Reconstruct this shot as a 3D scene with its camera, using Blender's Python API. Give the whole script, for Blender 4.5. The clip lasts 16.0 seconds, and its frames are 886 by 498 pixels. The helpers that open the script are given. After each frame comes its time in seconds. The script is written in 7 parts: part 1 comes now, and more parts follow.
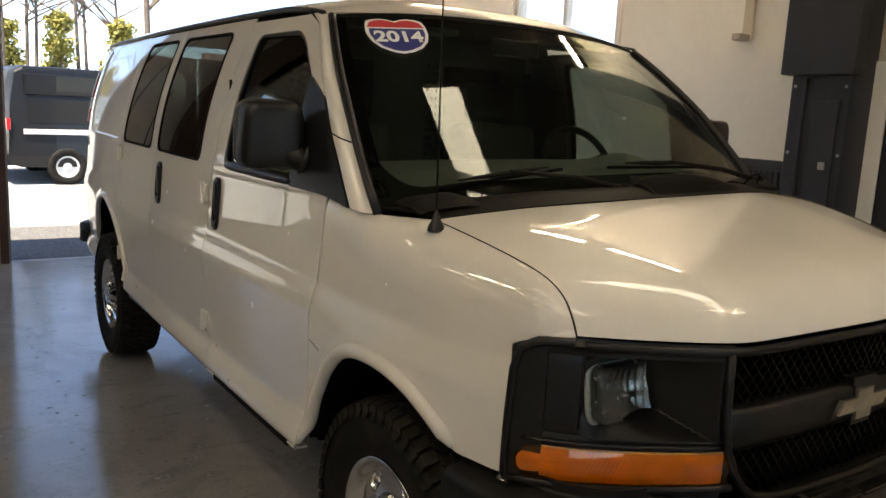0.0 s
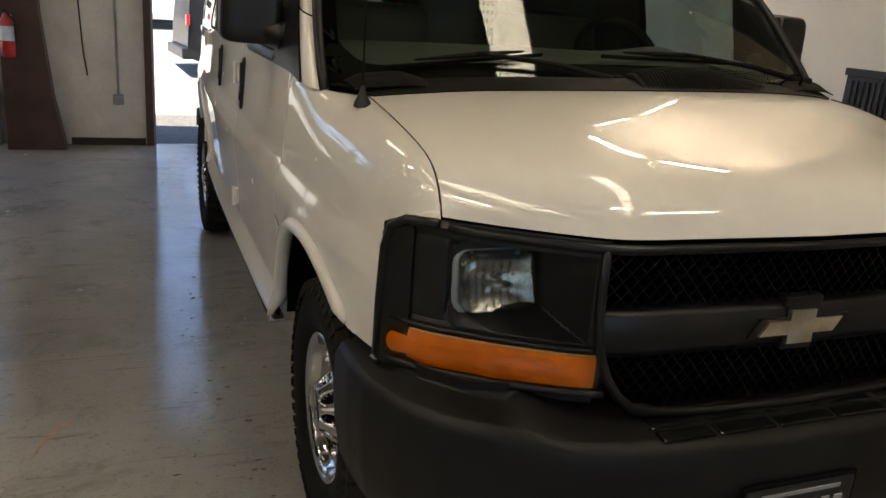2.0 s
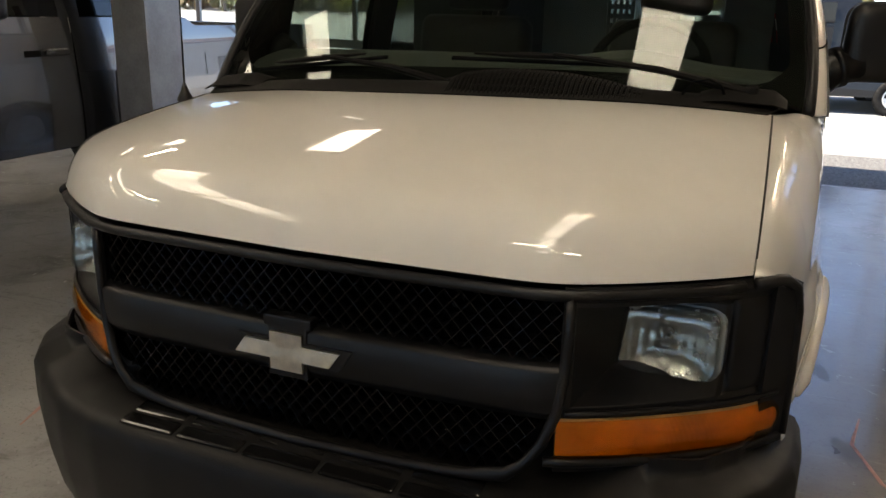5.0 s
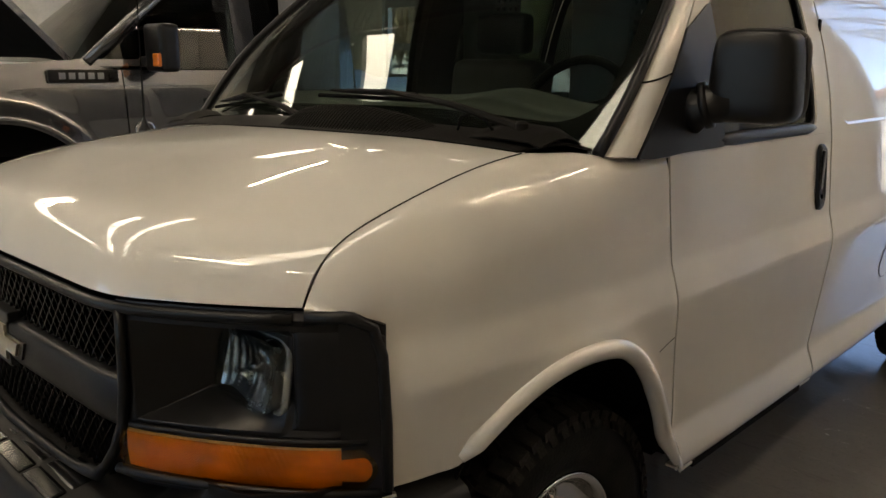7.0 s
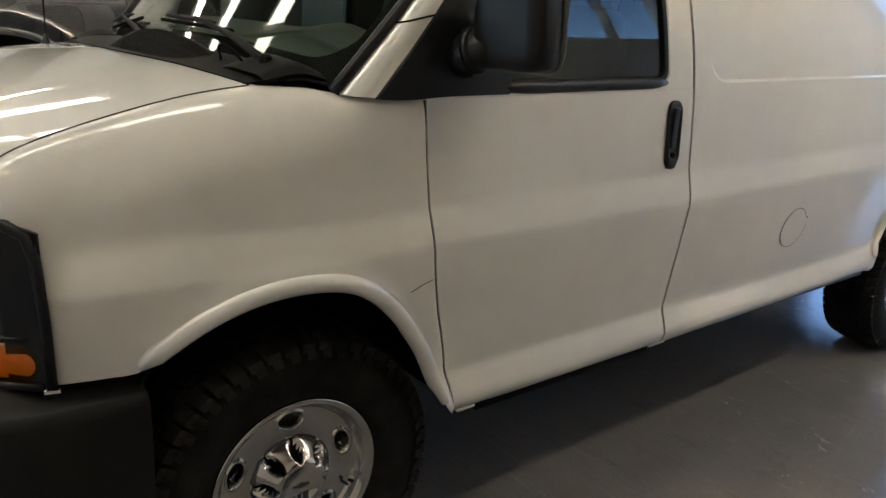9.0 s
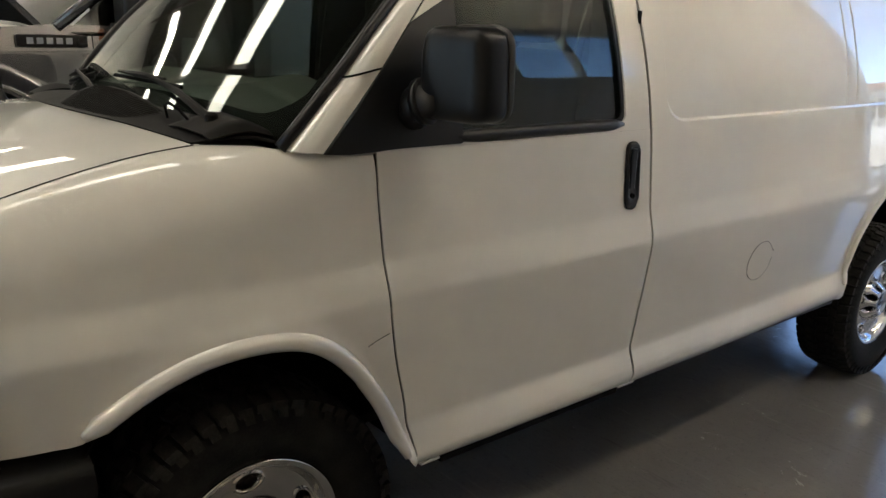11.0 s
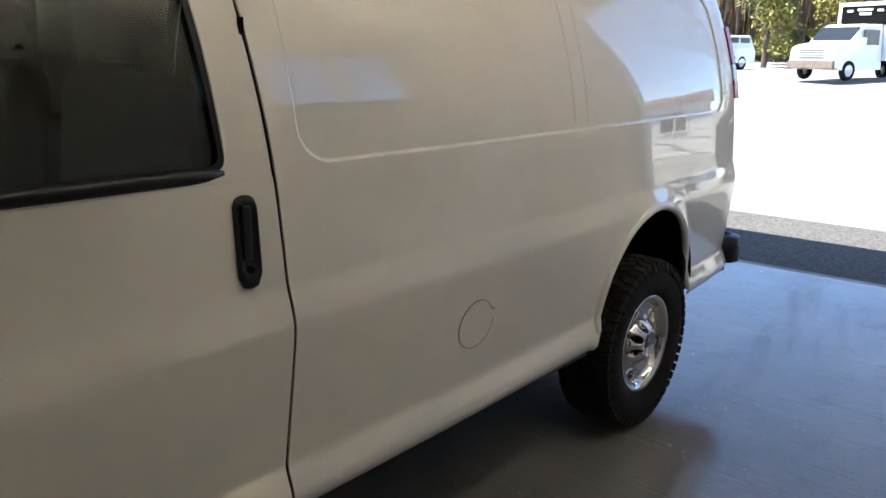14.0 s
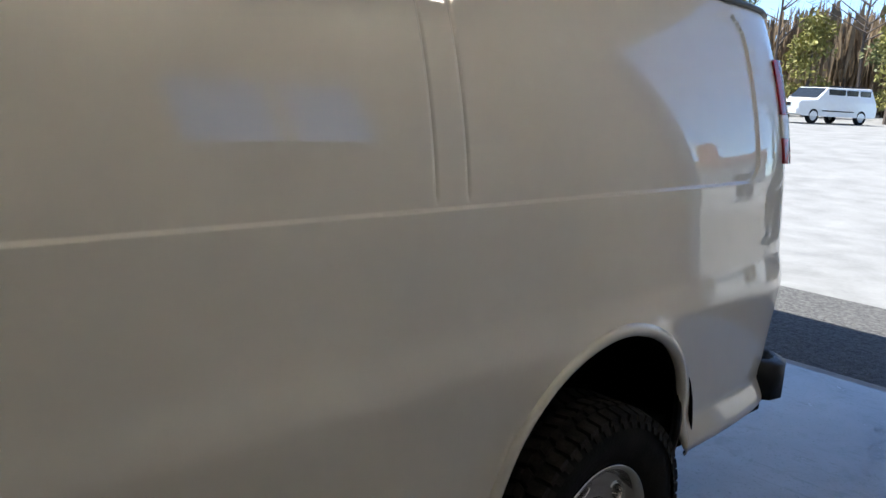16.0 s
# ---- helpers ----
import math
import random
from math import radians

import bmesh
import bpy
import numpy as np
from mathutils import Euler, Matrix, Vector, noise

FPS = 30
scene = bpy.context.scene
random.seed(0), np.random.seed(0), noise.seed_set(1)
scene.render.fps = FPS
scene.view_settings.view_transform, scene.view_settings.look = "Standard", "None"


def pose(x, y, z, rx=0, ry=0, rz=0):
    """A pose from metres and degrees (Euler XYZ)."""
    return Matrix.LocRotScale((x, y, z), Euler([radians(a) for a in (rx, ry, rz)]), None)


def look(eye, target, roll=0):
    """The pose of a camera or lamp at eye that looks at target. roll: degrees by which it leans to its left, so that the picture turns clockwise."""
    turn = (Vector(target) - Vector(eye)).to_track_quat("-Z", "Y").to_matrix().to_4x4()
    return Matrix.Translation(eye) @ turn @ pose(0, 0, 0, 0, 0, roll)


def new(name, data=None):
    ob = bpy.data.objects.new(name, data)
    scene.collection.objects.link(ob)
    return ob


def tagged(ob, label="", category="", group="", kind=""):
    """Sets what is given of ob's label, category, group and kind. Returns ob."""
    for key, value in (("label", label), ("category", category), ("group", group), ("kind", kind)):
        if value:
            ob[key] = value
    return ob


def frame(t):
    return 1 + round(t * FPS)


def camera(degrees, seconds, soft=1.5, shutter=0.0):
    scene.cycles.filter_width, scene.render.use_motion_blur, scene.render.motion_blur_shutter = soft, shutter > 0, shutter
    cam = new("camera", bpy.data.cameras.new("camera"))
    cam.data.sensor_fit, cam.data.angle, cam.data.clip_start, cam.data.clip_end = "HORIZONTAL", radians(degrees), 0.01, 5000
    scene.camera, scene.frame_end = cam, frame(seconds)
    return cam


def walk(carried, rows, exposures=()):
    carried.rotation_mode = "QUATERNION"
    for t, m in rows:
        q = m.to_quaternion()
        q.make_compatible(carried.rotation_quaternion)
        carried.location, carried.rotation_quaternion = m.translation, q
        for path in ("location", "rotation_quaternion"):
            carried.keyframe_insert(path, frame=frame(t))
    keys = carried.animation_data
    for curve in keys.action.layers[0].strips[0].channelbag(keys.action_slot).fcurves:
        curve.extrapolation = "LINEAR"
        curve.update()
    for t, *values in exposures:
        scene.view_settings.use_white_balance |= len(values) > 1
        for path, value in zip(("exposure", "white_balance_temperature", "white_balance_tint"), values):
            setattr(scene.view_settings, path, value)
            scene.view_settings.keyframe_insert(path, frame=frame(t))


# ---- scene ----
cam = camera(58.5, 16.0)
PATH = [
    (0, (-2.028, -0.937, 1.661), (-0.903, 0.681, 1.318), 2.9),
    (0.5, (-2.055, -0.984, 1.658), (-0.949, 0.627, 1.235), 1.3),
    (1, (-1.914, -1.111, 1.656), (-0.883, 0.529, 1.16), 2.0),
    (1.5, (-1.678, -1.212, 1.633), (-0.758, 0.479, 1.091), 3.9),
    (2, (-1.414, -1.215, 1.603), (-0.69, 0.557, 1.025), 4.5),
    (2.5, (-1.082, -1.222, 1.618), (-0.607, 0.626, 1.016), 2.3),
    (3, (-0.699, -1.348, 1.638), (-0.412, 0.546, 1.061), 3.4),
    (3.5, (-0.338, -1.335, 1.614), (-0.248, 0.573, 1.021), 4.1),
    (4, (0.004, -1.301, 1.652), (-0.173, 0.6, 1.054), 3.5),
    (6.5, (1.742, -0.732, 1.592), (0.477, 0.743, 1.116), -0.2),
    (7, (1.892, -0.48, 1.6), (0.528, 0.908, 1.14), 0.5),
    (7.5, (2.077, -0.282, 1.603), (0.689, 1.059, 1.08), 2.3),
    (8, (2.276, -0.103, 1.615), (0.823, 1.158, 1.067), 2.8),
    (8.5, (2.348, 0.034, 1.656), (0.867, 1.227, 1.038), 3.6),
    (9, (2.482, 0.108, 1.629), (0.992, 1.291, 1.014), 3.5),
    (11.5, (2.499, 0.191, 1.693), (1.01, 1.415, 1.159), 1.7),
    (12, (2.513, 0.198, 1.701), (1.018, 1.409, 1.155), 1.5),
    (12.5, (2.541, 0.283, 1.704), (1.063, 1.523, 1.177), 1.2),
    (13, (2.463, 0.492, 1.658), (1.069, 1.855, 1.209), 0.0),
    (13.5, (2.413, 0.77, 1.689), (1.108, 2.223, 1.261), -0.6),
    (14, (2.443, 1.15, 1.671), (1.186, 2.63, 1.19), 0.8),
    (14.5, (2.4, 1.495, 1.63), (1.124, 2.95, 1.126), 1.7),
    (15, (2.307, 1.881, 1.637), (0.992, 3.301, 1.133), 2.0),
    (15.5, (2.265, 2.263, 1.637), (0.899, 3.648, 1.175), 2.6),
    (16, (2.159, 2.562, 1.656), (0.712, 3.884, 1.259), 3.3),
]
rows = [(t, look(eye, target, roll)) for t, eye, target, roll in PATH]
walk(cam, rows, exposures=[
    (0.0, 2.17, 7700, 12), (2.0, 2.29, 7450, 12), (3.0, 2.25, 6850, 10), (4.0, 2.2, 7050, 13), (6.5, 2.08, 7400, 13), (8.0, 2.44, 6550, 10), (9.0, 2.53, 6350, 9),
    (11.5, 2.4, 6450, 9), (12.5, 2.32, 6450, 9), (13.5, 2.08, 6500, 9), (15.0, 1.52, 6300, 9), (16.0, 1.2, 6200, 9)])

# ---- world and sun ----
world = bpy.data.worlds.new("World")
scene.world = world
world.use_nodes = True
wn = world.node_tree.nodes
sky = wn.new("ShaderNodeTexSky")
sky.sky_type = 'NISHITA'
sky.sun_disc = False
sky.air_density, sky.dust_density, sky.ozone_density = 0.6, 0.0, 3.0
SUN_TO = Vector((-0.45, -0.25, 1.0)).normalized()
sky.sun_elevation = math.asin(SUN_TO.z)
sky.sun_rotation = math.atan2(SUN_TO.x, SUN_TO.y)
world.node_tree.links.new(sky.outputs[0], wn["Background"].inputs[0])
wn["Background"].inputs[1].default_value = 0.15
sun = new("sun", bpy.data.lights.new("sun", 'SUN'))
sun.data.energy = 5.0
sun.data.angle = radians(0.53)
sun.data.color = (1.0, 0.96, 0.88)
sun.matrix_world = look(SUN_TO * 30, (0, 0, 0))
SKYLIGHT_POWER = 1.3
TUBE_POWER = 14.0

# ---- materials ----
def material(name, color, rough=0.5, metal=0.0, vary=0.12, scale=6.0, bump=0.0, bump_scale=60.0,
             rough_vary=0.1, coat=0.0, second=None, spec=0.5, per_object=0.0):
    m = bpy.data.materials.new(name)
    m.use_nodes = True
    n, l = m.node_tree.nodes, m.node_tree.links
    b = n["Principled BSDF"]
    co = n.new("ShaderNodeTexCoord")
    big = n.new("ShaderNodeTexNoise"); big.inputs["Scale"].default_value = scale; big.inputs["Detail"].default_value = 6
    fine = n.new("ShaderNodeTexNoise"); fine.inputs["Scale"].default_value = scale * 11; fine.inputs["Detail"].default_value = 3
    for x in (big, fine):
        l.new(co.outputs["Object"], x.inputs["Vector"])
    add = n.new("ShaderNodeMath"); add.operation = 'MULTIPLY_ADD'
    l.new(fine.outputs[0], add.inputs[0]); add.inputs[1].default_value = 0.35; l.new(big.outputs[0], add.inputs[2])
    ramp = n.new("ShaderNodeMapRange"); ramp.inputs[1].default_value = 0.45; ramp.inputs[2].default_value = 0.9
    l.new(add.outputs[0], ramp.inputs[0])
    mix = n.new("ShaderNodeMix"); mix.data_type = 'RGBA'
    lo = tuple(c * (1 - vary) for c in color)
    hi = second or tuple(min(1, c * (1 + vary)) for c in color)
    mix.inputs[6].default_value = (*lo, 1); mix.inputs[7].default_value = (*hi, 1)
    l.new(ramp.outputs[0], mix.inputs[0])
    last = mix.outputs[2]
    if per_object:
        info = n.new("ShaderNodeObjectInfo")
        hsv = n.new("ShaderNodeHueSaturation")
        r2 = n.new("ShaderNodeMapRange"); r2.inputs[3].default_value = 1 - per_object; r2.inputs[4].default_value = 1 + per_object
        l.new(info.outputs["Random"], r2.inputs[0]); l.new(r2.outputs[0], hsv.inputs["Value"]); l.new(last, hsv.inputs["Color"])
        last = hsv.outputs[0]
    l.new(last, b.inputs["Base Color"])
    rr = n.new("ShaderNodeMapRange"); rr.inputs[3].default_value = max(0.02, rough - rough_vary * rough); rr.inputs[4].default_value = min(1, rough + rough_vary)
    l.new(big.outputs[0], rr.inputs[0]); l.new(rr.outputs[0], b.inputs["Roughness"])
    b.inputs["Metallic"].default_value = metal
    b.inputs["Specular IOR Level"].default_value = spec
    if coat:
        b.inputs["Coat Weight"].default_value = coat; b.inputs["Coat Roughness"].default_value = 0.004; b.inputs["Coat IOR"].default_value = 1.68
    if bump:
        nz = n.new("ShaderNodeTexNoise"); nz.inputs["Scale"].default_value = bump_scale; nz.inputs["Detail"].default_value = 4
        l.new(co.outputs["Object"], nz.inputs["Vector"])
        bp = n.new("ShaderNodeBump"); bp.inputs["Strength"].default_value = bump; bp.inputs["Distance"].default_value = 0.01
        l.new(nz.outputs[0], bp.inputs["Height"]); l.new(bp.outputs[0], b.inputs["Normal"])
    return m


def glass(name, tint, rough=0.0, ior=1.45, gloss=(1, 1, 1)):
    m = bpy.data.materials.new(name)
    m.use_nodes = True
    n, l = m.node_tree.nodes, m.node_tree.links
    n.remove(n["Principled BSDF"])
    tr = n.new("ShaderNodeBsdfTransparent"); tr.inputs[0].default_value = (*tint, 1)
    gl = n.new("ShaderNodeBsdfGlossy"); gl.inputs["Roughness"].default_value = rough; gl.inputs[0].default_value = (*gloss, 1)
    lw = n.new("ShaderNodeLayerWeight"); lw.inputs[0].default_value = 0.5
    p5 = n.new("ShaderNodeMath"); p5.operation = 'POWER'; p5.inputs[1].default_value = 5.0
    l.new(lw.outputs["Facing"], p5.inputs[0])
    fr = n.new("ShaderNodeMapRange")
    fr.inputs[3].default_value = ((ior - 1) / (ior + 1)) ** 2; fr.inputs[4].default_value = 1.0
    l.new(p5.outputs[0], fr.inputs[0])
    mx = n.new("ShaderNodeMixShader")
    l.new(fr.outputs[0], mx.inputs[0]); l.new(tr.outputs[0], mx.inputs[1]); l.new(gl.outputs[0], mx.inputs[2])
    l.new(mx.outputs[0], n["Material Output"].inputs[0])
    return m


def glow(name, color, power):
    m = bpy.data.materials.new(name)
    m.use_nodes = True
    b = m.node_tree.nodes["Principled BSDF"]
    b.inputs["Base Color"].default_value = (*color, 1)
    b.inputs["Emission Color"].default_value = (*color, 1)
    b.inputs["Emission Strength"].default_value = power
    b.inputs["Roughness"].default_value = 0.6
    return m


M_WHITE = material("white_paint", (0.72, 0.69, 0.63), 0.34, vary=0.03, scale=1.5, rough_vary=0.06, coat=1.0, spec=0.15)
M_LINER = material("dark_liner", (0.03, 0.03, 0.031), 0.8, vary=0.2)
M_TRIM = material("black_plastic", (0.0055, 0.0055, 0.006), 0.32, spec=0.36, vary=0.25, scale=9, bump=0.08, bump_scale=400, rough_vary=0.12)
M_TRIM2 = material("worn_bumper_plastic", (0.009, 0.0087, 0.0084), 0.37, spec=0.22, vary=0.3, scale=5, bump=0.12, bump_scale=350, rough_vary=0.15)
M_COWL = material("matt_cowl_plastic", (0.0075, 0.0068, 0.006), 0.6, spec=0.12, vary=0.25, scale=12, bump=0.06, bump_scale=300)
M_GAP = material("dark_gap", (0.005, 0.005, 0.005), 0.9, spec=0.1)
M_SEAMLINE = material("shaded_paint_joint", (0.035, 0.033, 0.03), 0.7, vary=0.2, spec=0.2)
M_RUBBER = material("tyre_rubber", (0.006, 0.0058, 0.0055), 0.75, spec=0.15, vary=0.3, scale=14, bump=0.2, bump_scale=120, second=(0.017, 0.016, 0.014))
M_CHROME = material("chrome", (0.56, 0.555, 0.545), 0.07, metal=1.0, vary=0.05, rough_vary=0.06, scale=20)
M_GOLD = material("brushed_gold", (0.70, 0.645, 0.52), 0.30, metal=1.0, vary=0.15, scale=30, bump=0.05, bump_scale=200)
M_GLASS = glass("windshield_glass", (0.88, 0.93, 0.89), ior=1.5)
M_SIDEGLASS = glass("clear_side_glass", (0.52, 0.56, 0.53), ior=1.5)
M_CARGOGLASS = glass("dark_cargo_glass", (0.27, 0.30, 0.29), ior=1.5)
M_LENS = glass("clear_lens", (0.86, 0.88, 0.87), ior=1.5, rough=0.02)
M_AMBER = glass("amber_lens", (1.0, 0.73, 0.29), ior=1.5, rough=0.03)
M_AMBER2 = material("amber_reflector", (0.60, 0.415, 0.16), 0.5, metal=0.1, vary=0.25, scale=16)
M_RED = material("red_lens", (0.4, 0.012, 0.016), 0.12, vary=0.2, coat=0.7)
M_CLEARLAMP = material("white_lens", (0.75, 0.72, 0.72), 0.15, vary=0.1, coat=0.6)
M_SILVER = material("reflector_silver", (0.46, 0.465, 0.46), 0.22, metal=1.0, vary=0.25, scale=42, bump=0.2, bump_scale=22)
M_LENSEDGE = material("frosted_lens_edge", (0.20, 0.215, 0.21), 0.25, vary=0.15, scale=30)
M_PAD = material("wet_black_step_pad", (0.006, 0.006, 0.006), 0.10, spec=0.5, vary=0.3, scale=14, bump=0.04, bump_scale=18)
M_TREAD = material("dusty_tread_rubber", (0.010, 0.0093, 0.0085), 0.8, spec=0.2, vary=0.45, scale=22, bump=0.3, bump_scale=140, second=(0.028, 0.0255, 0.021))
M_DASH = material("dashboard_vinyl", (0.052, 0.056, 0.048), 0.7, vary=0.1, bump=0.1, bump_scale=300)
M_MESH = material("black_grille_mesh", (0.003, 0.003, 0.0033), 0.16, vary=0.2, spec=0.35)
M_SEAT = material("seat_vinyl", (0.016, 0.016, 0.0155), 0.65, vary=0.2, bump=0.1, bump_scale=200)
M_PARTITION = material("steel_partition", (0.035, 0.037, 0.034), 0.5, vary=0.15)
M_DARKMETAL = material("rusty_underbody", (0.05, 0.038, 0.03), 0.8, vary=0.4, scale=12, bump=0.3)

# ---- mesh helpers ----
def part(name, bm, mat, parent=None, label="", smooth=False):
    me = bpy.data.meshes.new(name)
    if isinstance(bm, tuple):
        me.from_pydata([tuple(v) for v in bm[0]], [], bm[1])
    else:
        bm.normal_update(); bm.to_mesh(me); bm.free()
    for mt in (mat if isinstance(mat, (list, tuple)) else (mat,)):
        me.materials.append(mt)
    if smooth:
        me.polygons.foreach_set("use_smooth", [True] * len(me.polygons))
    ob = new(name, me)
    if parent:
        ob.parent = parent
    if label:
        tagged(ob, label)
    return ob


def empty(name, label, category, at=(0, 0, 0), group=""):
    ob = new(name)
    ob.location = at
    return tagged(ob, label, category, group)


def bevel_box(bm, size, at, bevel=0.01, seg=2, rot=None):
    r = bmesh.ops.create_cube(bm, size=1.0)
    vs = r["verts"]
    bmesh.ops.scale(bm, vec=size, verts=vs)
    if bevel:
        es = list({e for v in vs for e in v.link_edges})
        out = bmesh.ops.bevel(bm, geom=es, offset=bevel, segments=seg, affect='EDGES', profile=0.6)
        vs = list({v for f in out["faces"] for v in f.verts} | {v for v in vs if v.is_valid})
    m = Matrix.Translation(at) @ (rot or Matrix())
    bmesh.ops.transform(bm, matrix=m, verts=vs)
    return vs


def box(name, lo, hi, mat, parent=None, label="", bevel=0.006, smooth=False):
    bm = bmesh.new()
    bevel_box(bm, [b - a for a, b in zip(lo, hi)], [(a + b) / 2 for a, b in zip(lo, hi)], bevel)
    return part(name, bm, mat, parent, label, smooth)


def sweep(points, radius, seg=8, closed=False, flat=1.0):
    """A tube along points; radius a number or one for each point. Returns verts and faces."""
    pts = [Vector(p) for p in points]
    n = len(pts)
    rad = radius if isinstance(radius, (list, tuple, np.ndarray)) else [radius] * n
    verts, faces, up = [], [], None
    for i, p in enumerate(pts):
        a = pts[(i - 1) % n] if (closed or i) else p
        b = pts[(i + 1) % n] if (closed or i < n - 1) else p
        d = (b - a).normalized()
        if up is None:
            up = d.orthogonal().normalized()
        up = (up - d * up.dot(d)).normalized()
        side = d.cross(up)
        for k in range(seg):
            w = 2 * math.pi * k / seg
            verts.append(p + up * math.cos(w) * rad[i] + side * math.sin(w) * rad[i] * flat)
    for i in range(n if closed else n - 1):
        for k in range(seg):
            a, b = i * seg + k, i * seg + (k + 1) % seg
            c, d = ((i + 1) % n) * seg + (k + 1) % seg, ((i + 1) % n) * seg + k
            faces.append((a, b, c, d))
    if not closed:
        faces.append(tuple(range(seg))[::-1])
        faces.append(tuple((n - 1) * seg + k for k in range(seg)))
    return verts, faces


def lathe(profile, seg=48, axis='X'):
    """Turns (along, radius) pairs about the X axis."""
    verts, faces = [], []
    n = len(profile)
    for k in range(seg):
        c, s = math.cos(2 * math.pi * k / seg), math.sin(2 * math.pi * k / seg)
        verts += [(a, r * c, r * s) for a, r in profile]
    for k in range(seg):
        j = (k + 1) % seg
        faces += [(k * n + i, k * n + i + 1, j * n + i + 1, j * n + i) for i in range(n - 1)]
    return verts, faces


def joined(*pieces):
    verts, faces = [], []
    for v, f in pieces:
        o = len(verts)
        verts += [tuple(x) for x in v]
        faces += [tuple(i + o for i in g) for g in f]
    return verts, faces


def box_piece(lo, hi):
    (a, b, c), (d, e, f) = lo, hi
    return ([(a, b, c), (d, b, c), (d, e, c), (a, e, c), (a, b, f), (d, b, f), (d, e, f), (a, e, f)],
            [(0, 3, 2, 1), (4, 5, 6, 7), (0, 1, 5, 4), (1, 2, 6, 5), (2, 3, 7, 6), (3, 0, 4, 7)])


def patch(name, fn, us, vs, mat, parent, label="", thick=0.006, side=1, inside=(0, 2.6, 1.1), wrap=False):
    """A sheet with thickness over fn(u, v), mirrored to the other side of the car where side is -1. True normals of the surface."""
    us, vs = list(us), list(vs)
    nu, nv, e = len(us), len(vs), 1e-4
    P = np.array([[fn(u, v) for v in vs] for u in us], float)
    du = np.array([[np.subtract(fn(u + e, v), fn(u - e, v)) for v in vs] for u in us])
    dv = np.array([[np.subtract(fn(u, v + e), fn(u, v - e)) for v in vs] for u in us])
    N = np.cross(du, dv)
    N /= np.linalg.norm(N, axis=-1, keepdims=True) + 1e-12
    flip = ((P - np.array(inside)) * N).sum() < 0
    if flip:
        N = -N
    m = np.array([side, 1, 1])
    P, N = P * m, N * m
    outer = P.reshape(-1, 3)
    inner = (P - N * thick).reshape(-1, 3)
    idx = lambda i, j: (i % nu) * nv + j
    quads = [(idx(i, j), idx(i + 1, j), idx(i + 1, j + 1), idx(i, j + 1)) for i in range(nu if wrap else nu - 1) for j in range(nv - 1)]
    if flip != (side < 0):
        quads = [q[::-1] for q in quads]
    no = len(outer)
    back = [tuple(no + i for i in q[::-1]) for q in quads]
    count = {}
    for q in quads:
        for a, b in zip(q, q[1:] + q[:1]):
            count[(a, b)] = 1
    rim = []
    verts = np.concatenate([outer, inner]).tolist()
    for a, b in list(count):
        if (b, a) not in count:
            k = len(verts)
            verts += [outer[a].tolist(), outer[b].tolist(), inner[b].tolist(), inner[a].tolist()]
            rim.append((k + 1, k, k + 3, k + 2))
    me = bpy.data.meshes.new(name)
    me.from_pydata(verts, [], quads + back + rim)
    mats = mat if isinstance(mat, (list, tuple)) else (mat, mat)
    for x in mats:
        me.materials.append(x)
    nq = len(quads)
    me.polygons.foreach_set("material_index", [0] * nq + [1] * nq + [0] * len(rim))
    me.polygons.foreach_set("use_smooth", [True] * (2 * nq) + [False] * len(rim))
    NN = N.reshape(-1, 3)
    loops = []
    for q in quads:
        loops += [tuple(NN[i]) for i in q]
    loops += [(0, 0, 0)] * (4 * nq + 4 * len(rim))
    me.normals_split_custom_set(loops)
    ob = new(name, me)
    ob.parent = parent
    if label:
        tagged(ob, label)
    return ob


def polar(poly, c, ang):
    """Where the ray from c at an angle meets a closed polygon."""
    dx, dy = math.cos(ang), math.sin(ang)
    best = None
    for (ax, ay), (bx, by) in zip(poly, poly[1:] + poly[:1]):
        ex, ey = bx - ax, by - ay
        den = dx * ey - dy * ex
        if abs(den) < 1e-9:
            continue
        t = ((ax - c[0]) * ey - (ay - c[1]) * ex) / den
        s = ((ax - c[0]) * dy - (ay - c[1]) * dx) / den
        if t > 0 and -1e-6 <= s <= 1 + 1e-6:
            best = t if best is None else max(best, t)
    return c[0] + dx * (best or 0), c[1] + dy * (best or 0)


def rounded(poly, r, seg=5):
    """A closed polygon with its corners rounded."""
    out = []
    n = len(poly)
    for i in range(n):
        p, a, b = Vector(poly[i]), Vector(poly[i - 1]), Vector(poly[(i + 1) % n])
        rr = r[i] if isinstance(r, (list, tuple)) else r
        k = min(rr, (a - p).length * 0.49, (b - p).length * 0.49)
        s, e = p + (a - p).normalized() * k, p + (b - p).normalized() * k
        for j in range(seg + 1):
            t = j / seg
            q = s * (1 - t) ** 2 + p * 2 * t * (1 - t) + e * t * t
            out.append((q.x, q.y))
    return out


def ring_angles(polys, c, n=96):
    """Even angles and those of every corner."""
    a = [2 * math.pi * k / n for k in range(n)]
    for poly in polys:
        a += [math.atan2(y - c[1], x - c[0]) % (2 * math.pi) for x, y in poly]
    a = sorted(a)
    return [x for i, x in enumerate(a) if i == 0 or x - a[i - 1] > 2e-3]


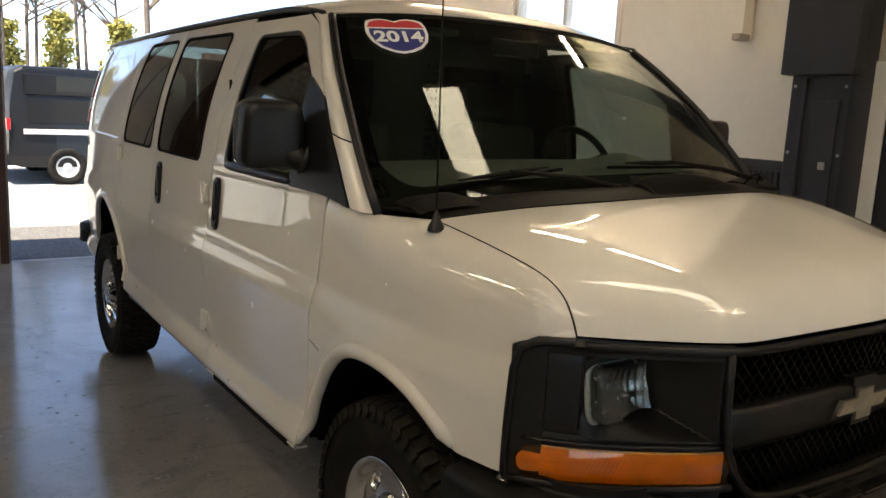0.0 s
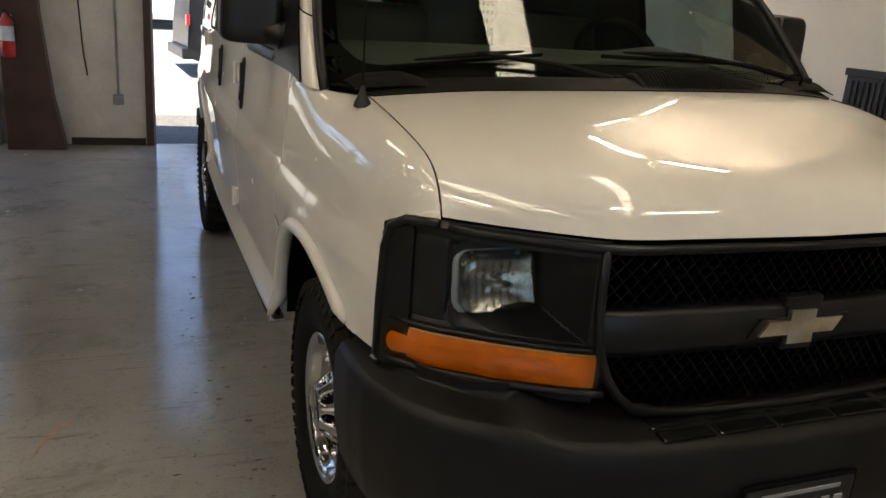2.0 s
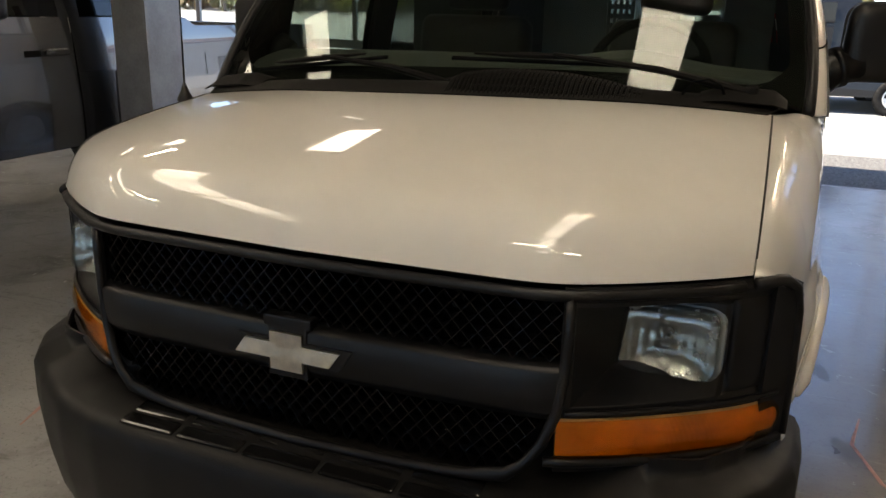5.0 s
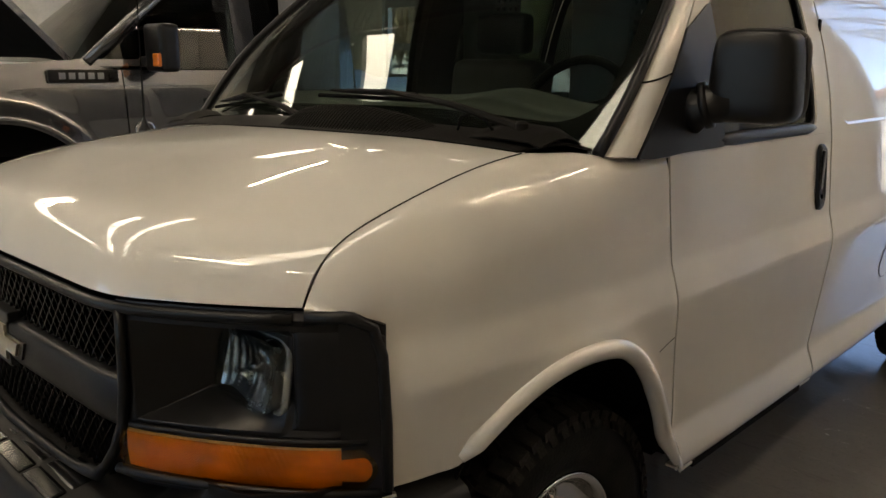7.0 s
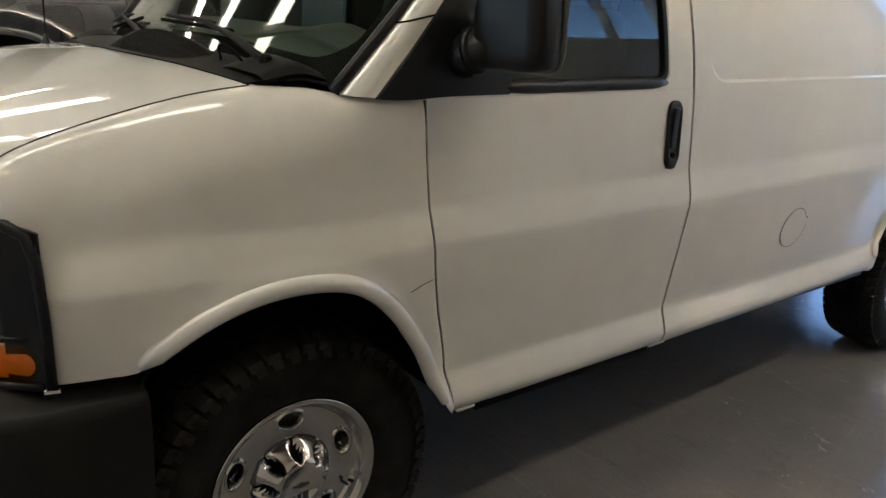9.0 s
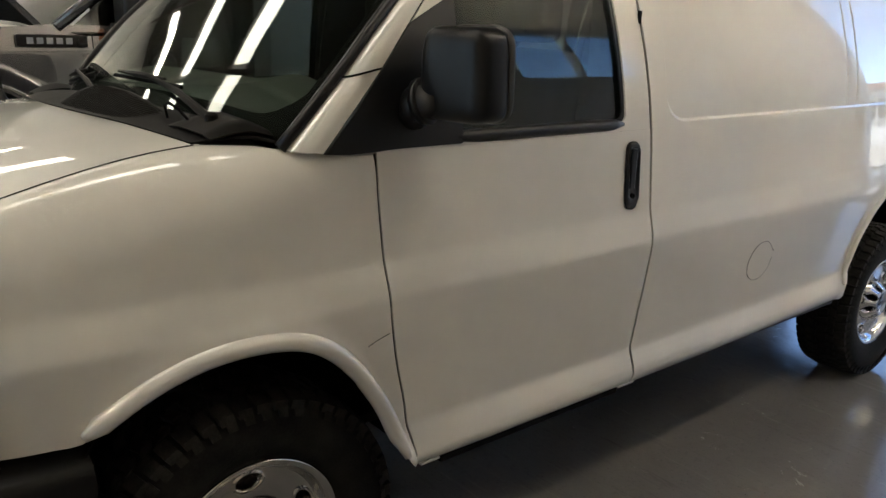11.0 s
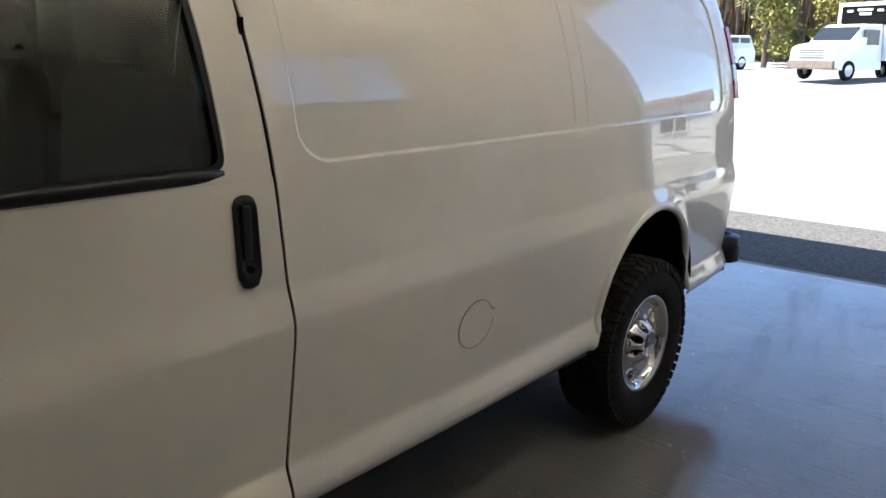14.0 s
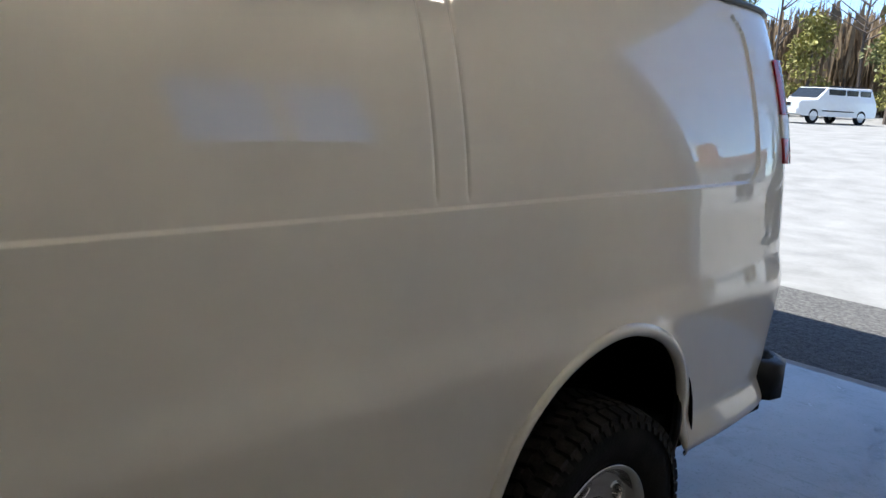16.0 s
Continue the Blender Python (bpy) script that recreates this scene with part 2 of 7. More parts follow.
def smooth_table(xs, ys, lo, hi, sigma, n=900):
    g = np.linspace(lo, hi, n)
    f = np.interp(g, xs, ys)
    k = np.arange(-int(4 * sigma / (g[1] - g[0])), int(4 * sigma / (g[1] - g[0])) + 1) * (g[1] - g[0])
    w = np.exp(-0.5 * (k / sigma) ** 2); w /= w.sum()
    pad = len(k) // 2
    f2 = np.convolve(np.pad(f, pad, mode='reflect', reflect_type='odd'), w, mode='valid')
    return lambda x: float(np.interp(x, g, f2))

# ---- the white cargo van ----
van = empty("cargo_van", "white full-size cargo van with black grille and chrome wheels", "van")

lower_width = smooth_table([0.40, 0.46, 0.485, 0.515, 0.56, 0.608, 0.622, 0.80, 0.95, 1.00, 1.05, 1.088, 1.20, 1.32, 1.40, 1.52, 1.65, 1.80, 1.90, 1.96, 2.02],
                          [0.93, 0.968, 0.990, 0.998, 0.986, 0.969, 0.9665, 0.983, 0.999, 1.004, 0.993, 0.981, 0.973, 0.964, 0.956, 0.936, 0.905, 0.858, 0.822, 0.797, 0.765], 0.36, 2.08, 0.009)
def half_width(z):
    """Half the body's width: pressed lower flank, and above the belt one even tumblehome."""
    if z < 1.18:
        return lower_width(z)
    w = min(1.0, (z - 1.18) / 0.16)
    w = w * w * (3 - 2 * w)
    even = 0.956 - 0.13 * (z - 1.4) - 0.275 * (z - 1.4) ** 2
    return even * w + lower_width(z) * (1 - w)
front_taper = smooth_table([0.0, 0.2, 0.375, 0.55, 0.75, 0.95, 1.3, 1.6, 2.6], [0.20, 0.13, 0.088, 0.055, 0.036, 0.022, 0.006, 0.0, 0.0], 0.0, 2.6, 0.05)
def nose_taper(y):
    """How far the flank draws in towards the nose and towards the tail."""
    if y < 2.55:
        return front_taper(y)
    return 0.0125 * max(0.0, y - 2.6) ** 2 + (0.11 * math.exp((min(y, 5.46) - 5.46) / 0.1) if y > 4.3 else 0.0)
front_line = smooth_table([0.0, 0.45, 0.52, 0.60, 0.70, 0.815, 0.87, 0.895, 0.92], [0.045, 0.062, 0.075, 0.12, 0.185, 0.275, 0.335, 0.375, 0.42], 0.0, 0.95, 0.03)
def nose_rise(d):
    """Height of the hood over its front edge, d metres behind it."""
    d = max(0.0, d)
    return 0.092 * (1 - math.exp(-d / 0.037)) + 0.240 * d - 0.125 * d * d
SEAM = 0.815


def side_x(y, z):
    return half_width(z) - nose_taper(y)


def hood_z(x, y):
    f = (x / SEAM) ** 2
    return 1.168 + nose_rise(max(0.0, y - front_line(abs(x)))) * (1.10 - 0.10 * f)


def dense(a, b, n, marks=(), w=0.012):
    v = list(np.linspace(a, b, n))
    for k in marks:
        v += [k - w, k - w / 2, k, k + w / 2, k + w]
    return sorted({round(t, 5) for t in v if a - 1e-9 <= t <= b + 1e-9})


# hood
def hood_fn(u, v):
    x = (SEAM - 0.003) * u
    y0, y1 = front_line(abs(x)) + 0.001, 0.79 + 0.085 * (x / SEAM) ** 2
    y = y0 + (y1 - y0) * v * v if v >= 0 else y0 + v * 0.02
    return (x, y, hood_z(x, y))
patch("hood", hood_fn, np.linspace(-1, 1, 61), np.linspace(0.001, 1, 34), (M_WHITE, M_LINER), van, "white steel hood, glossy, slightly dusty", inside=(0, 0.6, 0.6))


# front wings
ARCH_F = [(0.30, 0.812), (0.535, 0.815), (0.55, 0.82), (0.60, 0.852), (0.68, 0.893), (0.764, 0.922), (0.84, 0.936), (0.916, 0.939), (1.0, 0.931),
          (1.071, 0.909), (1.13, 0.868), (1.18, 0.806), (1.215, 0.72), (1.24, 0.62), (1.255, 0.53), (1.262, 0.478), (1.29, 0.474)]
def eased(curve, n=120, sigma=0.03):
    """The same curve, evenly spaced and rounded at its corners."""
    c = np.array(curve, float)
    L = np.concatenate([[0.0], np.cumsum(np.hypot(*np.diff(c, axis=0).T))])
    f, g = (smooth_table(L, c[:, k], 0.0, L[-1], sigma) for k in (0, 1))
    return [(f(t), g(t)) for t in np.linspace(0, L[-1], n)]
ARCH_F = [(y, z + 0.018 * max(0.0, 1 - abs((y - 0.93) / 0.36) ** 3)) for y, z in ARCH_F]
ARCH_F = ARCH_F[:2] + eased(ARCH_F[2:-2]) + ARCH_F[-2:]
def arch_f(y):
    return float(np.interp(y, [p[0] for p in ARCH_F], [p[1] for p in ARCH_F]))
door_front = smooth_table([0.4, 0.55, 0.70, 0.85, 1.0, 1.2, 1.36, 1.5], [1.365, 1.358, 1.343, 1.313, 1.290, 1.275, 1.268, 1.268], 0.36, 1.6, 0.03)


def wing_point(y0, z, x):
    fade = max(0.0, 1 - (y0 - 0.278) / 0.22) ** 2
    y = y0 + (front_line(x) - 0.278) * fade
    w = min(1.0, max(0.0, (y0 - 1.06) / (1.28 - 1.06)))
    y1 = y + (door_front(z) - 1.283) * w * w * (3 - 2 * w)
    return (x + nose_taper(y) - nose_taper(y1), y1, z)


def wing_fn(u, v):
    zs = hood_z(SEAM, max(u, 0.276)) if u < 0.87 else hood_z(SEAM, 0.87) - 0.012 * (u - 0.87) / 0.41
    xs = float(np.interp(u, [0.87, 0.95, 1.02, 1.10, 1.20, 1.28], [SEAM, 0.853, 0.890, 0.915, 0.934, 0.944]))
    drop = float(np.interp(u, [0.278, 0.32, 0.50, 0.87, 1.28], [0.055, 0.085, 0.17, 0.16, 0.06]))
    if v < 0.4:
        a = v / 0.4 * math.pi / 2
        z = zs - drop * (1 - math.cos(a))
        x = xs + (side_x(u, z) - xs) * math.sin(a)
    else:
        z1 = zs - drop
        z = z1 + (arch_f(u) - z1) * (v - 0.4) / 0.6
        x = side_x(u, z)
    flare = 0.014 * math.exp(-((z - arch_f(u)) / 0.05) ** 2) * min(1, max(0, (u - 0.5) / 0.1))
    return wing_point(u, z, x + flare)


WING_U = sorted(set(list(np.linspace(0.278, 1.28, 46)) + [p[0] for p in ARCH_F[::4] if p[0] > 0.3 and p[0] < 1.27] + [0.285, 0.295, 1.25, 1.258]))
ARCH_R = [(3.70, 0.47), (3.825, 0.475), (3.832, 0.536), (3.85, 0.62), (3.875, 0.71), (3.91, 0.80), (3.97, 0.88), (4.041, 0.937), (4.13, 0.978), (4.24, 1.0), (4.346, 1.0),
          (4.45, 0.975), (4.54, 0.93), (4.607, 0.87), (4.66, 0.79), (4.69, 0.70), (4.705, 0.60), (4.712, 0.52), (4.72, 0.475), (4.85, 0.472), (5.3, 0.51), (5.5, 0.53)]
ARCH_R = ARCH_R[:2] + eased(ARCH_R[2:-3]) + ARCH_R[-3:]
def arch_r(y):
    return float(np.interp(y, [p[0] for p in ARCH_R], [p[1] for p in ARCH_R]))


def lip(name, curve, xof, side, r0):
    n = len(curve)
    rad = [r0 * min(1.0, 0.45 + 0.55 * min(i, n - 1 - i) / 2.0) for i in range(n)]
    pts = [((xof(y, z)) * side, y, z) for y, z in curve]
    vv, ff = sweep(pts, rad, 10)
    return part(name, (vv, ff), M_WHITE, van, smooth=True)


for s in (1, -1):
    patch("front_wing", wing_fn, WING_U, sorted(set(list(np.linspace(0, 0.4, 16)) + list(np.linspace(0.4, 1, 30)) + [0.97, 0.985])), (M_WHITE, M_LINER), van, side=s)
    wheelhouse = [wing_point(y, z + 0.012, side_x(y, z) + 0.006) for y, z in [(u, arch_f(u)) for u in np.concatenate([np.linspace(0.55, 1.1, 34), np.linspace(1.115, 1.258, 26)])]]
    lip("wheel_arch_lip", [(p[1], p[2]) for p in wheelhouse], lambda y, z: side_x(min(y, 1.3), z) + 0.005, s, 0.024)

    part("panel_gap", sweep([(s * (side_x(y, z) + 0.006), y, z) for y, z in ((1.222, 0.896), (1.252, 0.908), (1.288, 0.918))], 0.0010, 6), M_SEAMLINE, van)
    part("panel_gap", sweep([(s * (SEAM - 0.0005), y, hood_z(SEAM, y) + 0.0012) for y in np.linspace(front_line(SEAM) + 0.012, 0.86, 40)], 0.0016, 6), M_SEAMLINE, van)

# front doors
door_rear = smooth_table([0.4, 0.6, 1.0, 1.3, 1.65, 2.0], [2.362, 2.368, 2.385, 2.372, 2.345, 2.325], 0.36, 2.08, 0.05)
DOOR_OUT = [(1.135, 1.3475), (2.366, 1.3475), (2.345, 1.66), (2.33, 1.958), (1.765, 1.955), (1.663, 1.915), (1.413, 1.654), (1.308, 1.537)]
DOOR_WIN = rounded([(1.19, 1.366), (2.245, 1.374), (2.232, 1.65), (2.215, 1.90), (1.80, 1.90), (1.71, 1.86), (1.465, 1.645), (1.345, 1.52)], [0.01, 0.035, 0.03, 0.05, 0.05, 0.05, 0.02, 0.02])


def door_low(u, v):
    z = 0.474 + (1.3472 - 0.474) * v
    y = door_front(z) + 0.0035 + (door_rear(z) - 0.0035 - door_front(z)) * u
    return (side_x(y, z), y, z)


def ring_patch(name, outer, inner, c, mat, parent, side, nv=5, label="", lift=0.0):
    def fn(a, v):
        p, q = polar(inner, c, a), polar(outer, c, a)
        y, z = p[0] + (q[0] - p[0]) * v, p[1] + (q[1] - p[1]) * v
        return (side_x(y, z) + lift, y, z)
    return patch(name, fn, ring_angles((outer, inner), c), np.linspace(0, 1, nv), mat, parent, label, side=side, wrap=True)


def pane(name, poly, c, mat, parent, side, depth=0.012, label="", thick=0.004, flat=False):
    def fn(a, v):
        p = polar(poly, c, a)
        y, z = c[0] + (p[0] - c[0]) * v, c[1] + (p[1] - c[1]) * v
        return ((0.956 - 0.13 * (z - 1.4) - 0.275 * (z - 1.4) ** 2 if flat else side_x(y, z)) - depth, y, z)
    ob = patch(name, fn, ring_angles((poly,), c, 48), [0.02, 0.25, 0.5, 0.75, 1.0], mat, parent, label, thick=thick, side=side, wrap=True)
    return ob


def grow(poly, c, d):
    return [(y + (y - c[0]) / math.hypot(y - c[0], z - c[1]) * d, z + (z - c[1]) / math.hypot(y - c[0], z - c[1]) * d) for y, z in poly]


def pull_handle(y, z0, z1, side, parent):
    bm = bmesh.new()
    zc, x = (z0 + z1) / 2, side_x(y, (z0 + z1) / 2)
    out = rounded([(-0.032, -(z1 - z0) / 2), (0.032, -(z1 - z0) / 2), (0.032, (z1 - z0) / 2), (-0.032, (z1 - z0) / 2)], 0.028)
    slope = (side_x(y, z1) - side_x(y, z0)) / (z1 - z0)
    def fn(a, v):
        c = (0.0, 0.02)
        p = polar(out, c, a)
        b = (p[0] * 0.55 , 0.025 + (p[1] - 0.02) * 0.66)
        k = [(1.0, 0.0), (1.0, 0.008), (0.9, 0.014), (0.74, 0.013), (0.66, 0.0055), (0.0, 0.005)]
        f = min(4.999, max(0.0, v * 5)); i = int(f); t = f - i
        r, h = k[i][0] + (k[i + 1][0] - k[i][0]) * t, k[i][1] + (k[i + 1][1] - k[i][1]) * t
        q = (p[0] * r, c[1] + (p[1] - c[1]) * r)
        return (x + h + slope * (q[1]) , y + q[0], zc + q[1])
    h = patch("door_handle", fn, [2 * math.pi * k / 40 for k in range(40)], [0, 0.2, 0.4, 0.6, 0.8, 1.0], M_TRIM, parent, "black plastic pull handle with key lock", thick=0.002, side=side, wrap=True)
    bm.free()
    bm = bmesh.new()
    bevel_box(bm, (0.012, 0.026, (z1 - z0) * 0.6), (side * (x + 0.010), y - 0.006, zc + 0.022), 0.005)
    part("grip", bm, M_TRIM, h)
    v, f = lathe([(0.0, 0.0001), (0.004, 0.008), (0.0, 0.0095), (-0.004, 0.0095)], 16)
    vv = [(side * (x + 0.013 + a), y + b, z0 + 0.042 + c) for a, b, c in v]
    part("lock", (vv, f), M_GAP, h)
    return h


for s in (1, -1):
    d = patch("front_door", door_low, np.linspace(0, 1, 34), dense(0, 1, 40, ((0.608 - 0.474) / 0.871, (0.622 - 0.474) / 0.871), 0.016), (M_WHITE, M_LINER), van, "white front door with black-edged window", side=s)
    c = (1.83, 1.64)
    ring_patch("window_frame", DOOR_OUT, DOOR_WIN, c, (M_WHITE, M_LINER), d, s)
    pane("window_glass", grow(DOOR_WIN, c, 0.012), c, M_SIDEGLASS, d, s, depth=0.018, flat=True)
    inner = grow(DOOR_WIN, c, -0.016)
    ring_patch("window_seal", grow(DOOR_WIN, c, 0.004), inner, c, M_TRIM, d, s, nv=3, lift=-0.006)
    # belt moulding and mirror sail
    vv, ff = sweep([(s * (side_x(y, 1.368) - 0.006), y, 1.368) for y in np.linspace(1.51, 2.235, 16)], [0.010, 0.016] + [0.019] * 12 + [0.016, 0.008], 10)
    part("belt_moulding", (vv, ff), M_TRIM, d, smooth=True)
    tri = rounded([(1.122, 1.350), (1.545, 1.352), (1.555, 1.73), (1.407, 1.654), (1.301, 1.537)], [0.01, 0.01, 0.02, 0.01, 0.01])
    pane("mirror_sail", tri, (1.43, 1.45), M_TRIM, d, s, depth=-0.006, thick=0.02)
    pull_handle(2.278, 1.106, 1.315, s, d)
    zc = 1.685
    box("door_stop", (min(s * (side_x(2.345, zc) - 0.004), s * (side_x(2.345, zc) + 0.003)), 2.338, zc - 0.03), (max(s * (side_x(2.345, zc) - 0.004), s * (side_x(2.345, zc) + 0.003)), 2.352, zc + 0.03), M_GAP, d, bevel=0.001)
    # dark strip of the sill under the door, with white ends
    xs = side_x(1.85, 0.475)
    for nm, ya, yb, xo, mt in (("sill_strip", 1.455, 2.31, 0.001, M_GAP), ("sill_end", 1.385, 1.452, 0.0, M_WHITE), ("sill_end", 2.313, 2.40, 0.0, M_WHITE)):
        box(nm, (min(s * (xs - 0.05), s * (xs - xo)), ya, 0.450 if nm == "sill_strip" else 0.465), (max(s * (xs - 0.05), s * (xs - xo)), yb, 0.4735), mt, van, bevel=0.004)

# door mirrors
M_STRIP2 = material("grey_mirror_rim", (0.05, 0.049, 0.047), 0.32, vary=0.15)
def mirror(side):
    bm = bmesh.new()
    n, m = 28, 20
    rows_ = []
    for i in range(m + 1):
        f = math.pi * i / m - math.pi / 2
        row = []
        for j in range(n):
            g = 2 * math.pi * j / n
            sp = lambda t, e: math.copysign(abs(t) ** e, t)
            x = sp(math.cos(f), 0.35) * sp(math.cos(g), 0.45) * 0.098
            y = sp(math.cos(f), 0.35) * sp(math.sin(g), 0.55) * 0.062
            z = sp(math.sin(f), 0.38) * 0.112
            if y > 0:
                y *= 0.75
            x *= 1 - 0.06 * (z / 0.112)
            row.append(bm.verts.new((side * (1.087 + x), 1.455 + y + 0.02 * x / 0.1, 1.524 + z)))
        rows_.append(row)
    for i in range(m):
        for j in range(n):
            bm.faces.new((rows_[i][j], rows_[i][(j + 1) % n], rows_[i + 1][(j + 1) % n], rows_[i + 1][j]))
    bmesh.ops.recalc_face_normals(bm, faces=bm.faces)
    h = part("door_mirror", bm, M_TRIM, van, "black plastic towing-style door mirror", smooth=True)
    pts = [(side * x, y, z) for x, y, z in ((0.94, 1.40, 1.425), (0.965, 1.405, 1.445), (0.99, 1.415, 1.455), (1.04, 1.43, 1.46))]
    part("mirror_arm", sweep(pts, [0.058, 0.054, 0.052, 0.050], 12, flat=0.9), M_TRIM, h, smooth=True)
    bm = bmesh.new()
    bevel_box(bm, (0.172, 0.006, 0.19), (side * 1.087, 1.502, 1.524), 0.002)
    part("mirror_glass", bm, M_CHROME, h)
    rim = rounded([(-0.094, -0.106), (0.094, -0.106), (0.09, 0.108), (-0.09, 0.108)], 0.05, 6)
    part("mirror_rim", sweep([(side * (1.087 + x), 1.494 + 0.02 * x / 0.1, 1.524 + z) for x, z in rim], 0.009, 8, closed=True), M_STRIP2, h, smooth=True)
    part("arm_collar", sweep([(side * 0.975, 1.41, 1.45), (side * 0.992, 1.415, 1.455)], 0.059, 14), M_TRIM, h, smooth=True)
    return h


mirror(1).location = (-0.010, -0.01, 0.012)
mirror(-1).location = (0.045, 0.062, 0)

# A-pillars, windscreen, cowl
def ws_bottom(u):
    return Vector((0.893 * u, 0.915 + 0.118 * abs(u) ** 2.4, 1.398 - 0.045 * abs(u) ** 3))
def ws_top(u):
    return Vector((0.742 * u, 1.60 + 0.105 * abs(u) ** 2.2, 1.992 - 0.032 * abs(u) ** 2.5))
def ws_point(u, v):
    p = ws_bottom(u).lerp(ws_top(u), v)
    bow = 0.022 * 4 * v * (1 - v)
    return (p.x * (1 + 0.05 * 4 * v * (1 - v)), p.y - bow * 0.66, p.z + bow * 0.75)
screen = patch("windscreen", ws_point, np.linspace(-1, 1, 41), np.linspace(0.0, 1, 20), M_GLASS, van, "laminated windscreen, faint green tint", thick=0.004)
def ws_off(u, v, d):
    p = Vector(ws_point(u, v))
    return tuple(p + Vector((0.05 * u, -0.66, 0.75)) * d)
def band_top(u):
    return 0.085 + 0.16 * max(0.0, (abs(u) - 0.80) / 0.17) ** 3
patch("screen_seal", lambda u, v: ws_off(u, band_top(u) * v, -0.007), np.linspace(-0.995, 0.995, 61), np.linspace(0, 1, 8), M_GAP, screen, thick=0.002)
patch("screen_seal", lambda u, v: ws_off(u, v, 0.003), np.linspace(-1, 1, 41), np.linspace(0.965, 1.0, 4), M_GAP, screen, thick=0.002)
for s in (1, -1):
    patch("screen_seal", lambda u, v: ws_off(u, v, -0.007), np.linspace(0.945 * s, 0.995 * s, 4), np.linspace(0.06, 0.965, 16), M_GAP, screen, thick=0.002)

def pillar_fn(u, v):
    a = Vector(ws_point(1.0, u)) + Vector((0.006, 0.002, 0.0))
    z = a.z
    yb = float(np.interp(z, [1.35, 1.45, 1.537, 1.654, 1.915, 1.96], [1.118, 1.211, 1.300, 1.406, 1.656, 1.75]))
    b = Vector((side_x(yb, z), yb, z))
    p = a.lerp(b, v)
    return (p.x + 0.014 * math.sin(math.pi * min(max(v, 0), 1)) , p.y - 0.012 * math.sin(math.pi * min(max(v, 0), 1)), p.z)
for s in (1, -1):
    patch("windscreen_pillar", pillar_fn, np.linspace(0.0, 1.0, 26), np.linspace(0, 1, 12), (M_WHITE, M_LINER), van, side=s)
    vv, ff = sweep([(s * (ws_point(1, v)[0] + 0.007), ws_point(1, v)[1] - 0.003, ws_point(1, v)[2] + 0.003) for v in np.linspace(0.0, 0.975, 16)], 0.015, 8)
    part("pillar_moulding", (vv, ff), M_TRIM, van, smooth=True)
    seam = [Vector(pillar_fn(0.26 + 0.03 * v, v)) + Vector((0.001, -0.001, 0.0)) for v in np.linspace(0.02, 1.0, 10)]
    part("panel_gap", sweep([(s * p.x, p.y, p.z) for p in seam], 0.0026, 6), M_GAP, van)

def cowl_fn(u, v):
    x = (0.804 + 0.082 * v) * u
    y0 = 0.775 + 0.085 * min(1, (x / SEAM) ** 2)
    y1 = ws_bottom(u).y + 0.03
    z0 = hood_z(min(abs(x), SEAM), min(y0, 0.86)) + 0.004
    z1 = ws_bottom(u).z + 0.012
    y = y0 + (y1 - y0) * v
    return (x, y, z0 + (z1 - z0) * v + 0.012 * math.sin(math.pi * v))
cowl = patch("cowl_panel", cowl_fn, np.linspace(-1, 1, 41), np.linspace(0, 1, 10), M_COWL, van, "weathered black plastic cowl below the windscreen", thick=0.006, inside=(0, 0.9, 0.9))
vent_rise = smooth_table([0.0, 0.02, 0.10, 0.18, 0.30, 0.40, 0.48, 0.56, 0.62, 0.70], [0.030, 0.046, 0.056, 0.060, 0.055, 0.042, 0.024, 0.010, 0.002, 0.0], 0.0, 0.7, 0.012)
def vent_fn(u, v):
    x = 0.005 + 0.62 * u
    y0 = 0.782 + 0.07 * (x / SEAM) ** 2
    z0 = hood_z(x, y0) - 0.006
    rise = math.sin(0.5 * math.pi * min(1.0, v / 0.72)) * vent_rise(x)
    return (x, y0 + 0.125 * v, z0 + rise + 0.010 * v - 0.018 * max(0.0, v - 0.72) / 0.28)
vent = patch("air_intake", vent_fn, np.linspace(0.0, 1.0, 40), np.linspace(0, 1, 14), M_GAP, cowl, thick=0.004, inside=(0.3, 0.9, 1.0))
slats = []
for k in range(50):
    u = 0.012 + 0.976 * k / 49
    slats.append(sweep([Vector(vent_fn(u, v)) + Vector((0, -0.002, 0.003)) for v in np.linspace(0.02, 0.80, 8)], 0.0034, 6))
tagged(part("louvre", joined(*slats), M_COWL, vent), kind="stuff")
for v, r in ((0.22, 0.0022), (0.42, 0.0022), (0.82, 0.007)):
    part("vent_edge", sweep([Vector(vent_fn(u, v)) + Vector((0, -0.001, 0.003)) for u in np.linspace(0.0, 1.0, 40)], r, 6), M_COWL, vent, smooth=True)
part("vent_edge", sweep([Vector(vent_fn(0.0, v)) + Vector((0, 0, 0.002)) for v in np.linspace(0.0, 0.82, 12)], 0.007, 6), M_COWL, vent, smooth=True)
patch("vent_side", lambda u, v: (0.003, vent_fn(0.0, u)[1], vent_fn(0.0, u)[2] - 0.04 * v), np.linspace(0, 1, 12), [0, 1], M_COWL, vent, thick=0.003, inside=(0.3, 0.85, 1.4))
